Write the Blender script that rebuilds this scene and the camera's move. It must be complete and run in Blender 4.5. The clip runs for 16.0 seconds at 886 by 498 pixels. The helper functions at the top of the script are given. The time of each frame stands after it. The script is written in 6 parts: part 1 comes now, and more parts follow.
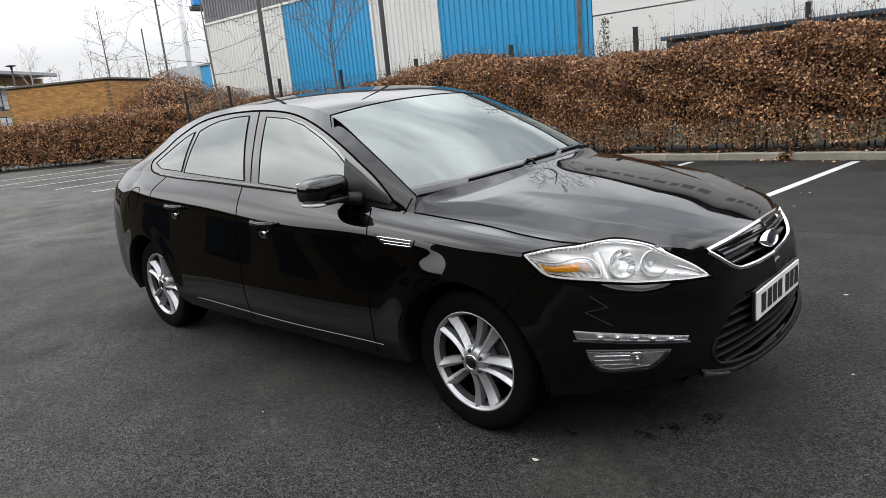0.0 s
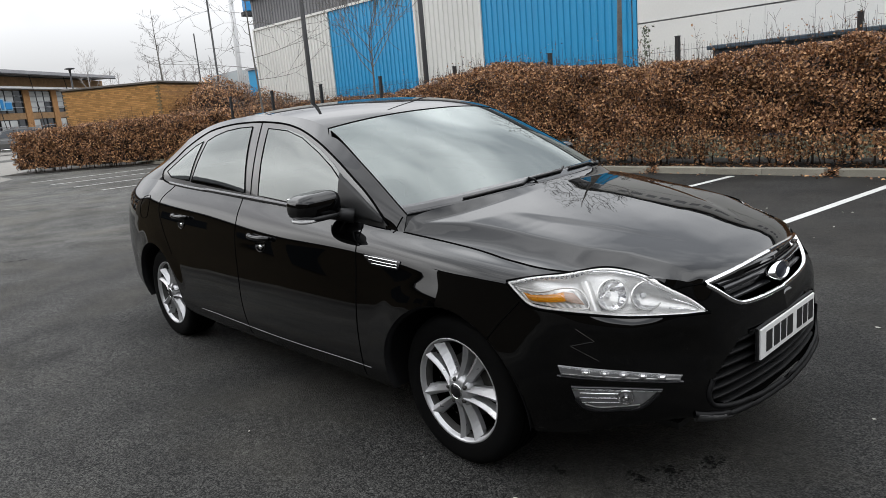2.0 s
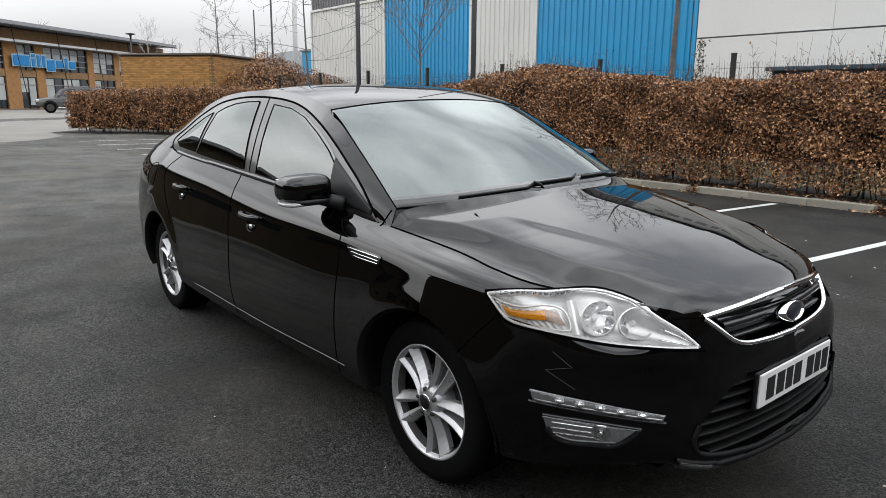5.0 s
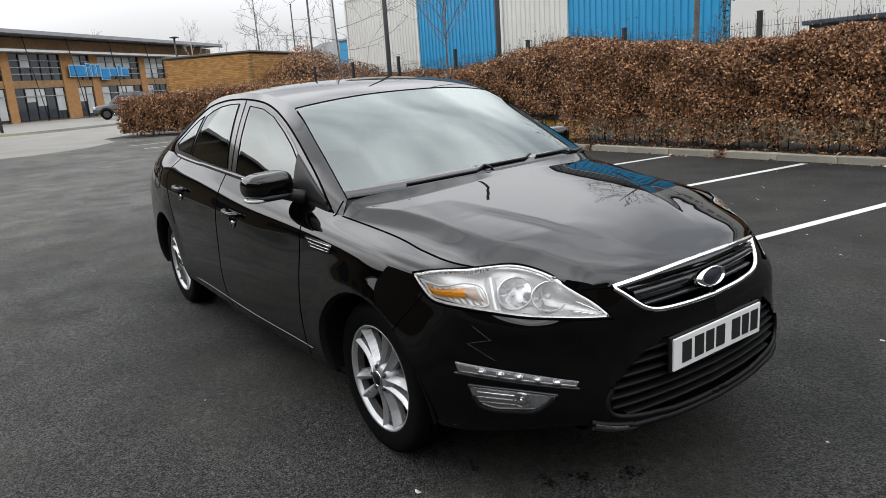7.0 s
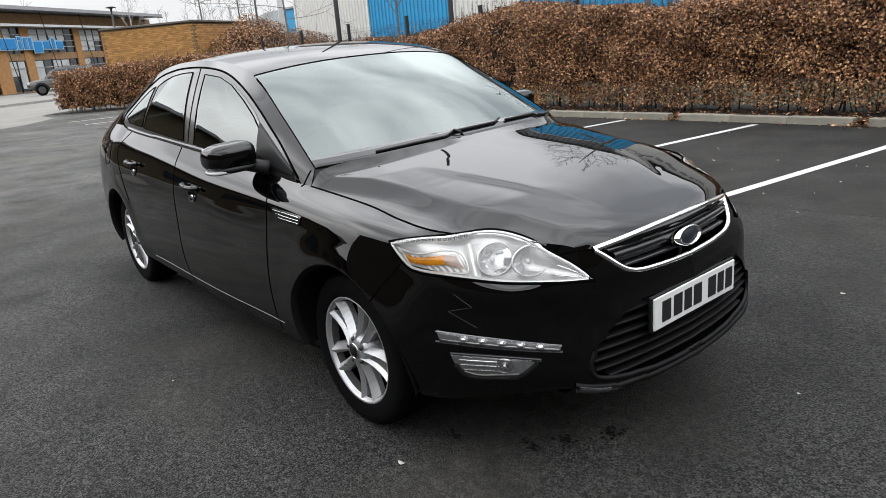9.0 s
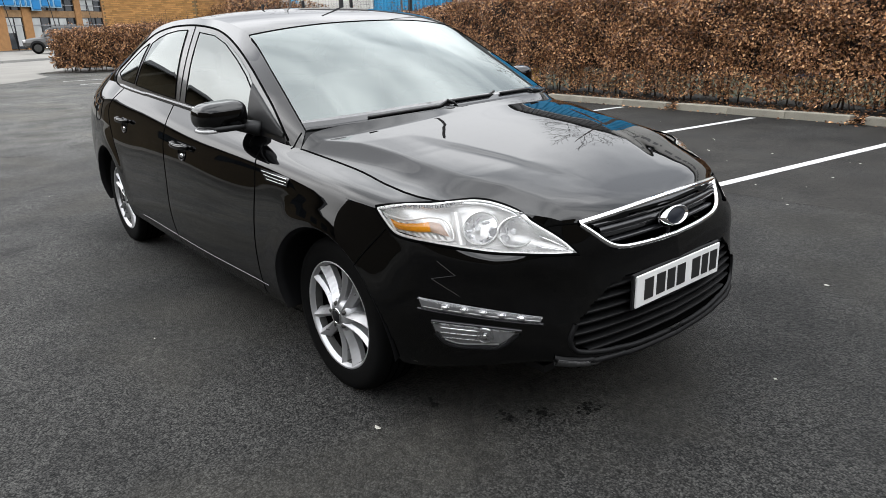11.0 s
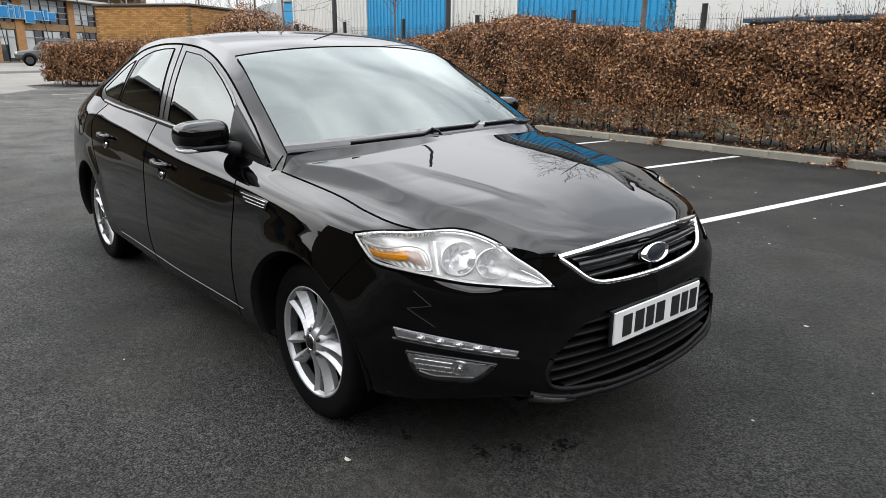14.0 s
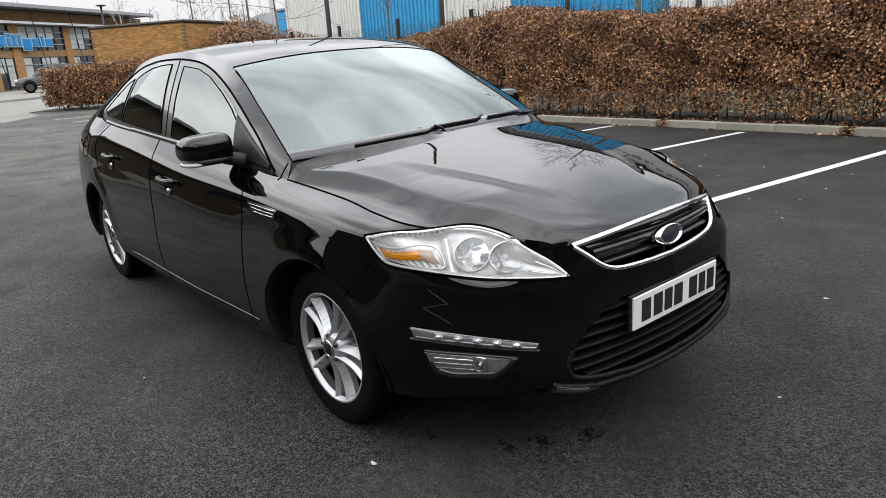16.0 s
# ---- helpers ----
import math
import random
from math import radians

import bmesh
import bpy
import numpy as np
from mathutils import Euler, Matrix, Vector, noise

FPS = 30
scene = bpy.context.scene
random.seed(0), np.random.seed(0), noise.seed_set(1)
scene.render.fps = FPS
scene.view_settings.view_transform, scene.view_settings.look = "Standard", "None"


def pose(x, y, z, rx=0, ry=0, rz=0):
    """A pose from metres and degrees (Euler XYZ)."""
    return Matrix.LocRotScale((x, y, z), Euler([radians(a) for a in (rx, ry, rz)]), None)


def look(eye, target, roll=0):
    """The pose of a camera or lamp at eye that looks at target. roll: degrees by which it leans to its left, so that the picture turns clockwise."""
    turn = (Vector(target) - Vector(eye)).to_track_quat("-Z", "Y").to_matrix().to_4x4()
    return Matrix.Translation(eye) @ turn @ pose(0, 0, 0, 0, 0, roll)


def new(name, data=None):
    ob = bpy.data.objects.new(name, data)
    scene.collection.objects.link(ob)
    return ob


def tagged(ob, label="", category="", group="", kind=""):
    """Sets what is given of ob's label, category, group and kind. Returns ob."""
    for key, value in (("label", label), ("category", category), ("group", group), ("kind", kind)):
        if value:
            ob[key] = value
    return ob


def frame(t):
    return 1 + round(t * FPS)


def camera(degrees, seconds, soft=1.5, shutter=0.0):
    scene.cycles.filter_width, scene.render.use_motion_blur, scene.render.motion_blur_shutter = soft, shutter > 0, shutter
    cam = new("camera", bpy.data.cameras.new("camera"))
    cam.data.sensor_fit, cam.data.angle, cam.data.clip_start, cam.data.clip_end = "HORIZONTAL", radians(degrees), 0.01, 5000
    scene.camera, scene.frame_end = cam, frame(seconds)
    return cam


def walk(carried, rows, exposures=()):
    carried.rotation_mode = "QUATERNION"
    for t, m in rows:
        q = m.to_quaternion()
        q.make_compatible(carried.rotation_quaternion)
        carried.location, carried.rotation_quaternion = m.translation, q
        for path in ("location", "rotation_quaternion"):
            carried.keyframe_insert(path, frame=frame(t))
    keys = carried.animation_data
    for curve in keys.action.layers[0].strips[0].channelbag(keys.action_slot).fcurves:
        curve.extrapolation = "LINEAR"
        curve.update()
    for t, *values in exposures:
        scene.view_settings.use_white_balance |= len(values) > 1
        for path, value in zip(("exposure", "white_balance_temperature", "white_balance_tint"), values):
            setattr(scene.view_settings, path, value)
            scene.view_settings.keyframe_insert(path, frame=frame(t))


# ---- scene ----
cam = camera(65.3, 16.0, soft=0.75)
PATH = [
    (0, (3.277, -2.912, 1.453), (1.932, -1.5, 1.008), -5.6),
    (0.5, (3.323, -2.701, 1.48), (1.849, -1.408, 1.087), -4.7),
    (1, (3.363, -2.646, 1.482), (1.896, -1.343, 1.092), -6.9),
    (1.5, (3.366, -2.643, 1.478), (1.919, -1.324, 1.069), -6.1),
    (2, (3.349, -2.645, 1.472), (1.913, -1.318, 1.054), -4.9),
    (2.5, (3.325, -2.647, 1.467), (1.902, -1.305, 1.051), -3.8),
    (3, (3.294, -2.649, 1.469), (1.869, -1.309, 1.053), -3.4),
    (3.2, (3.285, -2.652, 1.466), (1.856, -1.316, 1.047), -3.3),
    (5.3, (3.365, -2.27, 1.427), (1.853, -1.031, 1.004), 0.7),
    (5.5, (3.406, -2.215, 1.422), (1.863, -1.015, 1.0), -0.7),
    (6, (3.548, -2.184, 1.453), (2.002, -1.054, 0.875), -6.5),
    (6.5, (3.696, -2.169, 1.477), (2.14, -1.033, 0.936), -3.9),
    (7, (3.73, -2.103, 1.472), (2.136, -0.992, 0.999), -3.9),
    (7.5, (3.723, -2.104, 1.461), (2.12, -1.012, 0.975), -2.9),
    (8, (3.684, -2.132, 1.46), (2.067, -1.085, 0.923), -3.6),
    (8.5, (3.65, -2.148, 1.473), (2.088, -1.022, 0.933), -4.0),
    (9, (3.643, -2.134, 1.453), (2.141, -0.94, 0.888), -4.8),
    (9.2, (3.646, -2.13, 1.441), (2.16, -0.919, 0.873), -4.2),
    (11.5, (3.664, -2.118, 1.406), (2.184, -0.932, 0.773), -1.8),
    (12, (3.654, -2.106, 1.406), (2.18, -0.946, 0.712), -4.2),
    (12.5, (3.66, -2.111, 1.399), (2.18, -0.938, 0.738), -2.9),
    (13, (3.667, -2.102, 1.41), (2.19, -0.896, 0.807), -1.6),
    (13.5, (3.674, -2.073, 1.399), (2.228, -0.814, 0.829), 0.3),
    (14, (3.654, -2.079, 1.407), (2.186, -0.836, 0.861), 0.5),
    (14.5, (3.657, -2.075, 1.415), (2.216, -0.789, 0.896), 1.5),
    (15, (3.656, -2.069, 1.417), (2.184, -0.795, 0.961), -0.5),
    (15.5, (3.637, -2.054, 1.39), (2.187, -0.795, 0.83), -1.3),
    (16, (3.636, -2.075, 1.402), (2.151, -0.854, 0.849), -3.7),
]
EXPOSURES = [(0, 0.0, 6330, 10), (0.5, -0.12, 6330, 10), (1, -0.18, 6330, 10), (1.5, -0.21, 6330, 10), (2, -0.21, 6330, 10), (3, -0.18, 6330, 10), (5.5, -0.19, 6330, 10), (6, -0.1, 6330, 10), (7, -0.14, 6330, 10), (8, -0.06, 6330, 10), (8.5, -0.06, 6330, 10), (9, 0.06, 6330, 10), (11.5, 0.3, 6330, 10), (12.5, 0.5, 6330, 10), (13, 0.38, 6330, 10), (13.5, 0.22, 6330, 10), (14.5, 0.05, 6330, 10), (15.5, -0.08, 6330, 10), (16, 0.06, 6330, 10)]
walk(cam, [(t, look(eye, target, roll)) for t, eye, target, roll in PATH], exposures=EXPOSURES)

# ---------------------------------------------------------------- world and light
world = bpy.data.worlds.new("sky")
scene.world = world
world.use_nodes = True
wn, wl = world.node_tree.nodes, world.node_tree.links
wn.clear()
w_out = wn.new("ShaderNodeOutputWorld")
w_bg = wn.new("ShaderNodeBackground")
w_sky = wn.new("ShaderNodeTexSky")
w_sky.sky_type, w_sky.sun_disc = "NISHITA", False
w_sky.sun_elevation, w_sky.sun_rotation = radians(34), radians(238)
w_sky.air_density, w_sky.dust_density, w_sky.ozone_density = 1.0, 4.0, 1.0
w_co = wn.new("ShaderNodeTexCoord")
w_map = wn.new("ShaderNodeMapping")
w_map.inputs["Scale"].default_value = (1.0, 1.0, 1.9)
w_map.inputs["Location"].default_value = (54.2, 40.0, -37.7)
w_n1 = wn.new("ShaderNodeTexNoise")
w_n1.inputs["Scale"].default_value, w_n1.inputs["Detail"].default_value, w_n1.inputs["Roughness"].default_value = 1.8, 5.0, 0.46
w_ramp = wn.new("ShaderNodeValToRGB")
w_ramp.color_ramp.elements[0].position, w_ramp.color_ramp.elements[0].color = 0.37, (0.46, 0.475, 0.50, 1)
w_ramp.color_ramp.elements[1].position, w_ramp.color_ramp.elements[1].color = 0.60, (1.16, 1.16, 1.16, 1)
# an overcast sky grows brighter towards the zenith
w_xyz = wn.new("ShaderNodeSeparateXYZ")
w_up = wn.new("ShaderNodeMapRange")
w_up.inputs["From Min"].default_value, w_up.inputs["From Max"].default_value = 0.08, 0.60
w_up.inputs["To Min"].default_value, w_up.inputs["To Max"].default_value = 7.8, 35.0
w_mul = wn.new("ShaderNodeMixRGB")
w_mul.blend_type = "MULTIPLY"
w_mul.inputs["Fac"].default_value = 1.0
w_mix = wn.new("ShaderNodeMixRGB")
w_mix.inputs["Fac"].default_value = 0.93
wl.new(w_co.outputs["Generated"], w_map.inputs["Vector"])
wl.new(w_co.outputs["Generated"], w_xyz.inputs["Vector"])
wl.new(w_xyz.outputs["Z"], w_up.inputs["Value"])
wl.new(w_map.outputs["Vector"], w_n1.inputs["Vector"])
wl.new(w_n1.outputs["Fac"], w_ramp.inputs["Fac"])
wl.new(w_ramp.outputs["Color"], w_mul.inputs["Color1"])
# and brighter in a low patch, added under the sun for the flank's reflections
w_dot = wn.new("ShaderNodeVectorMath")
w_dot.operation = "DOT_PRODUCT"
w_dot.inputs[1].default_value = (-0.88, -0.42, 0.21)
w_glow = wn.new("ShaderNodeMapRange")
w_glow.inputs["From Min"].default_value, w_glow.inputs["From Max"].default_value = 0.76, 1.0
w_glow.inputs["To Min"].default_value, w_glow.inputs["To Max"].default_value = 1.0, 1.45
w_glow.interpolation_type = "SMOOTHSTEP"
wl.new(w_co.outputs["Generated"], w_dot.inputs[0])
wl.new(w_dot.outputs["Value"], w_glow.inputs["Value"])
w_lum = wn.new("ShaderNodeMath")
w_lum.operation = "MULTIPLY"
wl.new(w_up.outputs["Result"], w_lum.inputs[0])
wl.new(w_glow.outputs["Result"], w_lum.inputs[1])
wl.new(w_lum.outputs["Value"], w_mul.inputs["Color2"])
wl.new(w_sky.outputs["Color"], w_mix.inputs["Color1"])
wl.new(w_mul.outputs["Color"], w_mix.inputs["Color2"])
wl.new(w_mix.outputs["Color"], w_bg.inputs["Color"])
w_bg.inputs["Strength"].default_value = 0.1
wl.new(w_bg.outputs["Background"], w_out.inputs["Surface"])

sun = new("sun", bpy.data.lights.new("sun", "SUN"))
sun.data.energy, sun.data.angle, sun.data.color = 0.6, radians(64), (1.0, 0.96, 0.9)
sun.matrix_world = look((-68, -42, 56), (0, 0, 0))


# ---------------------------------------------------------------- materials
def material(name, base, rough=0.6, metal=0.0, vary=0.0, scale=8.0, fine=0.0, fine_scale=200.0, bump=0.0,
             bump_scale=60.0, coat=0.0, dark=None, dark_scale=1.0, rand=0.0, rough_vary=0.0, spec=0.5, coat_ior=1.5):
    """A principled surface: colour varied at two scales, patches towards a second colour, fine relief."""
    m = bpy.data.materials.new(name)
    m.use_nodes = True
    n, l = m.node_tree.nodes, m.node_tree.links
    b = n["Principled BSDF"]
    b.inputs["Roughness"].default_value, b.inputs["Metallic"].default_value = rough, metal
    b.inputs["Coat Weight"].default_value, b.inputs["Coat Roughness"].default_value = coat, 0.02
    b.inputs["Specular IOR Level"].default_value, b.inputs["Coat IOR"].default_value = spec, coat_ior
    co = n.new("ShaderNodeTexCoord")
    col = n.new("ShaderNodeRGB")
    col.outputs[0].default_value = (*base, 1)
    out = col.outputs[0]

    def noise_of(sc, detail=4.0):
        t = n.new("ShaderNodeTexNoise")
        t.inputs["Scale"].default_value, t.inputs["Detail"].default_value = sc, detail
        l.new(co.outputs["Object"], t.inputs["Vector"])
        return t.outputs["Fac"]

    if dark:
        ramp = n.new("ShaderNodeValToRGB")
        ramp.color_ramp.elements[0].position, ramp.color_ramp.elements[1].position = 0.42, 0.62
        l.new(noise_of(dark_scale, 6.0), ramp.inputs["Fac"])
        mix = n.new("ShaderNodeMixRGB")
        mix.inputs["Color2"].default_value = (*dark, 1)
        l.new(ramp.outputs["Color"], mix.inputs["Fac"])
        l.new(out, mix.inputs["Color1"])
        out = mix.outputs["Color"]
    for amount, sc in ((vary, scale), (fine, fine_scale)):
        if amount:
            mr = n.new("ShaderNodeMapRange")
            mr.inputs["From Min"].default_value, mr.inputs["From Max"].default_value = 0.25, 0.75
            mr.inputs["To Min"].default_value, mr.inputs["To Max"].default_value = 1 - amount, 1 + amount
            l.new(noise_of(sc), mr.inputs["Value"])
            mul = n.new("ShaderNodeMixRGB")
            mul.blend_type = "MULTIPLY"
            mul.inputs["Fac"].default_value = 1.0
            l.new(out, mul.inputs["Color1"])
            l.new(mr.outputs["Result"], mul.inputs["Color2"])
            out = mul.outputs["Color"]
    if rand:
        info = n.new("ShaderNodeObjectInfo")
        mr = n.new("ShaderNodeMapRange")
        mr.inputs["To Min"].default_value, mr.inputs["To Max"].default_value = 1 - rand, 1 + rand
        l.new(info.outputs["Random"], mr.inputs["Value"])
        mul = n.new("ShaderNodeMixRGB")
        mul.blend_type = "MULTIPLY"
        mul.inputs["Fac"].default_value = 1.0
        l.new(out, mul.inputs["Color1"])
        l.new(mr.outputs["Result"], mul.inputs["Color2"])
        out = mul.outputs["Color"]
    l.new(out, b.inputs["Base Color"])
    if rough_vary:
        mr = n.new("ShaderNodeMapRange")
        mr.inputs["From Min"].default_value, mr.inputs["From Max"].default_value = 0.3, 0.7
        mr.inputs["To Min"].default_value, mr.inputs["To Max"].default_value = max(0.0, rough - rough_vary), rough + rough_vary
        l.new(noise_of(scale * 1.7), mr.inputs["Value"])
        l.new(mr.outputs["Result"], b.inputs["Roughness"])
    if bump:
        bp = n.new("ShaderNodeBump")
        bp.inputs["Strength"].default_value, bp.inputs["Distance"].default_value = min(1.0, bump), 0.01
        l.new(noise_of(bump_scale, 5.0), bp.inputs["Height"])
        l.new(bp.outputs["Normal"], b.inputs["Normal"])
    return m


def glass_material(name, tint, ior=1.6, rough=0.0, sheen=(1, 1, 1)):
    """A thin pane: it mirrors by Fresnel and lets the rest through, tinted."""
    m = bpy.data.materials.new(name)
    m.use_nodes = True
    n, l = m.node_tree.nodes, m.node_tree.links
    n.remove(n["Principled BSDF"])
    tr, gl, fr, mx = (n.new("ShaderNode" + k) for k in ("BsdfTransparent", "BsdfGlossy", "Fresnel", "MixShader"))
    tr.inputs["Color"].default_value = (*tint, 1)
    gl.inputs["Roughness"].default_value, gl.inputs["Color"].default_value = rough, (*sheen, 1)
    fr.inputs["IOR"].default_value = ior
    l.new(fr.outputs["Fac"], mx.inputs["Fac"])
    l.new(tr.outputs["BSDF"], mx.inputs[1])
    l.new(gl.outputs["BSDF"], mx.inputs[2])
    l.new(mx.outputs["Shader"], n["Material Output"].inputs["Surface"])
    return m


M = {}
M["paint"] = material("black_car_paint", (0.0005, 0.0005, 0.0006), rough=0.4, spec=0.0, coat=0.88, fine=0.2, fine_scale=900, vary=0.1, scale=3, coat_ior=1.52)
M["trim"] = material("black_plastic", (0.006, 0.006, 0.0065), rough=0.5, spec=0.3, vary=0.15, scale=20, bump=0.05, bump_scale=400)
M["slat"] = material("dull_black_plastic", (0.0035, 0.0035, 0.0038), rough=0.55, spec=0.16, vary=0.2, scale=20)
# near-black for real seals; elsewhere it paints the shade in gaps and openings
M["gap"] = material("seal_and_gap_black", (0.0005, 0.0005, 0.0005), rough=0.9, spec=0.03)
M["rubber"] = material("tyre_rubber", (0.0018, 0.0018, 0.0018), rough=0.8, spec=0.08, vary=0.25, scale=12, bump=0.1, bump_scale=300)
M["alloy"] = material("silver_alloy", (0.44, 0.44, 0.445), rough=0.34, metal=0.65, vary=0.08, scale=15, rough_vary=0.08)
# silver alloy darkened: the shade inside a rim is put into its colour
M["barrel"] = material("darkened_rim_barrel", (0.04, 0.039, 0.037), rough=0.6, metal=0.3, vary=0.25, scale=20)
M["chrome"] = material("chrome", (0.86, 0.86, 0.87), rough=0.06, metal=1.0, vary=0.03, scale=30)
M["disc"] = material("brake_steel", (0.035, 0.033, 0.03), rough=0.55, metal=0.3, vary=0.2, scale=40)
M["cabin"] = material("dark_cabin_fabric", (0.03, 0.031, 0.034), rough=0.9, vary=0.2, scale=12)
M["glass"] = glass_material("car_glass", (0.09, 0.10, 0.10), ior=2.15, sheen=(0.92, 1.0, 0.98))
M["side_glass"] = glass_material("side_glass", (0.09, 0.10, 0.10), ior=2.05, sheen=(0.95, 1.0, 0.985))
M["lens"] = glass_material("clear_lens", (0.97, 0.97, 0.97), ior=1.5)
M["reflector"] = material("lamp_reflector", (0.85, 0.85, 0.86), rough=0.07, metal=0.9, vary=0.06, scale=40)
M["lamp_white"] = material("lamp_inner_silver", (0.63, 0.625, 0.61), rough=0.30, metal=0.45, vary=0.1, scale=60)
M["amber_fade"] = material("smoky_amber", (0.36, 0.25, 0.19), rough=0.2, vary=0.25, scale=50, coat=0.5)
M["amber"] = material("amber_lens", (0.62, 0.24, 0.005), rough=0.2, vary=0.1, scale=60, coat=0.5)
M["dark_chrome"] = material("dark_bright_trim", (0.075, 0.075, 0.078), rough=0.22, metal=0.9, vary=0.05, scale=20)
M["pillar"] = material("gloss_black_pillar", (0.004, 0.004, 0.0045), rough=0.3, coat=0.6, coat_ior=1.55, vary=0.1, scale=20)
M["gloss_trim"] = material("gloss_black_plastic", (0.007, 0.007, 0.008), rough=0.22, vary=0.1, scale=20)
M["frit"] = material("printed_glass_edge", (0.006, 0.006, 0.007), rough=0.2, coat=0.3)
M["lamp_grey"] = material("lamp_grey_plastic", (0.15, 0.15, 0.155), rough=0.3, metal=0.3, vary=0.1, scale=60)
M["drl_inner"] = material("running_lamp_inner", (0.20, 0.20, 0.205), rough=0.3, metal=0.5, vary=0.25, scale=60)
M["fog_inner"] = material("fog_lamp_inner", (0.27, 0.27, 0.275), rough=0.22, metal=0.6, vary=0.2, scale=50)
M["lens_solid"] = material("bulb_glass", (0.75, 0.75, 0.75), rough=0.05, vary=0.05, scale=80)
M["repeater"] = material("repeater_lens", (0.30, 0.30, 0.30), rough=0.15, vary=0.1, scale=90, coat=0.5)
M["scuff"] = material("scuffed_plastic", (0.03, 0.03, 0.03), rough=0.6, vary=0.4, scale=30, fine=0.5, fine_scale=150)
M["scratch"] = material("paint_scratch", (0.009, 0.009, 0.009), rough=0.6, vary=0.5, scale=60)
M["badge_dark"] = material("badge_centre", (0.012, 0.014, 0.02), rough=0.45, metal=0.0, spec=0.2, vary=0.2, scale=60)
M["plate"] = material("plate_white", (0.62, 0.62, 0.61), rough=0.4, vary=0.05, scale=10)
M["ink"] = material("plate_black", (0.01, 0.01, 0.01), rough=0.5)


def asphalt_material(name="asphalt", worn_lo=0.46, worn_hi=0.60, worn_max=0.55, dust=(0.0300, 0.0280, 0.0228, 1), damp=0.60):
    """Dark binder with stones of many greys, worn and dusty patches, fine relief."""
    m = bpy.data.materials.new(name)
    m.use_nodes = True
    n, l = m.node_tree.nodes, m.node_tree.links
    b = n["Principled BSDF"]
    b.inputs["Roughness"].default_value, b.inputs["Specular IOR Level"].default_value = 0.85, 0.24
    co = n.new("ShaderNodeTexCoord")

    def noise_of(sc, det, dist=0.0):
        no = n.new("ShaderNodeTexNoise")
        no.inputs["Scale"].default_value, no.inputs["Detail"].default_value, no.inputs["Distortion"].default_value = sc, det, dist
        l.new(co.outputs["Object"], no.inputs["Vector"])
        return no.outputs["Fac"]

    def spread(fac, lo, hi, a=0.3, z=0.7):
        mr = n.new("ShaderNodeMapRange")
        mr.inputs["From Min"].default_value, mr.inputs["From Max"].default_value = a, z
        mr.inputs["To Min"].default_value, mr.inputs["To Max"].default_value = lo, hi
        l.new(fac, mr.inputs["Value"])
        return mr.outputs["Result"]

    def blend(kind, fac, c1, c2):
        mx = n.new("ShaderNodeMixRGB")
        mx.blend_type = kind
        for socket, value in ((mx.inputs["Fac"], fac), (mx.inputs["Color1"], c1), (mx.inputs["Color2"], c2)):
            if isinstance(value, (int, float, tuple)):
                socket.default_value = value
            else:
                l.new(value, socket)
        return mx.outputs["Color"]

    vo = n.new("ShaderNodeTexVoronoi")
    vo.inputs["Scale"].default_value = 135
    l.new(co.outputs["Object"], vo.inputs["Vector"])
    grey = n.new("ShaderNodeSeparateColor")
    l.new(vo.outputs["Color"], grey.inputs["Color"])
    stone = n.new("ShaderNodeValToRGB")
    stone.color_ramp.elements[0].color, stone.color_ramp.elements[1].color = (0.010, 0.0098, 0.0094, 1), (0.062, 0.0612, 0.0570, 1)
    e = stone.color_ramp.elements.new(0.40)
    e.color = (0.034, 0.0335, 0.0315, 1)
    l.new(grey.outputs["Red"], stone.inputs["Fac"])
    pits = spread(vo.outputs["Distance"], 1.1, 0.12, 0.44, 0.76)
    stones = blend("MULTIPLY", 1.0, stone.outputs["Color"], pits)
    # dust and binder fill the joints in the worn patches, which turn smooth and brownish
    worn = spread(noise_of(0.8, 7.0, 0.6), 0.0, worn_max, worn_lo, worn_hi)
    out = blend("MIX", worn, stones, dust)
    for sc, lo, hi, det in ((0.33, 0.54, 1.28, 6.0), (1.9, 0.66, 1.34, 7.0), (30.0, 0.66, 1.36, 3.0), (420.0, 0.75, 1.25, 2.0)):
        out = blend("MULTIPLY", 1.0, out, spread(noise_of(sc, det), lo, hi))
    # light painted into the colour: driven lane paler, ground by the car darker
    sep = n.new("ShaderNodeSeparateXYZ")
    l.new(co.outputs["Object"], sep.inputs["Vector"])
    tone_ramp = n.new("ShaderNodeMath")
    tone_ramp.operation = "MULTIPLY_ADD"
    l.new(noise_of(0.5, 3.0), tone_ramp.inputs[0])
    tone_ramp.inputs[1].default_value = 3.0
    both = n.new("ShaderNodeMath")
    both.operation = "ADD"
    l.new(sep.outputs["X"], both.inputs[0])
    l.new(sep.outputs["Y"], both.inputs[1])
    l.new(both.outputs["Value"], tone_ramp.inputs[2])
    out = blend("MULTIPLY", 1.0, out, spread(tone_ramp.outputs["Value"], 2.75, .78, -8.8, 0.6))
    # damp, oily places
    out = blend("MULTIPLY", spread(noise_of(1.3, 5.0, 1.2), 0.0, 0.55, damp, damp + 0.12), out, (0.40, 0.40, 0.41, 1))
    l.new(out, b.inputs["Base Color"])
    bp = n.new("ShaderNodeBump")
    bp.inputs["Strength"].default_value, bp.inputs["Distance"].default_value = 1.0, 0.0045
    l.new(vo.outputs["Distance"], bp.inputs["Height"])
    bp.invert = True
    l.new(bp.outputs["Normal"], b.inputs["Normal"])
    return m


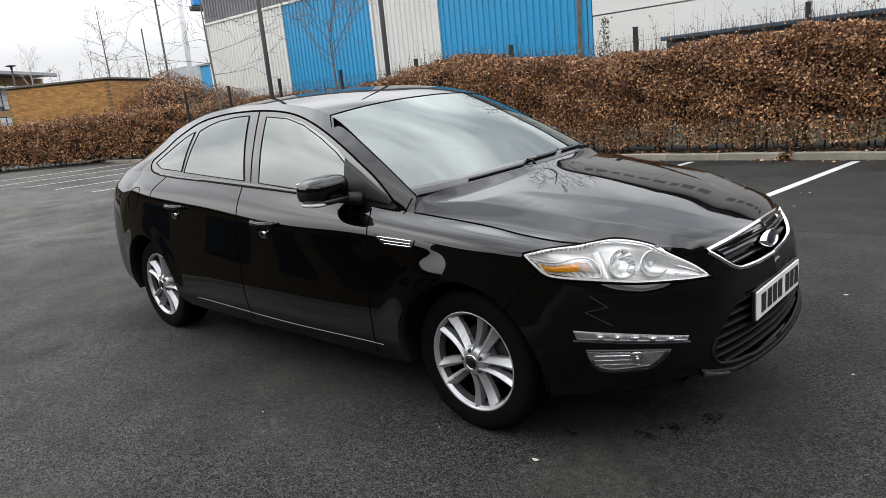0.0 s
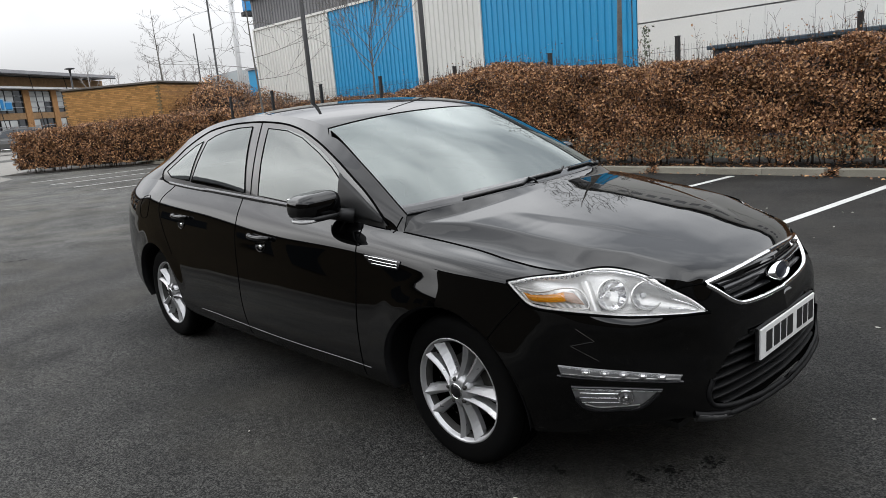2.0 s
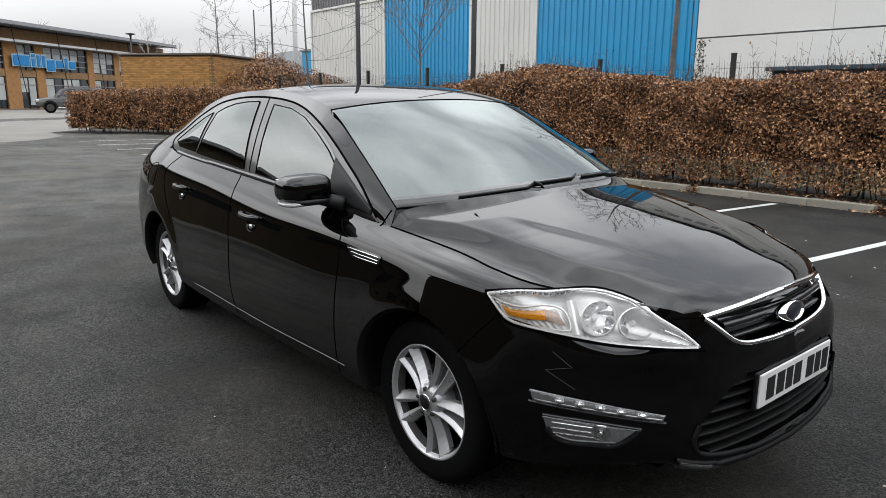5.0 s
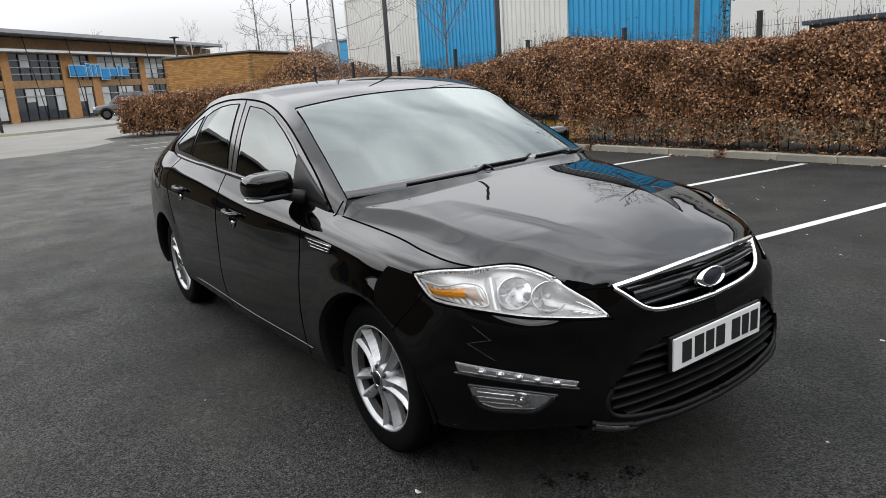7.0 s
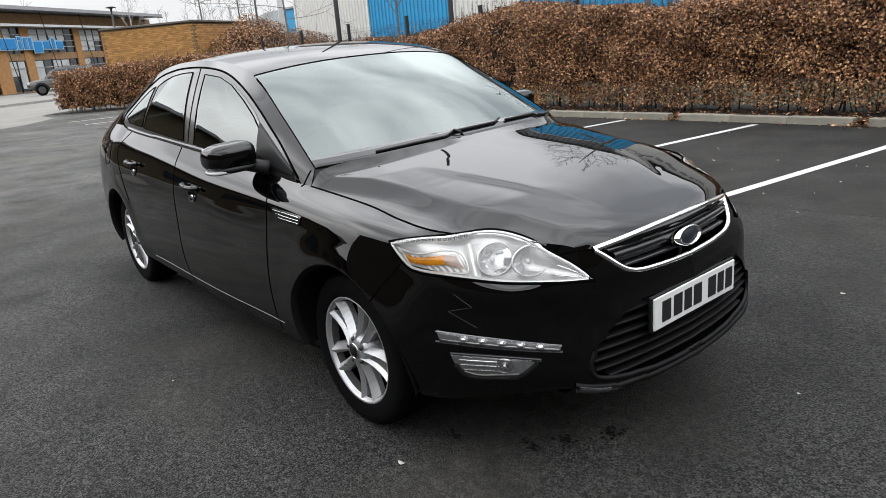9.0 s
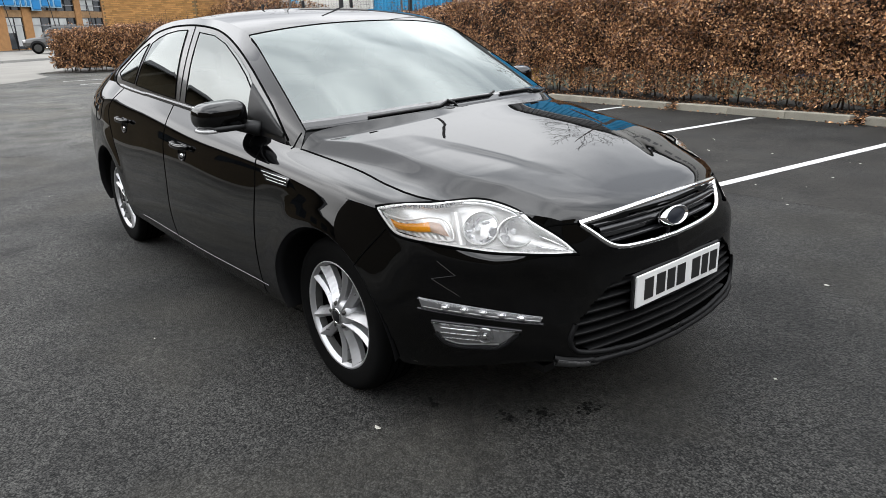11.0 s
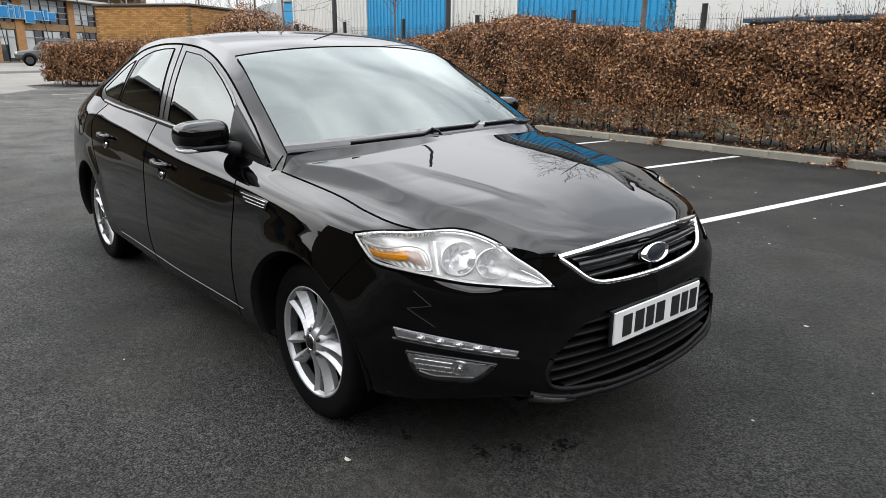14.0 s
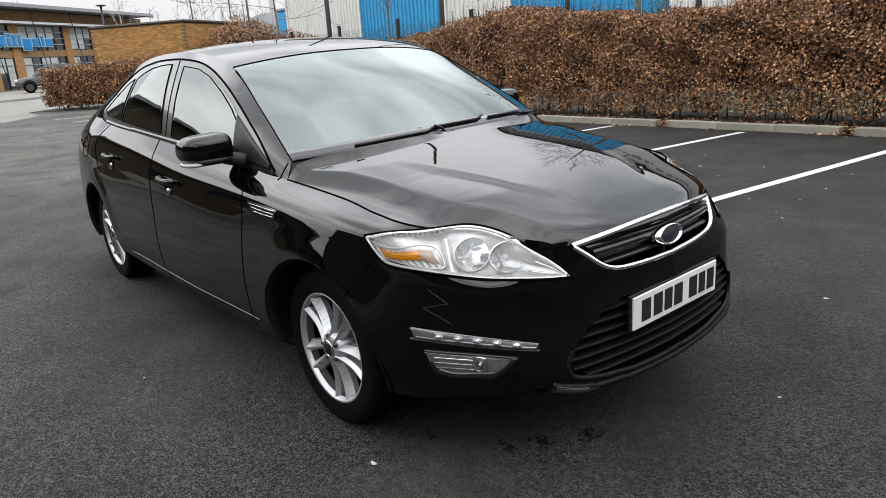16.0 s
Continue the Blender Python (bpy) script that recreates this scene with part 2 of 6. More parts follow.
def leaf_material(name, a, b, c):
    """Dead hedge leaves: each leaf takes its own colour between three."""
    m = bpy.data.materials.new(name)
    m.use_nodes = True
    n, l = m.node_tree.nodes, m.node_tree.links
    p = n["Principled BSDF"]
    p.inputs["Roughness"].default_value = 0.55
    g = n.new("ShaderNodeNewGeometry")
    r = n.new("ShaderNodeValToRGB")
    r.color_ramp.elements[0].color, r.color_ramp.elements[1].color = (*a, 1), (*c, 1)
    e = r.color_ramp.elements.new(0.55)
    e.color = (*b, 1)
    l.new(g.outputs["Random Per Island"], r.inputs["Fac"])
    l.new(r.outputs["Color"], p.inputs["Base Color"])
    return m


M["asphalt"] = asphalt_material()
M["old_asphalt"] = asphalt_material("old_asphalt", 0.28, 0.52, 0.88, (0.0240, 0.0225, 0.0195, 1), 0.53)
M["line"] = material("road_paint", (0.46, 0.46, 0.45), rough=0.7, vary=0.08, scale=3, fine=0.18, fine_scale=60, bump=0.4, bump_scale=110)
M["kerb"] = material("kerb_concrete", (0.23, 0.215, 0.175), rough=0.9, vary=0.2, scale=4, fine=0.2, fine_scale=90, bump=0.3, bump_scale=120, rand=0.12)
M["soil"] = material("bare_soil", (0.030, 0.024, 0.018), rough=1.0, vary=0.35, scale=5, fine=0.4, fine_scale=60, bump=0.8, bump_scale=40)
M["paving"] = material("pale_paving", (0.168, 0.160, 0.143), rough=0.9, vary=0.15, scale=0.5, fine=0.15, fine_scale=30)
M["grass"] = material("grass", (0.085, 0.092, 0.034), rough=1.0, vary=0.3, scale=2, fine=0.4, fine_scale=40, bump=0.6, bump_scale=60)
# the same grass darkened: shade behind the hedge is put into its colour
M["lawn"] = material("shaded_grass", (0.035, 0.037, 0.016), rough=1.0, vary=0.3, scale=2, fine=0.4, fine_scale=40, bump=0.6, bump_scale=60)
M["white_clad"] = material("white_cladding", (0.62, 0.615, 0.58), rough=0.5, vary=0.06, scale=0.4, fine=0.05, fine_scale=30)
M["blue_clad"] = material("blue_cladding", (0.010, 0.25, 0.49), rough=0.42, vary=0.06, scale=0.4)
M["grey_clad"] = material("grey_cladding", (0.13, 0.13, 0.135), rough=0.5, vary=0.1, scale=0.4)
M["white_wall"] = material("white_render_wall", (0.66, 0.65, 0.62), rough=0.7, vary=0.05, scale=0.3, fine=0.03, fine_scale=20)
M["brick_a"] = material("buff_brick", (0.42, 0.22, 0.072), rough=0.9, rand=0.28, fine=0.25, fine_scale=80)
M["brick_side"] = leaf_material("buff_brick_end", (0.30, 0.15, 0.05), (0.42, 0.22, 0.072), (0.53, 0.28, 0.095))
M["mortar"] = material("mortar", (0.20, 0.14, 0.07), rough=1.0, vary=0.2, scale=3)
M["shop_brick"] = material("shop_brickwork", (0.25, 0.15, 0.072), rough=0.9, vary=0.2, scale=2, fine=0.3, fine_scale=25)
M["coping"] = material("grey_coping", (0.10, 0.088, 0.075), rough=0.6, vary=0.15, scale=3)
M["blind"] = material("pale_panel", (0.42, 0.43, 0.42), rough=0.5, vary=0.2, scale=0.6)
M["dark_metal"] = material("dark_metal", (0.010, 0.010, 0.011), rough=0.5, vary=0.15, scale=6)
M["grey_metal"] = material("grey_metal", (0.26, 0.26, 0.27), rough=0.5, vary=0.1, scale=2)
M["shop_glass"] = material("shop_glazing", (0.02, 0.025, 0.03), rough=0.06, spec=0.9, vary=0.3, scale=0.4)
M["sign_back"] = material("sign_backing", (0.10, 0.22, 0.38), rough=0.5, vary=0.1, scale=1)
M["dark_blue"] = material("dark_blue_wall", (0.02, 0.035, 0.06), rough=0.5, vary=0.2, scale=1)
M["blue_edge"] = material("blue_roof_edge", (0.035, 0.06, 0.085), rough=0.4, vary=0.1, scale=2)
M["sign_pale"] = material("sign_edge_pale_blue", (0.30, 0.47, 0.60), rough=0.5, vary=0.05, scale=2)
M["pier_brick"] = material("ochre_brickwork", (0.33, 0.17, 0.065), rough=0.9, vary=0.2, scale=2, fine=0.3, fine_scale=25)
M["sign_blue"] = material("sign_blue", (0.012, 0.20, 0.48), rough=0.4, vary=0.05, scale=2)
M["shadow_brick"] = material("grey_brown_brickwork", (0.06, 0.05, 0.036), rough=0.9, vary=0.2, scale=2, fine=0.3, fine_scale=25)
M["dark_brick"] = material("dark_brickwork", (0.065, 0.049, 0.028), rough=0.9, vary=0.2, scale=2, fine=0.3, fine_scale=25)
M["bark"] = material("bark", (0.125, 0.116, 0.105), rough=0.95, vary=0.3, scale=6, fine=0.3, fine_scale=60, bump=0.5, bump_scale=60)
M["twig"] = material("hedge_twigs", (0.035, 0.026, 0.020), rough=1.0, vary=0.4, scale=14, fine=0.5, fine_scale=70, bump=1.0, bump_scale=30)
M["yellow"] = material("yellow_plastic", (0.55, 0.36, 0.06), rough=0.5, vary=0.15, scale=6)
M["stone_chip"] = material("pale_litter", (0.36, 0.35, 0.31), rough=0.8, vary=0.2, scale=40)
# haze of distance is put into this pale colour
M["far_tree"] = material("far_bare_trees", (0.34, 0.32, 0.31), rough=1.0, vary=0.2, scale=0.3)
M["pale_mast"] = material("pale_mast", (0.6, 0.6, 0.6), rough=0.6, vary=0.05, scale=1)
M["oil"] = material("oil_stain", (0.0055, 0.0054, 0.0052), rough=0.85, spec=0.1, vary=0.3, scale=12, fine=0.5, fine_scale=75, bump=0.8, bump_scale=90)
M["suv"] = material("silver_car_paint", (0.10, 0.098, 0.095), rough=0.3, metal=0.5, coat=0.6)
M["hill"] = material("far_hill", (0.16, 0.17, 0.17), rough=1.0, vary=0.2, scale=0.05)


M["leaf"] = leaf_material("copper_leaves", (0.023, 0.0105, 0.0055), (0.205, 0.086, 0.031), (0.62, 0.355, 0.170))
M["leaf_green"] = leaf_material("green_leaves", (0.02, 0.03, 0.01), (0.04, 0.055, 0.018), (0.07, 0.08, 0.03))


# ---------------------------------------------------------------- building helpers
def mesh_ob(name, verts, faces, mat, parent=None, label="", smooth=False, normals=None):
    me = bpy.data.meshes.new(name)
    me.from_pydata([tuple(v) for v in verts], [], [tuple(f) for f in faces])
    me.validate()
    me.materials.append(mat)
    if smooth:
        me.shade_smooth()
    if normals is not None and len(normals) == len(me.vertices):
        me.normals_split_custom_set_from_vertices([tuple(v) for v in normals])
    ob = new(name, me)
    ob.parent = parent
    if label:
        ob["label"] = label
    return ob


def part(name, bm, mat, parent=None, label="", smooth=False):
    me = bpy.data.meshes.new(name)
    bm.to_mesh(me)
    bm.free()
    me.materials.append(mat)
    if smooth:
        me.shade_smooth()
    ob = new(name, me)
    ob.parent = parent
    if label:
        ob["label"] = label
    return ob


def box(bm, lo, hi, bevel=0.0):
    made = bmesh.ops.create_cube(bm, size=1.0)["verts"]
    size, mid = [b - a for a, b in zip(lo, hi)], [(a + b) / 2 for a, b in zip(lo, hi)]
    bmesh.ops.scale(bm, vec=size, verts=made)
    bmesh.ops.translate(bm, vec=mid, verts=made)
    if bevel:
        edges = list({e for v in made for e in v.link_edges})
        bmesh.ops.bevel(bm, geom=edges, offset=bevel, segments=2, affect="EDGES", profile=0.5)


def boxed(name, lo, hi, mat, parent=None, bevel=0.0, label=""):
    bm = bmesh.new()
    box(bm, lo, hi, bevel)
    return part(name, bm, mat, parent, label)


def spline(pts, ts, knots=None):
    """Catmull-Rom through the rows of pts at the parameters ts (knots: one for each row)."""
    p = np.asarray(pts, float)
    k = np.arange(len(p), dtype=float) if knots is None else np.asarray(knots, float)
    d = np.zeros_like(p)
    d[1:-1] = (p[2:] - p[:-2]) / (k[2:] - k[:-2])[:, None]
    d[0], d[-1] = (p[1] - p[0]) / (k[1] - k[0]), (p[-1] - p[-2]) / (k[-1] - k[-2])
    ts = np.clip(np.asarray(ts, float), k[0], k[-1])
    i = np.clip(np.searchsorted(k, ts, side="right") - 1, 0, len(p) - 2)
    h = (k[i + 1] - k[i])[:, None]
    s = ((ts - k[i])[:, None]) / h
    return ((2 * s**3 - 3 * s**2 + 1) * p[i] + (s**3 - 2 * s**2 + s) * h * d[i] + (-2 * s**3 + 3 * s**2) * p[i + 1]
            + (s**3 - s**2) * h * d[i + 1])


def even(pts, n, closed=False):
    """n points evenly spaced along a smooth curve through pts."""
    p = np.asarray(pts, float)
    k = np.r_[0, np.cumsum(np.linalg.norm(np.diff(p, axis=0), axis=1))]
    fine = spline(p, np.linspace(0, k[-1], 40 * len(p)), k)
    a = np.r_[0, np.cumsum(np.linalg.norm(np.diff(fine, axis=0), axis=1))]
    want = np.linspace(0, a[-1], n)
    return np.stack([np.interp(want, a, fine[:, c]) for c in range(p.shape[1])], 1)


def broken(pts, n):
    """n points evenly spaced along straight runs through pts."""
    p = np.asarray(pts, float)
    k = np.r_[0, np.cumsum(np.linalg.norm(np.diff(p, axis=0), axis=1))]
    want = np.unique(np.r_[np.linspace(0, k[-1], n - len(p) + 2), k[1:-1]])
    want = np.r_[want, np.full(n - len(want), k[-1])][:n]
    return np.stack([np.interp(want, k, p[:, c]) for c in range(3)], 1)


def lathe(name, profile, mat, parent, axis="y", steps=64, label="", smooth=True):
    """A body of revolution round the given axis; profile rows are (radius, place along the axis)."""
    verts, faces, n = [], [], len(profile)
    for i in range(steps):
        a = 2 * math.pi * i / steps
        for r, h in profile:
            c, s = r * math.cos(a), r * math.sin(a)
            verts.append({"y": (c, h, s), "z": (c, s, h), "x": (h, c, s)}[axis])
    for i in range(steps):
        j = (i + 1) % steps
        for k in range(n - 1):
            faces.append((i * n + k, i * n + k + 1, j * n + k + 1, j * n + k))
    return mesh_ob(name, verts, faces, mat, parent, label, smooth)


def tube(name, pts, radius, mat, parent=None, label="", sides=8, ends=None):
    """A round bar along pts; ends: its radius at the far end, if it tapers."""
    p = [Vector(q) for q in pts]
    verts, faces = [], []
    up = Vector((0, 0, 1))
    for i, q in enumerate(p):
        d = (p[min(i + 1, len(p) - 1)] - p[max(i - 1, 0)]).normalized()
        a = d.cross(up if abs(d.z) < 0.95 else Vector((1, 0, 0))).normalized()
        b = a.cross(d)
        r = radius if ends is None else radius + (ends - radius) * i / max(1, len(p) - 1)
        for k in range(sides):
            t = 2 * math.pi * k / sides
            verts.append(q + r * (math.cos(t) * a + math.sin(t) * b))
    for i in range(len(p) - 1):
        for k in range(sides):
            m = (k + 1) % sides
            faces.append((i * sides + k, i * sides + m, (i + 1) * sides + m, (i + 1) * sides + k))
    faces += [tuple(range(sides))[::-1], tuple(range((len(p) - 1) * sides, len(p) * sides))]
    return mesh_ob(name, verts, faces, mat, parent, label, smooth=True)


def thing(name, label, category, group="", kind=""):
    return tagged(new(name), label, category, group, kind)


# ---------------------------------------------------------------- the black car: surface
def inside(poly, x, z):
    """Even-odd test of arrays x, z against a closed polygon."""
    hit = np.zeros(x.shape, bool)
    q = np.asarray(poly, float)
    for (x0, z0), (x1, z1) in zip(q, np.roll(q, -1, 0)):
        if z0 != z1:
            hit ^= ((z0 > z) != (z1 > z)) & (x < (x1 - x0) * (z - z0) / (z1 - z0) + x0)
    return hit


# plan outline of one half at its widest, from the tail's middle to the nose's middle
OUTLINE = [(-2.385, 0), (-2.37, .35), (-2.32, .60), (-2.20, .78), (-1.95, .875), (-1.425, .925), (-.6, .935), (.2, .935), (.9, .93),
           (1.425, .925), (1.70, .895), (1.90, .825), (2.10, .69), (2.25, .575), (2.335, .46), (2.375, .24), (2.39, 0)]
SECTIONS = {}


def section(at, *rows):
    """Inset and height from the sill up to the top edge, at a place of the outline."""
    SECTIONS[at] = rows


section(0, (.08, .26), (.03, .28), (0, .36), (0, .50), (0, .62), (.05, .80), (.11, .94), (.20, 1.08))
section(2, (.08, .26), (.03, .28), (0, .36), (0, .50), (0, .64), (.03, .80), (.08, .94), (.17, 1.07))
section(3, (.10, .26), (.04, .28), (.01, .36), (0, .50), (0, .66), (.02, .82), (.05, .96), (.14, 1.07))
section(4, (.12, .25), (.05, .27), (.01, .35), (0, .50), (0, .68), (.02, .86), (.06, .98), (.15, 1.09))
section(5, (.12, .20), (.06, .25), (0, .32), (-.005, .48), (0, .66), (.015, .86), (.05, .98), (.14, 1.10))
section(6, (.12, .20), (.07, .23), (.03, .29), (0, .45), (0, .66), (.012, .84), (.045, .955), (.115, 1.055))
section(7, (.12, .20), (.07, .23), (.03, .29), (0, .45), (0, .64), (.012, .82), (.045, .92), (.115, 1.00))
section(8, (.12, .20), (.07, .23), (.03, .29), (0, .45), (0, .60), (.025, .77), (.054, .885), (.145, .948))
section(9, (.12, .20), (.06, .25), (0, .32), (-.01, .48), (0, .62), (.026, .76), (.068, .862), (.185, .893))
section(10, (.10, .20), (.05, .25), (.01, .33), (-.01, .46), (0, .60), (.027, .72), (.062, .832), (.155, .861))
section(11, (.08, .23), (.04, .25), (.02, .32), (0, .45), (0, .58), (.018, .68), (.046, .800), (.115, .841))
section(12, (.07, .27), (.03, .28), (.01, .335), (0, .45), (.005, .56), (.012, .662), (.056, .716), (.115, .812))
section(13, (.06, .305), (.02, .315), (0, .345), (0, .45), (.01, .54), (.016, .646), (.052, .698), (.105, .791))
section(14, (.04, .302), (0, .310), (0, .338), (0, .42), (.01, .53), (.018, .625), (.045, .684), (.10, .765))
section(15, (.03, .285), (0, .293), (0, .325), (0, .42), (0, .53), (.02, .62), (.04, .70), (.075, .772))
section(16, (.03, .281), (0, .289), (0, .32), (0, .42), (0, .53), (.015, .62), (.035, .70), (.06, .775))

NS, NV = 440, 56
fine = np.linspace(0, 16, 4000)
plan = spline(OUTLINE, fine)
run = np.r_[0, np.cumsum(np.linalg.norm(np.diff(plan, axis=0), axis=1))]
S_AT = np.interp(np.linspace(0, run[-1], NS), run, fine)
plan = spline(OUTLINE, S_AT)
step = spline(OUTLINE, S_AT + 0.01) - spline(OUTLINE, S_AT - 0.01)
inward = np.stack([-step[:, 1], step[:, 0]], 1)
inward /= np.linalg.norm(inward, axis=1)[:, None]
inward = np.where((inward * -plan).sum(1)[:, None] > 0, inward, -inward)
inward[0], inward[-1] = (1, 0), (-1, 0)
keys = sorted(SECTIONS)
rows = spline(np.array([np.ravel(SECTIONS[k]) for k in keys]), S_AT, keys).reshape(NS, 8, 2)
SKIN = np.zeros((NS, NV, 3))
for i in range(NS):
    prof = even(rows[i], NV)
    SKIN[i, :, :2] = plan[i] + prof[:, :1] * inward[i]
    SKIN[i, :, 2] = prof[:, 1]
SKIN[0, :, 1] = SKIN[-1, :, 1] = 0.0
# rise of the body towards its far side, fitted to the camera's view
VIEW_RISE = .028
AXLE_F, AXLE_R, WHEEL_Z, ARCH = 1.425, -1.425, 0.318, 0.375
for ax in (AXLE_F, AXLE_R):
    # the skin swells gently round an arch
    r = np.hypot(SKIN[..., 0] - ax, SKIN[..., 2] - WHEEL_Z)
    swell = np.clip((ARCH + .13 - r) / .13, 0, 1)
    SKIN[..., 1] += np.where(SKIN[..., 1] > .6, .009 * swell * swell * (3 - 2 * swell), 0) * np.clip((SKIN[..., 2] - .30) / .2, 0, 1)
EDGE = SKIN[:, -1]
I_A = int(np.argmin(np.abs(EDGE[:, 0] - 1.075) + 10 * (EDGE[:, 1] < 0.3)))
I_C = int(np.argmin(np.hypot(EDGE[:, 0] - 2.225, EDGE[:, 1] - 0.43)))


def coons(bottom, top, left, right):
    """A patch between four edges; bottom and top run the same way, left and right from bottom to top."""
    n, m = len(bottom), len(left)
    u, v = np.linspace(0, 1, n)[:, None, None], np.linspace(0, 1, m)[None, :, None]
    b, t, le, r = bottom[:, None], top[:, None], left[None], right[None]
    return ((1 - v) * b + v * t + (1 - u) * le + u * r
            - ((1 - u) * (1 - v) * bottom[0] + u * (1 - v) * bottom[-1] + (1 - u) * v * top[0] + u * v * top[-1]))


# bonnet: from the middle line out to the wing's edge, from the scuttle to the nose
side = EDGE[I_A:I_C + 1]
nose = even(EDGE[I_C:][::-1], 72)
NU = len(side)
middle = even([(1.283, 0, 1.031), (1.6, 0, .977), (1.9, 0, .912), (2.15, 0, .842), (2.28, 0, .797), tuple(nose[0])], NU)
cowl = even([tuple(middle[0]), (1.258, .3, 1.028), (1.192, .56, 1.017), (1.092, .715, .988), tuple(side[0])], len(nose))
BONNET = coons(middle, side, cowl, nose)
uu, vv = np.linspace(0, 1, NU)[:, None], np.linspace(0, 1, len(nose))[None]
# the lift of the rear edge against the windscreen dies away quickly
lift_v = cowl[:, 2] - np.linspace(cowl[0, 2], cowl[-1, 2], len(nose))
BONNET[..., 2] += lift_v[None] * (np.clip(1 - uu * 20, 0, 1) - (1 - uu))
# a raised middle, a slanting step down towards each wing, and a flatter shelf beside it
crease_u = np.interp(uu, [0, .16, .33, .53, .70, .88, 1], [.94, .83, .78, .74, .72, .80, .93])
crease_l = np.interp(uu, [0, .12, .30, .55, .72, .85, 1], [1.0, .965, .91, .89, .93, 1.1, 1.1])
drop_w = 0.05 * np.clip(vv / .10, 0, 1) + 0.10 * vv + 0.09 / (1 + np.exp(-(vv - crease_l) / .02))
band = 1 / (1 + np.exp(-(vv - crease_u) / .0045)) / (1 + np.exp((vv - crease_l) / .016))
drop_w = drop_w + 0.62 * band
crease_m = np.interp(uu, [0, .31, .53, .77, 1], [.60, .515, .405, .34, .30])
band = 1 / (1 + np.exp(-(vv - crease_m) / .006)) / (1 + np.exp((vv - crease_m - .05) / .010))
drop_w += 0.30 * band * np.clip(np.minimum((uu - .15) * 5, (.85 - uu) * 5), 0, 1)
fall = np.cumsum((drop_w[:, 1:] + drop_w[:, :-1]) / 2, axis=1)
fall = np.concatenate([np.zeros((NU, 1)), fall / fall[:, -1:]], axis=1)
BONNET[..., 2] += (fall - vv) * (side[:, 2] - middle[:, 2])[:, None] * np.clip(np.minimum(uu * 20, (1 - uu) * 12), 0, 1)
BONNET[:, 0, 1] = 0.0

# cabin: rail from the windscreen's foot over the roof to the tail
RAIL = [(1.07, .735, 1.000), (.75, .685, 1.192), (.388, .628, 1.383), (.10, .625, 1.450), (-.3, .63, 1.474), (-.8, .62, 1.452),
        (-1.2, .61, 1.383), (-1.6, .60, 1.272), (-2.0, .575, 1.135), (-2.13, .54, 1.085)]
I_T = int(np.argmin(np.hypot(EDGE[:, 0] + 2.17, EDGE[:, 1] - 0.62)))
belt = EDGE[I_T:I_A + 1][::-1]
NB = len(belt)
rail_x = spline([(1.07,), (.33,), (-.25,), (-1.45,), (-2.13,)], belt[:, 0] * -1, [-float(belt[0, 0]), -.5, .25, 1.5, -float(belt[-1, 0])])[:, 0]
rail = spline(RAIL, -rail_x, [-r[0] for r in RAIL])
NW = 84
CABIN = np.zeros((NB, NW, 3))
for k, v in enumerate(np.linspace(0, 1, NW)):
    CABIN[:, k] = belt * (1 - v) + rail * v
    CABIN[:, k, 1] += 0.022 * math.sin(math.pi * v) * np.clip(np.arange(NB) / 14, 0, 1)
i_h = int(np.argmin(np.abs(rail[:, 0] - 0.388)))
top_rail = rail[i_h:]
NR, NC = len(top_rail), 30
ROOF = np.zeros((NR, NC, 3))
for k, v in enumerate(np.linspace(0, 1, NC)):
    far = np.linspace(0, 1, NR)
    ROOF[:, k, 1] = top_rail[:, 1] * v
    ROOF[:, k, 0] = top_rail[:, 0] + (0.10 * (1 - far) ** 3 - 0.06 * far) * (1 - v**2)
    ROOF[:, k, 2] = top_rail[:, 2] + (0.036 * (1 - far) ** 0.5 + 0.010) * (1 - v**2.4)
header = ROOF[0]
foot = even([(1.275, 0, 1.025), (1.25, .3, 1.022), (1.185, .56, 1.012), tuple(rail[0])], NC)
pillar = rail[:i_h + 1]
SCREEN = coons(even(np.stack([foot[0], (foot[0] + header[0]) / 2 + (0, 0, .035), header[0]]), i_h + 1), pillar, foot, header)

TREE_V, TREE_F = [], []


def grid_faces(n, m, base=0):
    return [(base + i * m + k, base + i * m + k + 1, base + (i + 1) * m + k + 1, base + (i + 1) * m + k) for i in range(n - 1) for k in range(m - 1)]


def grid_normals(g):
    a, b = np.gradient(g, axis=0), np.gradient(g, axis=1)
    n = np.cross(a, b)
    n /= np.maximum(np.linalg.norm(n, axis=2), 1e-9)[..., None]
    return n


SURF = {"skin": SKIN, "bonnet": BONNET, "cabin": CABIN, "roof": ROOF, "screen": SCREEN}
NORM = {}
for key, g in SURF.items():
    nn = grid_normals(g)
    outside = np.array([0.0, 0.0, 0.55])
    flip = np.median(((g - outside) * nn).sum(-1)) < 0
    NORM[key] = -nn if flip else nn
SURF_NORM_SIDE = NORM["cabin"].copy()
for key, flat_y in (("screen", .8), ("roof", .8), ("bonnet", 1.0)):
    ease_y = np.clip(SURF[key][..., 1:2] / .30, 0, 1)
    NORM[key] = NORM[key] * np.concatenate([np.ones_like(ease_y), flat_y * ease_y * (2 - ease_y), np.ones_like(ease_y)], 2)
    NORM[key] /= np.linalg.norm(NORM[key], axis=2)[..., None]
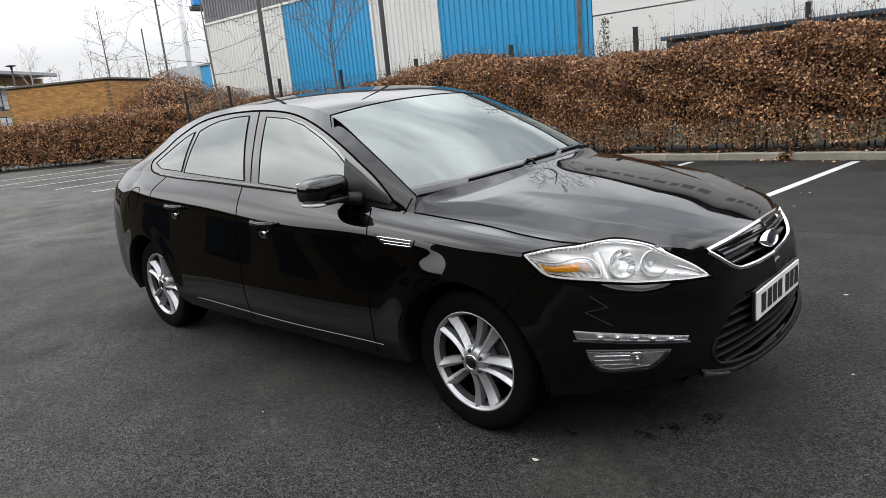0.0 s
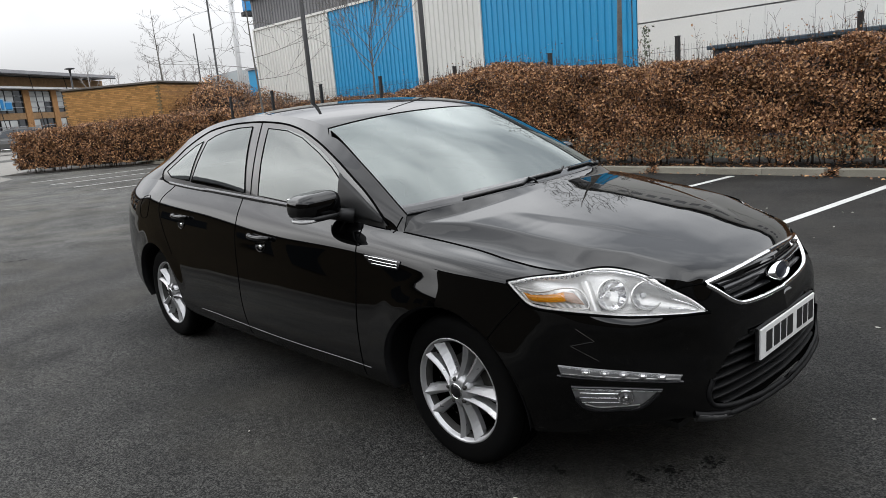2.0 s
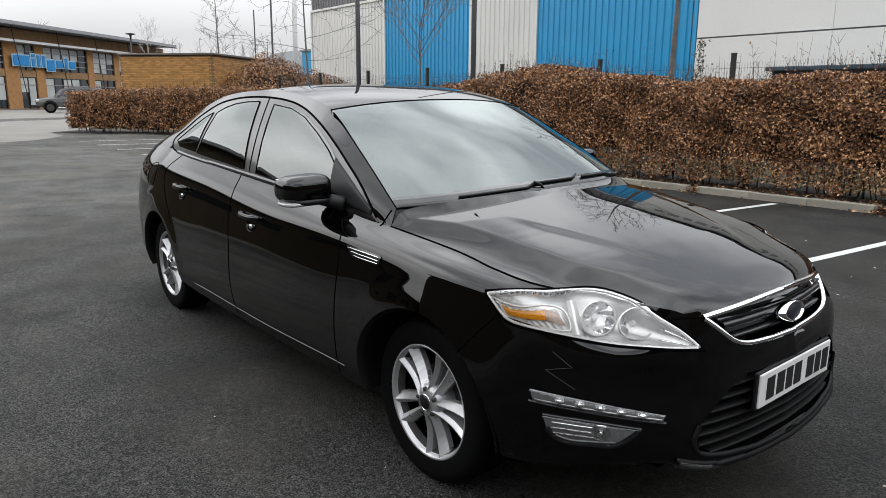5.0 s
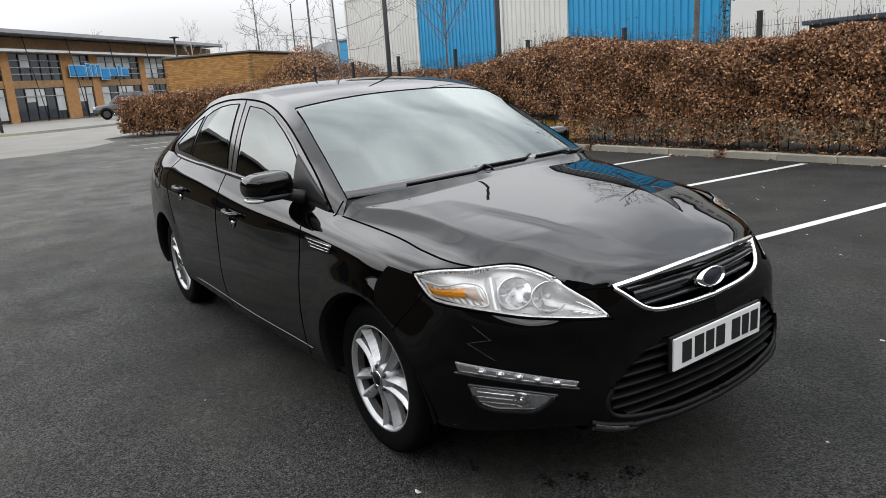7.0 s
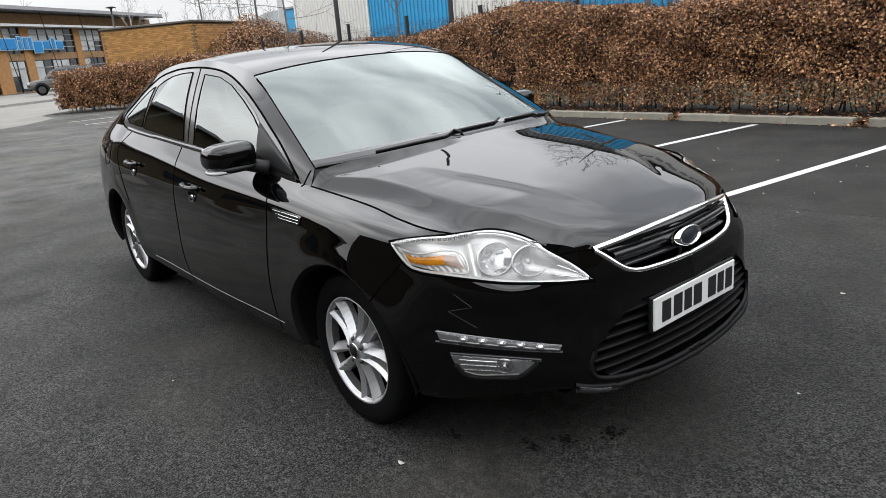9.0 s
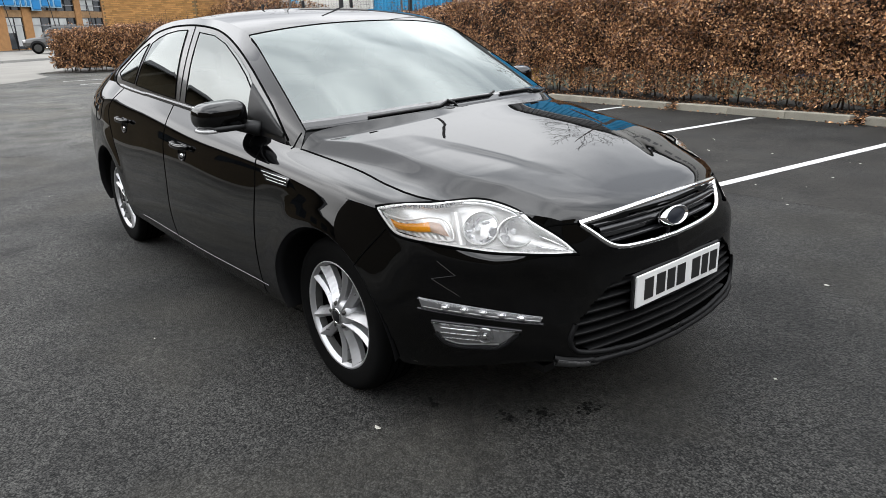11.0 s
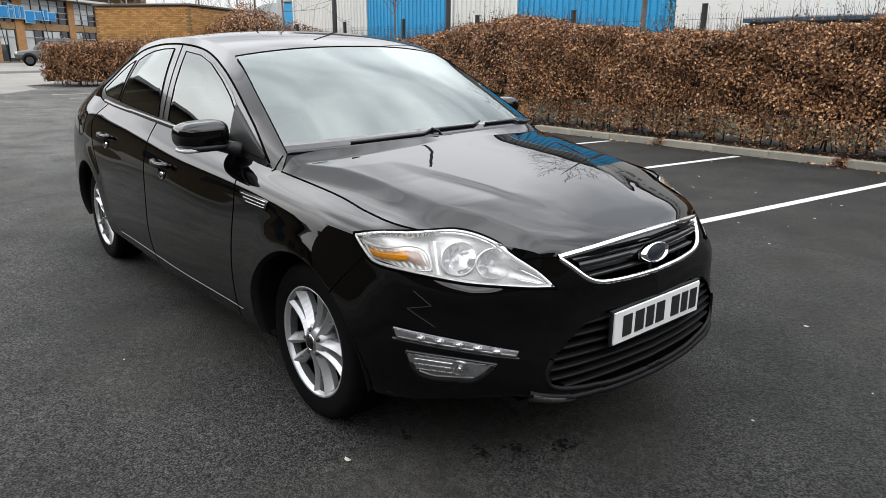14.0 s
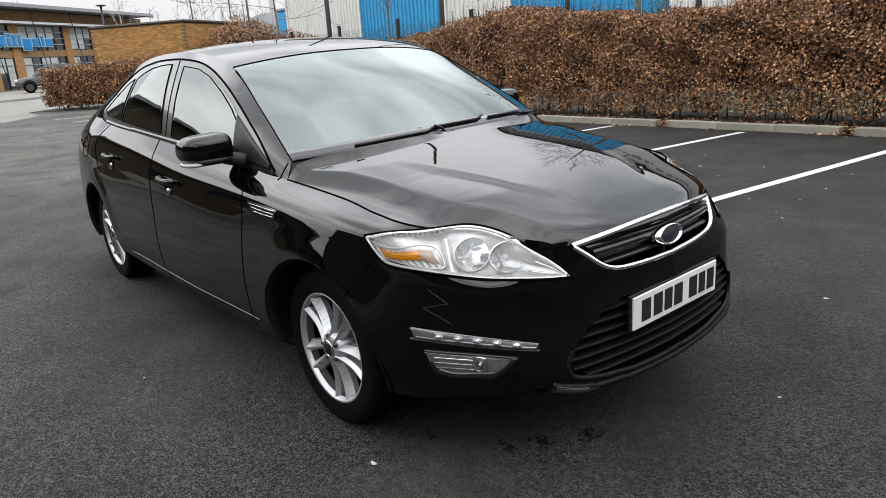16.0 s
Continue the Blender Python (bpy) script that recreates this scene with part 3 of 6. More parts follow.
# normals only, for darker reflections: tilted up low on the flank, down under headlamps
ns, (sx, sy, sz) = NORM["skin"], np.moveaxis(SKIN, 2, 0)
least = np.interp(sz, [.27, .36, .6, .80, .86], [-.2, .215, .215, .195, .15])
flank = np.clip((sy - .74) / .10, 0, 1) * np.clip((1.86 - sx) / .2, 0, 1) * np.clip((sx + 2.0) / .2, 0, 1)
gain = least - ns[..., 2]
ns[..., 2] += flank * (gain + np.sqrt(gain * gain + .0003)) / 2 * (sz < .9)
ns[..., 2] -= np.clip((sx - 1.75) / .15, 0, 1) * np.interp(sz, [.57, .62, .665, .71], [0, .13, .13, 0])
ns[..., 2] -= np.clip((sx - 2.12) / .08, 0, 1) * np.interp(sz, [.60, .67, .80, .86], [0, .42, .42, 0])
ns /= np.linalg.norm(ns, axis=2)[..., None]
# normals only: tilted forward at the bonnet's rear edge, which then mirrors sky
NORM["bonnet"][..., 0] += (.09 * np.clip(1 - uu / .20, 0, 1) ** 2) * np.ones_like(vv)
NORM["bonnet"] /= np.linalg.norm(NORM["bonnet"], axis=2)[..., None]
# normals only: tilted down at its front corner by the grille, to darken it
corner = np.clip(1.25 - np.linalg.norm(BONNET - EDGE[I_C], axis=2) / .10, 0, 1)
NORM["bonnet"][..., 2] -= .30 * corner
NORM["bonnet"] /= np.linalg.norm(NORM["bonnet"], axis=2)[..., None]
# normals only: blended from the flank to the roof's edge and the windscreen pillar
edge_n = np.zeros((NB, 3))
edge_n[i_h:] = NORM["roof"][:, -1]
to_post = np.clip((rail[:i_h, 0:1] - .388) / .45, 0, 1)
edge_n[:i_h] = NORM["roof"][2, -1] * (1 - to_post) + np.array((.28, .66, .70)) * to_post
for _ in range(12):
    edge_n[1:-1] = (edge_n[:-2] + edge_n[1:-1] * 2 + edge_n[2:]) / 4
turn = np.clip((np.linspace(0, 1, NW) - .30) / .62, 0, 1)[None, :, None]
turn = turn * turn * (3 - 2 * turn)
mixed = NORM["cabin"] * (1 - turn) + edge_n[:, None] * turn
NORM["cabin"] = mixed / np.linalg.norm(mixed, axis=2)[..., None]
for g in SURF.values():
    base = sum(len(v) for v in TREE_V)
    TREE_V.append(g.reshape(-1, 3))
    TREE_F += grid_faces(g.shape[0], g.shape[1], base)
from mathutils.bvhtree import BVHTree
TREE = BVHTree.FromPolygons([tuple(v) for v in np.concatenate(TREE_V)], TREE_F)


def on_body(p, lift=0.0):
    """The nearest place of the right-hand half's skin (y > 0 here), lifted off along its outward normal."""
    q, n, *_ = TREE.find_nearest(Vector(p))
    if (q - Vector((0, 0, 0.55))).dot(n) < 0:
        n = -n
    return q + n * lift, n


# the side glass keeps the flat flank's own normals
SURF["side"], NORM["side"] = CABIN, SURF_NORM_SIDE


def skin_part(name, key, keep, side_sign, mat, parent, label="", both=False):
    """The faces of a surface for which keep is true, as a part on one side (or on both)."""
    g, nn = SURF[key], NORM[key]
    n, m = g.shape[:2]
    mid = (g[:-1, :-1] + g[1:, :-1] + g[:-1, 1:] + g[1:, 1:]) / 4
    mask = keep(mid[..., 0], mid[..., 1], mid[..., 2])
    verts, faces, norms, base = [], [], [], 0
    for s in ((1, -1) if both else (side_sign,)):
        used = np.zeros((n, m), bool)
        for di, dk in ((0, 0), (1, 0), (0, 1), (1, 1)):
            used[di:n - 1 + di, dk:m - 1 + dk] |= mask
        index = np.cumsum(used.ravel()).reshape(n, m) - 1 + base
        verts += (g[used] * (1, s, 1)).tolist()
        norms += (nn[used] * (1, s, 1)).tolist()
        a = np.cross(g[n // 2 + 1, m // 2] - g[n // 2, m // 2], g[n // 2, m // 2 + 1] - g[n // 2, m // 2]) @ nn[n // 2, m // 2]
        forward = a * s > 0
        for i, k in zip(*np.nonzero(mask)):
            f = (index[i, k], index[i + 1, k], index[i + 1, k + 1], index[i, k + 1])
            faces.append(f if forward else f[::-1])
        base += int(used.sum())
    return mesh_ob(name, verts, faces, mat, parent, label, smooth=True, normals=norms)


# the skin's points next to an arch move onto it
for ax in (AXLE_F, AXLE_R):
    r = np.hypot(SKIN[..., 0] - ax, SKIN[..., 2] - WHEEL_Z)
    near = (np.abs(r - ARCH) < 0.012) & (SKIN[..., 1] > 0.6)
    for c, o in ((0, ax), (2, WHEEL_Z)):
        SKIN[..., c] = np.where(near, o + (SKIN[..., c] - o) * ARCH / np.maximum(r, 1e-6), SKIN[..., c])


def off_arch(x, z):
    return (np.hypot(x - AXLE_F, z - WHEEL_Z) > ARCH) & (np.hypot(x - AXLE_R, z - WHEEL_Z) > ARCH)


# ---------------------------------------------------------------- the black car: panels
car = thing("car", "glossy black five-door hatchback parked on the asphalt", "car")
GRILLE = [(-.1, .764), (.2, .760), (.375, .750), (.30, .674), (.17, .664), (-.1, .662)]
INTAKE = [(-.1, .575), (.335, .570), (.395, .535), (.465, .475), (.50, .42), (.48, .358), (.30, .326), (-.1, .308)]
LAMP_UP = [(1.716, .838, .815), (1.780, .809, .827), (1.830, .766, .832), (1.896, .698, .834), (1.941, .619, .835), (1.985, .575, .832), (2.070, .542, .815), (2.178, .518, .772),
           (2.243, .487, .741), (2.274, .466, .713), (2.297, .447, .680)]
LAMP_LO = [(1.718, .841, .809), (1.772, .841, .765), (1.817, .833, .731), (1.931, .781, .713), (2.043, .702, .697), (2.130, .629, .687), (2.239, .529, .681), (2.296, .447, .677)]
CUPS = [(.085, .822), (-.905, .872)]
WINDOW_F = [(-.117, 1.403), (.075, 1.389), (.229, 1.352), (.398, 1.282), (.530, 1.216), (.629, 1.152), (.668, 1.063), (.655, 1.024), (.25, 1.032), (-.068, 1.054)]
WINDOW_R = [(-.295, 1.416), (-.45, 1.414), (-.621, 1.402), (-.75, 1.380), (-.85, 1.350), (-.93, 1.102), (-.60, 1.083), (-.215, 1.063)]
QUARTER = [(-.915, 1.350), (-1.02, 1.325), (-1.15, 1.270), (-1.265, 1.215), (-1.375, 1.163), (-1.27, 1.125), (-1.10, 1.115), (-.965, 1.108)]


LAMP_N = np.array((.60, .60, .53))
LAMP_A = np.array((.608, -.378, -.127))
LAMP_A = LAMP_A - LAMP_N * (LAMP_A @ LAMP_N)
LAMP_A /= np.linalg.norm(LAMP_A)
LAMP_B = np.cross(LAMP_N, LAMP_A)
LAMP_FLAT = [(np.array(q) @ LAMP_A, np.array(q) @ LAMP_B) for q in [tuple(r) for r in even(LAMP_UP, 30)] + [tuple(r) for r in even(LAMP_LO, 30)[::-1]]]


def in_lamp(x, y, z, edge=.011):
    """Whether a place on the nose lies behind the headlamp's lens."""
    a, b = x * LAMP_A[0] + y * LAMP_A[1] + z * LAMP_A[2], x * LAMP_B[0] + y * LAMP_B[1] + z * LAMP_B[2]
    ok = (x > 1.6) & (z > .6)
    for da, db in ((edge, 0), (-edge, 0), (0, edge), (0, -edge)):
        ok = ok & inside(LAMP_FLAT, a + da, b + db)
    return ok


def solid(x, y, z):
    ok = off_arch(x, z) & ~in_lamp(x, y, z)
    front = x > 2.0
    ok &= ~(front & (inside(GRILLE, y, z) | inside(INTAKE, y, z)))
    for cx, cz in CUPS:
        ok &= ~((np.hypot((x - cx) / 1.25, z - cz) < 0.036) & (y > .8))
    return ok


def back_of_door(z):
    return np.interp(z, [.25, .45, .65, .97, 1.07], [-.97, -1.0, -1.10, -1.285, -1.17])


def is_bumper(x, y, z):
    return ((x > 1.66 + (z - .60) * .55) & (z < .80)) | (x > 2.22)


PANELS = {
    "front_bumper": lambda x, y, z: solid(x, y, z) & is_bumper(x, y, z),
    "front_wing": lambda x, y, z: solid(x, y, z) & (x > .885) & ~is_bumper(x, y, z) & ((z > .245) | (x > 1.5)),
    "front_door": lambda x, y, z: solid(x, y, z) & (x <= .885) & (x > -.205) & (z > .245),
    "rear_door": lambda x, y, z: solid(x, y, z) & (x <= -.205) & (x > back_of_door(z)) & (z > .245),
    "sill_panel": lambda x, y, z: solid(x, y, z) & (np.abs(x) < 1.5) & (x > -1.3) & (z <= .245),
    "rear_wing": lambda x, y, z: solid(x, y, z) & (x <= back_of_door(z)) & ((z > .245) | (x < -1.3)) & ~((x < -1.8) & (z < .72)) & ~((x < -2.05) & (y < .66)),
    "rear_bumper": lambda x, y, z: solid(x, y, z) & (x < -1.8) & (z < .72),
    "tailgate_skin": lambda x, y, z: (x < -2.05) & (y < .66) & (z >= .72),
}
for s in (-1, 1):
    for name, keep in PANELS.items():
        if name not in ("front_bumper", "rear_bumper", "tailgate_skin"):
            skin_part(name, "skin", keep, s, M["paint"], car)
for name in ("front_bumper", "rear_bumper", "tailgate_skin"):
    skin_part(name, "skin", PANELS[name], 1, M["paint"], car, both=True)
skin_part("bonnet", "bonnet", lambda x, y, z: ~in_lamp(x, y, z), 1, M["paint"], car, "black bonnet mirroring the sky", both=True)
skin_part("roof", "roof", lambda x, y, z: x > -1.02, 1, M["paint"], car, both=True)
skin_part("rear_screen", "roof", lambda x, y, z: (x <= -1.02) & (y < .54), 1, M["side_glass"], car, both=True)
for s in (-1, 1):
    skin_part("tailgate_frame", "roof", lambda x, y, z: (x <= -1.02) & (y >= .54), s, M["paint"], car)
skin_part("windscreen", "screen", lambda x, y, z: x < 9, 1, M["glass"], car, "tinted windscreen full of sky reflection", both=True)
DRIP = [(.985, .776, .957), (.846, .755, 1.069), (.694, .727, 1.154), (.539, .700, 1.236), (.371, .675, 1.316), (.206, .657, 1.379), (.052, .650, 1.415), (-.149, .649, 1.434),
        (-.372, .650, 1.440), (-.632, .647, 1.431), (-.919, .648, 1.394), (-1.179, .675, 1.309), (-1.308, .717, 1.238), (-1.46, .75, 1.158), (-1.42, .78, 1.108), (-1.28, .80, 1.085)]
DOOR_TOP = [(x, z) for x, _, z in DRIP] + [(-1.2, 1.0), (-.5, .9), (.9, .9)]
WINS = (("front_window", WINDOW_F), ("rear_window", WINDOW_R), ("quarter_light", QUARTER))


def shrunk(poly, by):
    """The polygon drawn in towards its middle by about that many metres."""
    q = np.asarray(poly, float)
    c = q.mean(0)
    d = q - c
    return c + d * np.maximum(0, 1 - by / np.maximum(np.abs(d), .02))


def pane(name, poly, s, mat, lift=.002, nx=48, nz=14):
    """A window pane with exact edges, lying on the flank's flat surface."""
    q = np.asarray(poly, float)
    lo_i, hi_i = int(q[:, 0].argmin()), int(q[:, 0].argmax())
    ring_q = np.roll(q, -lo_i, 0)
    cut = (hi_i - lo_i) % len(q)
    one, two = ring_q[:cut + 1], np.vstack([ring_q[cut:], ring_q[:1]])[::-1]
    xs = np.unique(np.r_[np.linspace(q[:, 0].min() + .001, q[:, 0].max() - .001, nx), q[:, 0].clip(q[:, 0].min() + .001, q[:, 0].max() - .001)])
    za, zb = np.interp(xs, one[:, 0], one[:, 1]), np.interp(xs, two[:, 0], two[:, 1])
    verts, norms = [], []
    for x, a, b in zip(xs, np.minimum(za, zb), np.maximum(za, zb)):
        for v in np.linspace(0, 1, nz):
            z = a * (1 - v) + b * v
            hit, n, *_ = TREE.ray_cast(Vector((x, 2.0, z)), Vector((0, -1, 0)))
            n = n if n.y > 0 else -n
            verts.append((hit.x + n.x * lift, (hit.y + n.y * lift) * s, hit.z + n.z * lift))
            norms.append((n.x, n.y * s, n.z))
    g = np.array(norms).reshape(len(xs), nz, 3)
    for _ in range(4):
        g[1:-1] = (g[:-2] + g[1:-1] * 2 + g[2:]) / 4
        g[:, 1:-1] = (g[:, :-2] + g[:, 1:-1] * 2 + g[:, 2:]) / 4
    faces = grid_faces(len(xs), nz)
    return mesh_ob(name, verts, faces if s > 0 else [f[::-1] for f in faces], mat, car, smooth=True, normals=g.reshape(-1, 3))


for s in (-1, 1):
    for name, poly in WINS:
        pane(name, poly, s, M["side_glass"])
    holes = [shrunk(q, .014) for _, q in WINS]
    opening = lambda x, z: inside(holes[0], x, z) | inside(holes[1], x, z) | inside(holes[2], x, z)
    skin_part("roof_side", "cabin", lambda x, y, z: ~inside(DOOR_TOP, x, z), s, M["paint"], car)
    skin_part("window_frame", "side", lambda x, y, z: ~opening(x, z) & inside(DOOR_TOP, x, z), s, M["pillar"], car, "glossy black window surround and pillar")


def strip(name, pts, width, mat, s, lift=0.002, n=60, thick=0.0, closed=False, straight=False, label="", parent=None, smooth=True, ease=0):
    """A thin band that follows the body along pts; thick makes it a raised, rounded moulding."""
    p = [np.array(q, float) for q in pts]
    line = (broken if straight else even)(p + [p[0]] if closed else p, n)
    seat = [on_body(q, 0.0) for q in line]
    for _ in range(ease):
        seat = [seat[0]] + [((a[0] + b[0] * 2 + c[0]) / 4, (a[1] + b[1] * 2 + c[1]).normalized()) for a, b, c in zip(seat, seat[1:], seat[2:])] + [seat[-1]]
    verts, faces = [], []
    prof = [(-.5, 0), (-.5, lift), (.5, lift), (.5, 0)] if not thick else [(-.5, -.002), (-.42, thick * .7), (0, thick), (.42, thick * .7), (.5, -.002)]
    m = len(prof)
    for i, (q, nrm) in enumerate(seat):
        d = (seat[min(i + 1, n - 1)][0] - seat[max(i - 1, 0)][0]).normalized()
        side_dir = nrm.cross(d).normalized()
        for a, h in prof:
            v = q + side_dir * (a * width) + nrm * h
            verts.append((v.x, v.y * s, v.z))
    for i in range(n - 1):
        for k in range(m - 1):
            f = (i * m + k, (i + 1) * m + k, (i + 1) * m + k + 1, i * m + k + 1)
            faces.append(f if s > 0 else f[::-1])
    return mesh_ob(name, verts, faces, mat, parent or car, label, smooth=smooth)


def patch(name, upper, lower, mat, s, lift=0.003, bulge=0.0, nu=40, nv=12, parent=None, label="", smooth=True, rim=-.004):
    """A piece of skin between two edges that lie on the body, lifted and domed; its rim turns back to the body."""
    a, b = even(upper, nu), even(lower, nu)
    verts, faces = [], []
    rows_v = [-1] + list(range(nv)) + [nv]
    for i in range(nu):
        for k in rows_v:
            v = min(max(k, 0), nv - 1) / (nv - 1)
            q, nrm = on_body(a[i] * (1 - v) + b[i] * v)
            h = rim if k < 0 or k >= nv else lift + bulge * math.sin(math.pi * v) ** .7 * math.sin(math.pi * i / (nu - 1)) ** .7
            q = q + nrm * h
            verts.append((q.x, q.y * s, q.z))
    m = len(rows_v)
    for i in range(nu - 1):
        for k in range(m - 1):
            f = (i * m + k, i * m + k + 1, (i + 1) * m + k + 1, (i + 1) * m + k)
            faces.append(f)
    ob = mesh_ob(name, verts, faces, mat, parent or car, label, smooth)
    mid = ob.data.polygons[(nu // 2) * (m - 1) + m // 2]
    q, nrm = on_body((mid.center.x, abs(mid.center.y), mid.center.z))
    if mid.normal.dot(Vector((nrm.x, nrm.y * s, nrm.z))) < 0:
        ob.data.flip_normals()
    return ob


def ball(bm, at, radii, u=20, v=12):
    made = bmesh.ops.create_uvsphere(bm, u_segments=u, v_segments=v, radius=1.0)["verts"]
    bmesh.ops.scale(bm, vec=radii, verts=made)
    bmesh.ops.translate(bm, vec=at, verts=made)
    return made


def ring(name, centre, normal, radius, wire, mat, parent, squash=1.0, label=""):
    """A torus about a normal; squash flattens it along the vertical."""
    n = Vector(normal).normalized()
    a = Vector((0, 0, 1)).cross(n).normalized()
    b = n.cross(a)
    verts, faces, k1, k2 = [], [], 36, 8
    for i in range(k1):
        t = 2 * math.pi * i / k1
        out = (math.cos(t) * a + math.sin(t) * squash * b)
        for j in range(k2):
            p = 2 * math.pi * j / k2
            verts.append(Vector(centre) + out * (radius + wire * math.cos(p)) + n * wire * math.sin(p))
    for i in range(k1):
        for j in range(k2):
            faces.append((i * k2 + j, ((i + 1) % k1) * k2 + j, ((i + 1) % k1) * k2 + (j + 1) % k2, i * k2 + (j + 1) % k2))
    return mesh_ob(name, verts, faces, mat, parent, label, smooth=True)


def bowl(name, centre, normal, radius, depth, mat, parent, squash=1.0, label="", flute=0.0):
    """A dish that opens along the normal."""
    n = Vector(normal).normalized()
    a = Vector((0, 0, 1)).cross(n).normalized()
    b = n.cross(a)
    verts, faces, k1, k2 = [], [], 84, 9
    for j in range(k2):
        r = j / (k2 - 1)
        for i in range(k1):
            t = 2 * math.pi * i / k1
            verts.append(Vector(centre) + (math.cos(t) * a + math.sin(t) * squash * b) * radius * max(r, .02) - n * (depth * (1 - r * r) + flute * r * (1 - r) * (1 + math.sin(8 * t + 4 * r))))
    for j in range(k2 - 1):
        for i in range(k1):
            faces.append((j * k1 + i, j * k1 + (i + 1) % k1, (j + 1) * k1 + (i + 1) % k1, (j + 1) * k1 + i))
    return mesh_ob(name, verts, faces, mat, parent, label, smooth=True)


# shut lines, drawn as dark strips laid on the skin, and mouldings
i_l = int(np.argmin(np.abs(EDGE[:, 0] - 1.90) + 10 * (EDGE[:, 1] < 0.3)))
side_edge = [tuple(EDGE[i]) for i in np.linspace(I_A, i_l, 12).astype(int)]


def at_y(poly):
    """Side-view rows (x, z) laid onto the body's flank."""
    out = []
    for x, z in poly:
        v = np.clip((z - 1.03) / .43, 0, 1)
        out.append((x, .83 - .18 * v, z))
    return out


for s in (-1, 1):
    strip("bonnet_gap", side_edge, .006, M["gap"], s, n=90)
    strip("bonnet_gap", [(2.200, .510, .763), (2.225, .465, .765), (2.256, .404, .763)], .005, M["gap"], s, n=20)
    strip("door_gap", [(.83, .80, .945), (.875, .86, .87), (.89, .92, .70), (.885, .93, .45), (.86, .90, .26)], .0042, M["gap"], s)
    strip("door_gap", [(-.235, .82, 1.045), (-.20, .90, .92), (-.195, .93, .70), (-.20, .935, .45), (-.205, .90, .26)], .0042, M["gap"], s)
    strip("door_gap", [(-1.165, .815, 1.075), (-1.285, .885, .97), (-1.20, .92, .80), (-1.10, .925, .65)], .0042, M["gap"], s)
    strip("bumper_gap", [(1.66, .90, .60), (1.72, .87, .68), (1.775, .84, .745)], .0042, M["gap"], s, n=20)
    strip("fuel_flap_gap", [(-1.62, .87, 1.0), (-1.50, .86, 1.005), (-1.475, .885, .95), (-1.50, .91, .87), (-1.62, .91, .86), (-1.66, .90, .93)], .003, M["gap"], s, n=40, closed=True)
    tube("roof_moulding", [(q.x, q.y * s, q.z) for q in (on_body(p)[0] for p in even(DRIP, 90))], .0055, M["gap"], car)
    strip("belt_moulding", [(.64, .80, .985), (.2, .82, 1.018), (-.25, .825, 1.043), (-.98, .82, 1.078), (-1.27, .805, 1.092)], .025, M["dark_chrome"], s, n=60, thick=.007,
          label="glossy dark belt moulding")
    strip("sill_strip", [(-.80, .92, .322), (.1, .91, .310), (.93, .91, .322)], .006, M["dark_chrome"], s, n=60, thick=.004, label="thin chrome sill strip")
    for poly in (WINDOW_F, WINDOW_R, QUARTER):
        strip("window_seal", at_y(poly), .0045, M["gap"], s, n=140, closed=True, lift=.0045, straight=True)
    strip("door_gap", [(-.205, .648, 1.432), (-.172, .73, 1.25), (-.15, .815, 1.055)], .007, M["gap"], s, n=30)
    strip("pillar_seam", [(1.05, .735, .985), (1.04, .765, .955), (1.03, .79, .93)], .005, M["gap"], s, n=16)
    tube("screen_seal", [(x, y * s, z) for x, y, z in even([tuple(p) for p in pillar[:: max(1, len(pillar) // 8)]], 50)], .003, M["gap"], car)
strip("header_seal", [tuple(p) for p in header[::5]] + [tuple(header[-1])], .008, M["gap"], 1, n=40)
strip("header_seal", [tuple(p) for p in header[::5]] + [tuple(header[-1])], .008, M["gap"], -1, n=40)

# scuttle between bonnet and windscreen, and the black band printed along the glass
bm_v, bm_f = [], []
for i, (a, b) in enumerate(zip(even(cowl, 30), even(foot, 30))):
    for q in (a + (0.004, 0, -.004), (a + b) / 2 + (0, 0, -.012), b + (0, 0, -.008)):
        bm_v.append(q)
cowl_rows = [bm_v[3 * i:3 * i + 3] for i in range(30)]
cowl_rows = [[(x, -y, z) for x, y, z in r] for r in cowl_rows[:0:-1]] + [[tuple(q) for q in r] for r in cowl_rows]
mesh_ob("scuttle_panel", [v for r in cowl_rows for v in r], grid_faces(len(cowl_rows), 3), M["trim"], car, "black plastic scuttle panel", smooth=True)
for s in (-1, 1):
    patch("screen_band", [tuple(q) for q in SCREEN[3, ::4]] + [tuple(SCREEN[3, -1])], [tuple(q) for q in SCREEN[0, ::4]] + [tuple(SCREEN[0, -1])], M["frit"], s,
          lift=.0015, nu=40, nv=4)
    # windscreen pillar foot: dark triangle beside the bonnet corner
    patch("mirror_sail", [(.60, .72, 1.165), (.76, .745, 1.085), (.95, .78, .985)], [(.635, .79, 1.02), (.78, .80, .985), (.95, .79, .965)], M["trim"], s, lift=.006, nu=16, nv=6)

# wiper arms and blades
def on_screen(u, v, s, h):
    i, k = u * (SCREEN.shape[0] - 1), v * (SCREEN.shape[1] - 1)
    q = SCREEN[int(i), int(k)]
    return (q[0] + h * .55, q[1] * s, q[2] + h * .8)


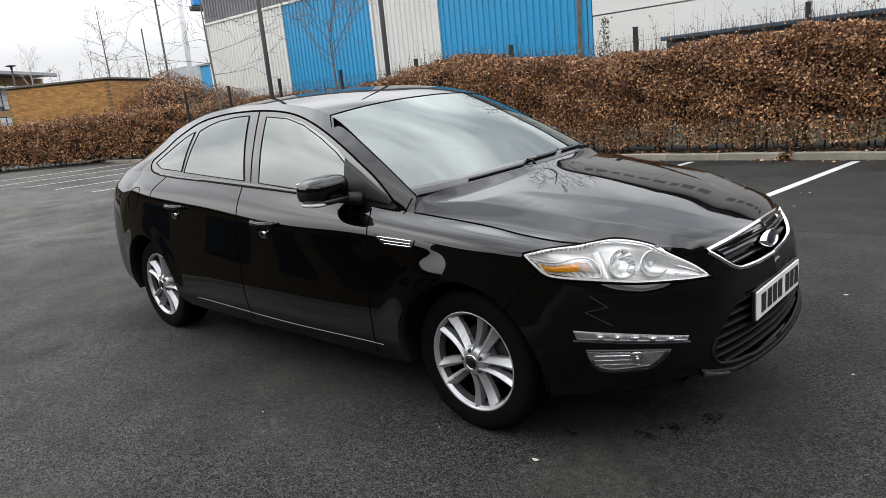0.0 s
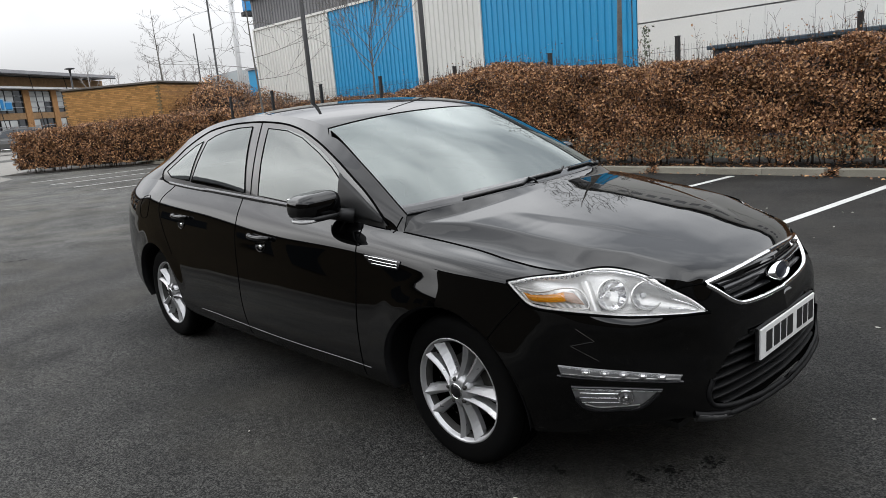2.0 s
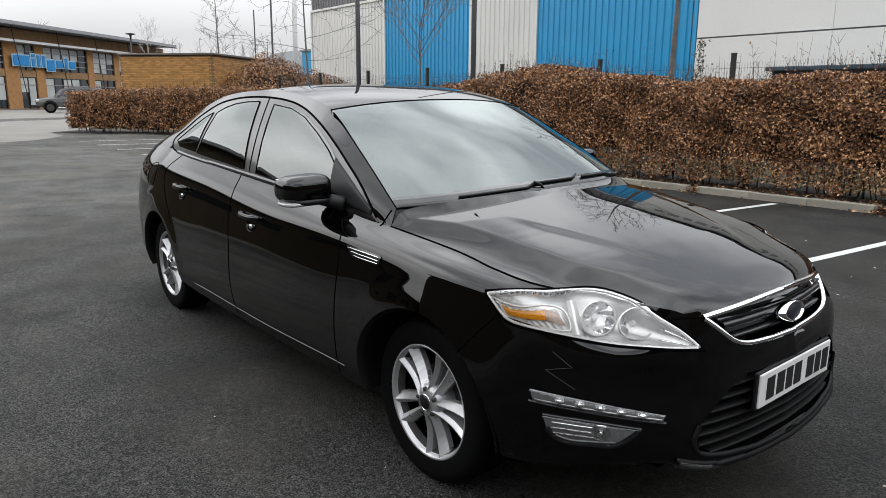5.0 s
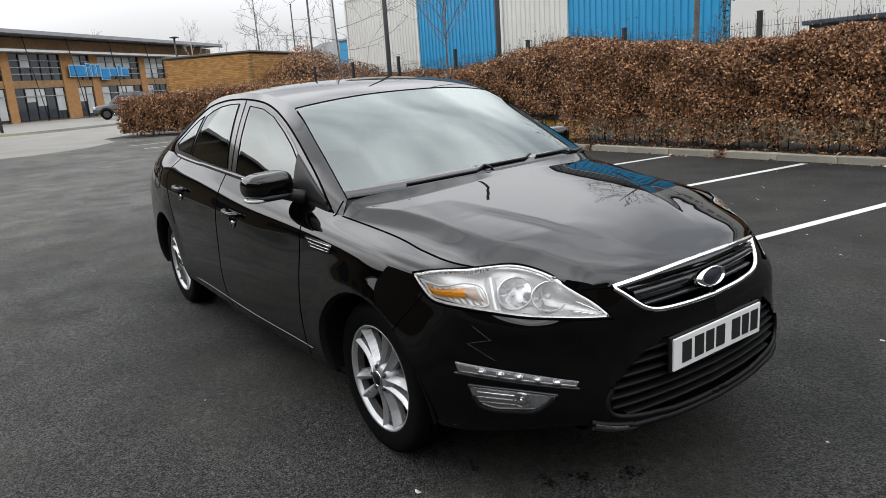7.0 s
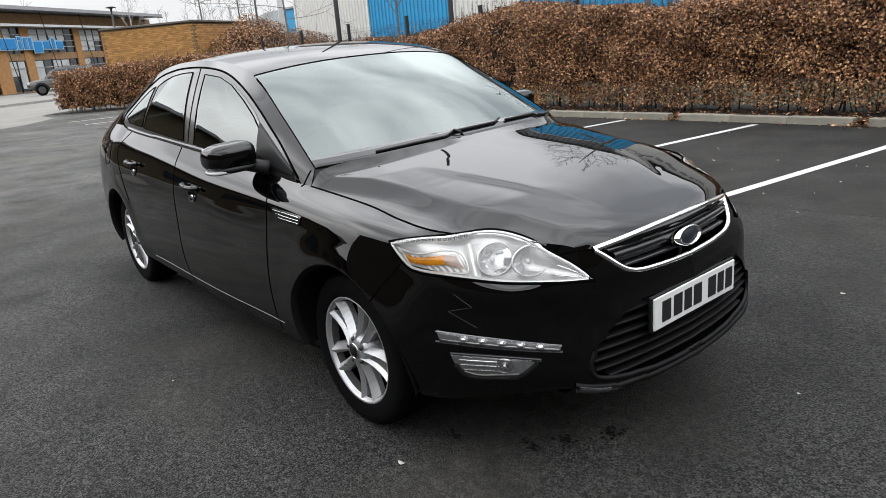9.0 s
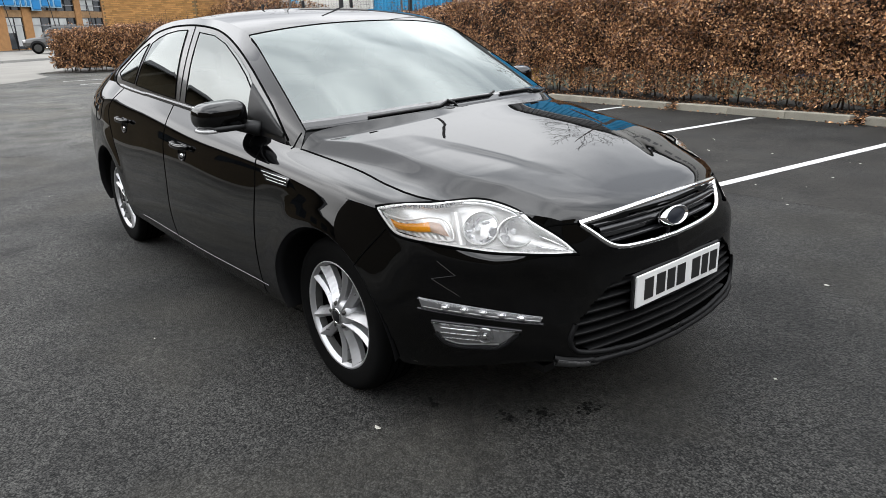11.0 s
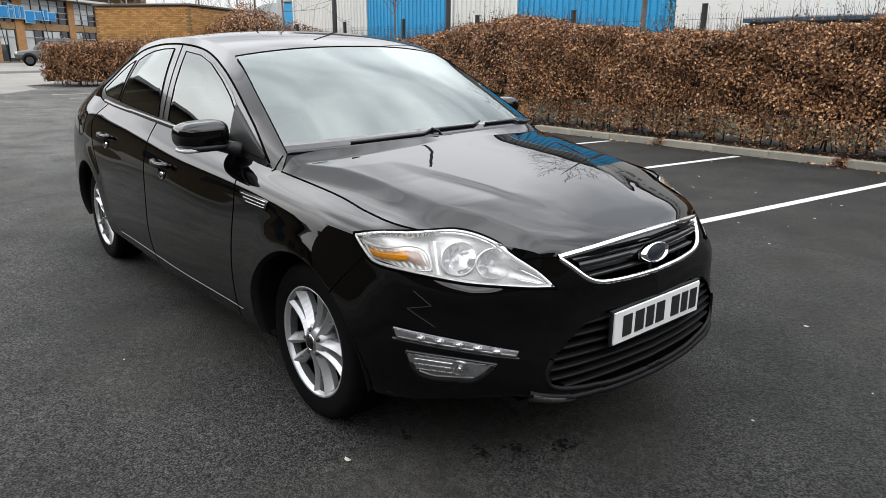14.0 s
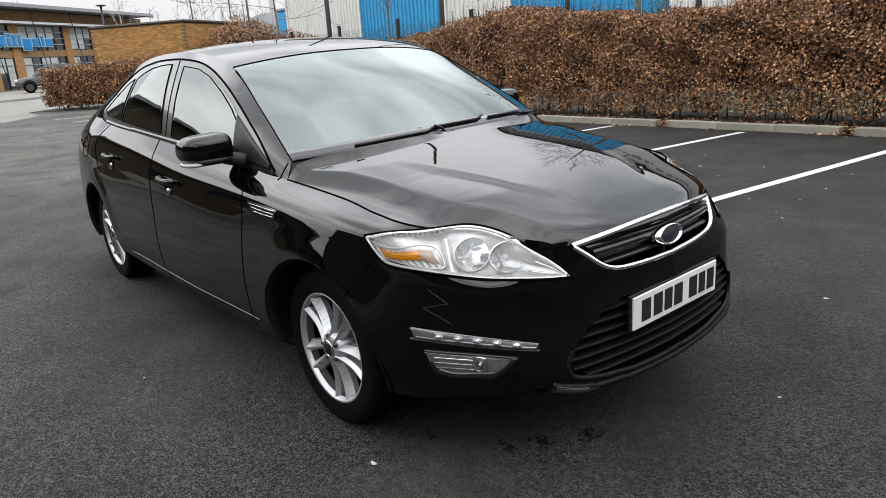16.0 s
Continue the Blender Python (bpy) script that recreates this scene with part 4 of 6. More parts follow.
for v0, v1, u0, u1, pivot in ((-.66, .28, .028, .080, -.10), (.34, .97, .078, .030, .86)):
    wiper = new("wiper")
    wiper.parent = car
    wiper["label"] = "black wiper resting low on the windscreen"
    pts = []
    for t in np.linspace(0, 1, 16):
        v = v0 + (v1 - v0) * t
        pts.append(on_screen(u0 + (u1 - u0) * t, abs(v), 1 if v > 0 else -1, .009))
    tube("wiper_blade", pts, .0065, M["trim"], wiper)
    a, b = np.array(on_screen(0, abs(pivot), 1 if pivot > 0 else -1, -.015)), np.array(pts[8])
    tube("wiper_arm", [tuple(a), tuple(a * .5 + b * .5 + (.006, 0, .016)), tuple(b + (.004, 0, .008))], .006, M["trim"], wiper, ends=.005)
for y in (-.17, .17):
    boxed("washer_jet", (1.330, y - .016, 1.000), (1.340, y + .016, 1.0105), M["trim"], car, bevel=.005)


# ---------------------------------------------------------------- the black car: nose
def nose_bar(name, z, y_max, height, depth, mat, parent, lift=0.0, y_min=None, label=""):
    """A horizontal blade across the nose at height z, set back by -lift from the skin."""
    ys = np.linspace(-y_max if y_min is None else y_min, y_max, 41)
    rows_b = []
    for y in ys:
        q, nrm = on_body((2.36, abs(y), z))
        x = q.x + lift
        rows_b.append([(x - depth, y, z + height / 2), (x - .004, y, z + height / 2), (x, y, z + height * .2), (x - .006, y, z - height / 2), (x - depth, y, z - height / 2)])
    return mesh_ob(name, [v for r in rows_b for v in r], grid_faces(41, 5), mat, parent, label, smooth=True)


def nose_plate(name, poly, back, mat):
    """A dark plate behind an opening of the nose."""
    pts = [(2.30 - back, y, z) for y, z in poly if y >= 0] + [(2.30 - back, -y, z) for y, z in poly[::-1] if y > 0]
    pts = [(2.36 - back - .25 * y * y, y, z) for _, y, z in pts]
    return mesh_ob(name, pts, [tuple(range(len(pts)))], mat, car)


grille = new("grille")
grille.parent = car
grille["label"] = "black barred grille in a chrome surround"
nose_plate("grille_backing", [(y * 1.04 if y > 0 else 0, z + (.004 if z > .7 else -.004)) for y, z in GRILLE], .10, M["gap"])
nose_plate("intake_backing", [(y * 1.10 if y > 0 else 0, z - .035 if z < .40 else z + .01) for y, z in INTAKE], .07, M["gap"])
for z, y, h in ((.722, .345, .034), (.688, .315, .016), (.748, .365, .012)):
    nose_bar("grille_bar", z, y, h, .05, M["gloss_trim"], grille, lift=-.018)
upper_rim = [(2.305, 0, .778), (2.300, .1, .777), (2.290, .25, .772), (2.256, .404, .761)]
lower_rim = [(2.258, .402, .758), (2.275, .384, .742), (2.318, .318, .679), (2.345, .19, .664), (2.355, 0, .660)]
for s in (-1, 1):
    strip("chrome_rim", upper_rim, .020, M["chrome"], s, n=40, thick=.010, parent=grille, ease=60)
    strip("chrome_rim", lower_rim, .017, M["chrome"], s, n=50, thick=.010, parent=grille, ease=10)
q, nrm = on_body((2.36, 0, .722))
badge = lathe("badge", [(0, .004), (.056, .004), (.060, .010), (.066, .012), (.072, .008), (.074, -.02)], M["chrome"], car, axis="x", steps=48, label="plain chrome oval badge with a dark centre")
badge.matrix_local = Matrix.Translation((q.x + .004, 0, .722)) @ Euler((0, radians(-14), 0)).to_matrix().to_4x4() @ Matrix.Diagonal((1, 1, .46, 1))
centre = lathe("badge_centre", [(0, .0075), (.050, .0065), (.0565, .004)], M["badge_dark"], badge, axis="x", steps=40)
intake = new("lower_intake")
intake.parent = car
intake["label"] = "black slatted lower intake"
for k, z in enumerate((.548, .515, .48, .446, .412, .378, .344)):
    y = float(np.interp(z, [.30, .316, .352, .42, .475, .535, .57], [.15, .28, .47, .495, .455, .385, .325]))
    nose_bar("slat", z, y, .012, .05, M["slat"], intake, lift=-.010)
for s in (-1, 1):
    strip("intake_rim", [(2.36, 0, .310), (2.36, .16, .313), (2.34, .32, .327), (2.31, .47, .357), (2.315, .503, .40), (2.32, .485, .455)], .018, M["slat"], s, n=60, thick=.010, parent=intake)
    strip("front_lip", [(2.38, 0, .297), (2.37, .24, .300), (2.34, .42, .315), (2.28, .54, .340)], .020, M["slat"], s, n=40, thick=.012, label="scuffed black front lip")
    patch("air_deflector", [(2.345, .40, .312), (2.325, .47, .324), (2.29, .53, .340)], [(2.35, .40, .298), (2.325, .47, .294), (2.28, .54, .303)], M["scuff"], s, lift=.012, nu=10, nv=5)
for s in (-1,):
    strip("scratch", [(1.961, .768, .656), (2.017, .738, .612)], .0022, M["scratch"], s, n=12, lift=.0006)
    strip("scratch", [(2.017, .738, .612), (1.952, .79, .598)], .0018, M["scratch"], s, n=12, lift=.0006)
    strip("scratch", [(1.952, .79, .598), (2.033, .738, .542)], .0022, M["scratch"], s, n=12, lift=.0006)
boxed("plate_holder", (2.372, -.268, .456), (2.384, .268, .580), M["trim"], car, bevel=.003)
plate = boxed("number_plate", (2.384, -.26, .462), (2.392, .26, .574), M["plate"], car, bevel=.003, label="white number plate with black bars")
for y0, y1 in ((-.215, -.165), (-.145, -.095), (-.08, -.035), (-.02, .03), (.075, .125), (.14, .18), (.195, .24)):
    boxed("plate_bar", (2.391, y0, .482), (2.3945, y1, .555), M["ink"], plate)

LAMP_U, LAMP_L = even(LAMP_UP, 61), even(LAMP_LO, 61)


def in_housing(a, b, depth, s):
    """A place inside the headlamp: a along it from the wing to the nose, b from its upper to its lower edge, both 0 to 1."""
    i = a * 60
    k = min(int(i), 59)
    up_q, lo_q = LAMP_U[k] * (1 - i + k) + LAMP_U[k + 1] * (i - k), LAMP_L[k] * (1 - i + k) + LAMP_L[k + 1] * (i - k)
    q, n = on_body(up_q * (1 - b) + lo_q * b)
    n = Vector(LAMP_N) * .7 + n * .3
    q = q - n * depth
    return Vector((q.x, q.y * s, q.z))


def housing_sheet(name, a0, a1, b0, b1, deep, mat, s, parent, nu=40, nv=14, label=""):
    """A sheet inside the headlamp whose depth is deep(u, v) over its own square."""
    verts = [in_housing(a0 + (a1 - a0) * i / (nu - 1), b0 + (b1 - b0) * k / (nv - 1), deep(i / (nu - 1), k / (nv - 1)), s) for i in range(nu) for k in range(nv)]
    faces = grid_faces(nu, nv)
    return mesh_ob(name, verts, faces if s > 0 else [f[::-1] for f in faces], mat, parent, label, smooth=True)


def housing_quad(name, c00, c10, c11, c01, deep, mat, s, parent, nu, nv, label=""):
    """A sheet inside the headlamp between four corners (a, b), whose depth is deep(u, v)."""
    verts = []
    for i in range(nu):
        for k in range(nv):
            u, v = i / (nu - 1), k / (nv - 1)
            a, b = ((1 - u) * (1 - v) * c00[j] + u * (1 - v) * c10[j] + u * v * c11[j] + (1 - u) * v * c01[j] for j in (0, 1))
            verts.append(in_housing(a, b, deep(u, v), s))
    faces = grid_faces(nu, nv)
    return mesh_ob(name, verts, faces if s > 0 else [f[::-1] for f in faces], mat, parent, label, smooth=True)


for s in (-1, 1):
    lamp = new("headlamp")
    lamp.parent = car
    lamp["label"] = "clear headlamp with twin reflectors and an amber indicator"
    dome = lambda u, v: .003 + .055 * (math.sin(math.pi * u) ** .8) * (math.sin(math.pi * v) ** .6)
    housing_sheet("housing", .012, .985, .03, .96, dome, M["lamp_white"], s, lamp, 60, 20)
    strip("lamp_seal", LAMP_UP, .010, M["gap"], s, n=70, thick=.003, parent=lamp, ease=10)
    strip("lamp_seal", LAMP_LO, .011, M["gap"], s, n=70, thick=.003, parent=lamp, ease=3)
    wide_l = np.linalg.norm(LAMP_U - LAMP_L, axis=1)[:, None]
    f_in = np.clip(.0075 / wide_l, 0, .5)
    for edge_line in (LAMP_U * (1 - f_in) + LAMP_L * f_in, LAMP_L * (1 - f_in) + LAMP_U * f_in):
        strip("lamp_flange", [tuple(q) for q in edge_line[1:-1:3]], .015, M["lamp_white"], s, n=70, lift=.0012, parent=lamp, ease=3)
    # indicator box: bright frame, ribbed silver back, amber lens that ends in a smoky window
    housing_quad("indicator_back", (.05, .58), (.36, .48), (.44, .86), (.16, .88), lambda u, v: .026 + .002 * math.sin(60 * u), M["lamp_white"], s, lamp, 60, 8)
    housing_quad("indicator", (.088, .625), (.300, .520), (.325, .715), (.155, .775), lambda u, v: .016 - .004 * math.sin(math.pi * v), M["amber"], s, lamp, 24, 8, "amber indicator")
    housing_quad("indicator_window", (.300, .520), (.350, .550), (.420, .800), (.325, .715), lambda u, v: .017 - .004 * math.sin(math.pi * v), M["amber_fade"], s, lamp, 16, 8,
                 "smoky clear end of the indicator")
    frame_pts = [(.10, .66), (.05, .59), (.11, .53), (.20, .49), (.29, .46), (.35, .47), (.39, .56), (.43, .76), (.435, .86), (.38, .89), (.28, .90), (.20, .90), (.165, .88), (.13, .76), (.10, .66)]
    tube("indicator_frame", even([tuple(in_housing(a, b, .009, s)) for a, b in frame_pts], 110), .0042, M["lamp_white"], lamp, "bright frame round the indicator")
    # two fluted reflectors, each in a bezel
    for a, b, r, sq in ((.535, .55, .062, .86), (.695, .42, .068, .72)):
        c = in_housing(a, b, .014, s)
        aim = Vector((LAMP_N[0] + .55, LAMP_N[1] * s * .75, LAMP_N[2] - .18)).normalized()
        bowl("lamp_bowl", c, aim, r, .050, M["reflector"], lamp, squash=sq, flute=.009)
        ring("lamp_bezel", c, aim, r, .0035, M["lamp_white"], lamp, squash=sq)
        bulb = bmesh.new()
        ball(bulb, c - aim * .028, (.010, .010, .010))
        part("bulb", bulb, M["lens_solid"], lamp, smooth=True)
    # bright divider between the indicator and the reflectors, and long facets towards the nose
    housing_quad("divider", (.375, .30), (.42, .30), (.505, .93), (.455, .93), lambda u, v: .012 + .02 * abs(u - .5), M["lamp_white"], s, lamp, 8, 14)
    for k, (b0, b1) in enumerate(((.10, .16), (.30, .38), (.66, .62), (.90, .86))):
        tube("facet", [tuple(in_housing(.80 + .17 * t, b0 + (b1 - b0) * t, .016 - .010 * t, s)) for t in np.linspace(0, 1, 8)], .0035, M["reflector"], lamp, ends=.002)
    tube("brow", [tuple(in_housing(a, .10, .010, s)) for a in np.linspace(.40, .92, 24)], .0045, M["reflector"], lamp)
    tube("lower_edge", [tuple(in_housing(a, .95, .008, s)) for a in np.linspace(.06, .95, 30)], .004, M["reflector"], lamp)
    for k in range(14):
        c = in_housing(.06 + .024 * k, .13, .005, s)
        boxed("lamp_rib", (c.x - .003, c.y - .006, c.z - .006), (c.x + .003, c.y + .006, c.z + .004), M["lamp_grey"], lamp)
    patch("lamp_lens", LAMP_UP, LAMP_LO, M["lens"], s, lift=.001, bulge=.004, nu=60, nv=16, parent=lamp, label="clear plastic lens").visible_shadow = False
    drl = patch("daytime_lamp", [(1.915, .818, .530), (2.08, .705, .507), (2.252, .569, .485)], [(1.925, .814, .494), (2.09, .705, .476), (2.248, .575, .466)],
                M["drl_inner"], s, lift=.003, nu=40, nv=8, label="narrow daytime running lamp strip")
    strip("lamp_seal", [(1.912, .82, .49), (2.09, .705, .471), (2.256, .57, .461)], .010, M["gloss_trim"], s, n=40, thick=.010, parent=drl)
    for k in range(5):
        t = .22 + .155 * k
        q, nrm = on_body(np.array((1.92, .816, .512)) * (1 - t) + np.array((2.25, .572, .476)) * t)
        bm = bmesh.new()
        ball(bm, (q.x + nrm.x * .002, (q.y + nrm.y * .002) * s, q.z), (.017, .017, .011))
        part("light_diode", bm, M["reflector"], drl, smooth=True)
    strip("lamp_edge", [(1.93, .812, .498), (2.09, .705, .482), (2.245, .576, .471)], .0045, M["lamp_white"], s, n=30, thick=.004, parent=drl)
    patch("lamp_lens", [(1.915, .818, .530), (2.08, .705, .507), (2.252, .569, .485)], [(1.925, .814, .494), (2.09, .705, .476), (2.248, .575, .466)], M["lens"], s,
          lift=.012, bulge=.006, nu=40, nv=8, parent=drl).visible_shadow = False
    up = [(1.952, .795, .446), (2.07, .705, .441), (2.203, .616, .434)]
    lo = [(1.960, .785, .405), (1.985, .765, .368), (2.02, .735, .357), (2.08, .70, .360), (2.14, .659, .368), (2.195, .62, .425)]
    fog = patch("fog_lamp", up, lo, M["fog_inner"], s, lift=.002, nu=40, nv=10, label="front fog lamp in a black recess")
    strip("lamp_seal", up, .014, M["gloss_trim"], s, n=40, thick=.008, parent=fog)
    strip("lamp_seal", lo, .018, M["gloss_trim"], s, n=50, thick=.012, parent=fog)
    strip("lamp_edge", [(x, y, z + .012) for x, y, z in lo[1:5]], .005, M["lamp_white"], s, n=30, thick=.006, parent=fog)
    for k in range(3):
        a, b = np.array((1.975, .775, .425 - .019 * k)), np.array((2.085, .695, .421 - .017 * k))
        strip("lamp_edge", [a, (a + b) / 2, b], .006, M["chrome"], s, n=16, thick=.006, parent=fog)
    q, nrm = on_body((2.103, .687, .408))
    c = Vector((q.x, q.y * s, q.z)) + Vector((nrm.x, nrm.y * s, nrm.z)) * .004
    ring("lamp_bezel", c, (nrm.x, nrm.y * s, nrm.z), .026, .004, M["chrome"], fog)
    bm = bmesh.new()
    ball(bm, c, (.014, .014, .014))
    part("bulb", bm, M["chrome"], fog, smooth=True)
    patch("lamp_lens", up, lo, M["lens"], s, lift=.010, bulge=.006, nu=40, nv=10, parent=fog).visible_shadow = False

    # wing vent, door handles and mirror
    vent = patch("wing_vent", [(.935, .872, .845), (1.06, .865, .840), (1.182, .86, .832)], [(.995, .884, .806), (1.08, .882, .802), (1.175, .877, .802)], M["gloss_trim"], s, lift=.004, nu=16, nv=5)
    for k in (-.1, 1.0, 2.1):
        strip("vent_blade", [(.955 + .022 * k, .874 + .003 * k, .838 - .012 * k), (1.07, .87 + .003 * k, .833 - .011 * k), (1.165, .865 + .003 * k, .828 - .010 * k)], .0045, M["chrome"], s,
              n=16, thick=.006, parent=vent, label="chrome vent blade")
    for cx, cz in CUPS:
        handle = new("door_handle")
        handle.parent = car
        q, nrm = on_body((cx, .92, cz))
        n3 = Vector((nrm.x, nrm.y * s, nrm.z))
        c = Vector((q.x, q.y * s, q.z))
        bowl("handle_cup", c + n3 * .002, n3, .050, .028, M["paint"], handle, squash=.82)
        ring("cup_rim", c + n3 * .001, n3, .050, .003, M["paint"], handle, squash=.82)
        p0, p1 = on_body((cx - .105, .92, cz + .040))[0], on_body((cx + .105, .92, cz + .040))[0]
        pts = [(p0.x * (1 - t) + p1.x * t, s * (p0.y * (1 - t) + p1.y * t + .014 + .026 * math.sin(math.pi * t) ** .6), p0.z * (1 - t) + p1.z * t) for t in np.linspace(0, 1, 14)]
        tube("grip", pts, .014, M["paint"], handle)
        tube("grip_trim", [(x, y + s * .006, z + .010) for x, y, z in pts[1:-1]], .0045, M["gloss_trim"], handle)
        bm = bmesh.new()
        ball(bm, (c.x + .0, c.y + s * .002, c.z - .016), (.017, .008, .013))
        part("key_barrel", bm, M["chrome"], handle, smooth=True)
    mirror = new("door_mirror")
    mirror.parent = car
    mirror["label"] = "black door mirror with a clear side repeater"
    bm = bmesh.new()
    vs = ball(bm, (0, 0, 0), (1, 1, 1), 40, 24)
    for v in vs:
        x, y, z = v.co
        p = lambda t, e: math.copysign(abs(t) ** e, t)
        k = 1.0 - .16 * y * s
        v.co = Vector((.632 + .075 * p(x, .72) - .02 * y * s + (.02 if x > 0 else .03 * 0), s * .925 + .108 * p(y, .62), 1.050 + .066 * p(z, .66) * (1 - .14 * p(y, 1) * s) + .004 * abs(y)))
    part("housing", bm, M["paint"], mirror, smooth=True)
    bm = bmesh.new()
    vs = ball(bm, (0, 0, 0), (1, 1, 1), 32, 12)
    for v in vs:
        x, y, z = v.co
        p = lambda t, e: math.copysign(abs(t) ** e, t)
        v.co = Vector((.645 + .074 * p(x, .75), s * .960 + .074 * p(y, .6), .9965 + .0125 * p(z, .7)))
    part("side_repeater", bm, M["repeater"], mirror, "pale clear repeater strip", smooth=True)
    tube("mirror_arm", [(.66, s * .86, 1.005), (.70, s * .82, .995), (.76, s * .785, .985)], .026, M["trim"], mirror, ends=.036)
    bm = bmesh.new()
    vs = ball(bm, (0, 0, 0), (1, 1, 1), 32, 12)
    for v in vs:
        x, y, z = v.co
        p = lambda t, e: math.copysign(abs(t) ** e, t)
        v.co = Vector((.650 + .080 * p(x, .75), s * .905 + .100 * p(y, .6), 1.004 + .020 * p(z, .7)))
    part("lower_shell", bm, M["trim"], mirror, smooth=True)
    boxed("mirror_glass", (.556, s * .925 - .085, 1.01), (.561, s * .925 + .085, 1.095), M["chrome"], mirror, bevel=.002)

# arch liners, underside
for ax in (AXLE_F, AXLE_R):
    for s in (-1, 1):
        vv_, ff_ = [], []
        for i in range(33):
            t = math.pi * (-.06 + 1.12 * i / 32)
            for y, r in ((.925, ARCH), (.90, ARCH - .012), (.88, ARCH), (.55, ARCH + .01)):
                z = WHEEL_Z + r * math.sin(t)
                yy = y
                if y > .86:
                    yy = on_body((ax + r * math.cos(t), .92, max(z, .22)))[0].y - (.925 - y)
                vv_.append((ax + r * math.cos(t), s * yy, z))
        mesh_ob("arch_liner", vv_, grid_faces(33, 4), M["trim"], car, smooth=True)
boxed("underbody", (-2.05, -.72, .19), (1.72, .72, .25), M["trim"], car)
nose_bar("intake_floor", .299, .47, .014, .14, M["gap"], car, lift=-.006)
boxed("undertray", (1.70, -.50, .235), (2.20, .50, .26), M["trim"], car)


# ---------------------------------------------------------------- the black car: wheels
def wheel_at(x, s):
    w = new("wheel")
    w.parent = car
    w["label"] = "silver twin-spoke alloy wheel with a black tyre"
    out = [(.214, -.095), (.222, -.102), (.240, -.104), (.275, -.108), (.300, -.103), (.312, -.088), (.3175, -.06), (.318, 0), (.3175, .06), (.312, .088), (.300, .103), (.275, .108),
           (.240, .104), (.222, .102), (.214, .095)]
    lathe("tyre", out, M["rubber"], w, steps=72)
    # dark rings on the tread stand in for shaded grooves
    for r in (-.055, -.02, .02, .055):
        lathe("tread_groove", [(.3187, r - .005), (.3193, r), (.3187, r + .005)], M["gap"], w, steps=48)
    rim = lathe("rim", [(.206, .084), (.210, .090), (.214, .100), (.221, .104), (.2258, .098), (.216, .088)], M["alloy"], w, steps=64)
    # barrel and well are near-black, painting in the shade behind the spokes
    lathe("rim_barrel", [(.214, -.09), (.19, -.085), (.188, .02), (.206, .084)], M["barrel"], w, steps=64)
    lathe("rim_well", [(0, -.03), (.186, -.03), (.19, .06)], M["gap"], w, steps=48)
    lathe("brake_disc", [(.0, .0), (.135, .0), (.135, .012), (.06, .014), (0, .014)], M["disc"], w, steps=40)
    # five pairs of spokes
    for k in range(5):
        for d in (-1, 1):
            a0 = 2 * math.pi * k / 5 + math.pi / 2
            rows_s = []
            ca, sa = math.cos(a0), math.sin(a0)
            for t in np.linspace(0, 1, 9):
                r = .040 + .174 * t
                side_off = d * (.020 + .030 * t ** 1.3)
                wide = .0115 + .0135 * t
                h = .106 - .012 * math.sin(math.pi * t) - .007 * t
                for off, drop in ((-1, -.050), (-1, -.014), (-.35, 0), (-.2, .001), (1, -.027), (1, -.050)):
                    lat = side_off + off * wide * d
                    rows_s.append((r * ca - lat * sa, h + drop, r * sa + lat * ca))
            faces_s = grid_faces(9, 6)
            if d < 0:
                faces_s = [f[::-1] for f in faces_s]
            mesh_ob("spoke", rows_s, faces_s, M["alloy"], rim)
    lathe("hub", [(0, .104), (.030, .104), (.033, .107), (.052, .100), (.068, .090), (.07, .0)], M["alloy"], rim, steps=40)
    lathe("cap_ring", [(.028, .108), (.031, .113), (.034, .108)], M["chrome"], rim, steps=36)
    lathe("hub_cap", [(0, .114), (.024, .113), (.028, .109), (.030, .100)], M["gloss_trim"], rim, steps=32)
    for k in range(5):
        a = 2 * math.pi * (k + .5) / 5 + math.pi / 2
        nut = lathe("wheel_nut", [(0, .107), (.008, .107), (.010, .096), (.011, .086)], M["disc"], rim, steps=8)
        nut.location = (.050 * math.cos(a), 0, .050 * math.sin(a))
    w.matrix_local = Matrix.Translation((x, s * .755, WHEEL_Z)) @ pose(0, 0, 0, 0, 0, 0 if s > 0 else 180) @ pose(0, 0, 0, 0, -26 if x > 0 else -13, 0)
    return w


for x in (AXLE_F, AXLE_R):
    for s in (-1, 1):
        wheel_at(x, s)

# ---------------------------------------------------------------- the black car: cabin
boxed("dashboard", (.55, -.70, .72), (1.05, .70, .985), M["cabin"], car, bevel=.06)
for s in (-1, 1):
    seat = new("front_seat")
    seat.parent = car
    boxed("seat_cushion", (-.15, s * .37 - .25, .42), (.38, s * .37 + .25, .60), M["cabin"], seat, bevel=.06)
    bm = bmesh.new()
    box(bm, (-.30, s * .37 - .24, .55), (-.14, s * .37 + .24, 1.13), .06)
    bmesh.ops.rotate(bm, verts=bm.verts, cent=(-.2, 0, .55), matrix=Matrix.Rotation(radians(-14), 3, "Y"))
    part("seat_back", bm, M["cabin"], seat)
    boxed("head_rest", (-.42, s * .37 - .13, 1.12), (-.31, s * .37 + .13, 1.29), M["cabin"], seat, bevel=.04)
boxed("rear_seat", (-1.05, -.62, .45), (-.62, .62, 1.02), M["cabin"], car, bevel=.08)
boxed("cabin_floor", (-1.9, -.72, .24), (1.1, .72, .30), M["cabin"], car)
boxed("parcel_shelf", (-1.95, -.70, .98), (-1.15, .70, 1.01), M["cabin"], car)
ring("steering_wheel", (.42, -.37, .93), (-.85, 0, .5), .185, .016, M["cabin"], car)
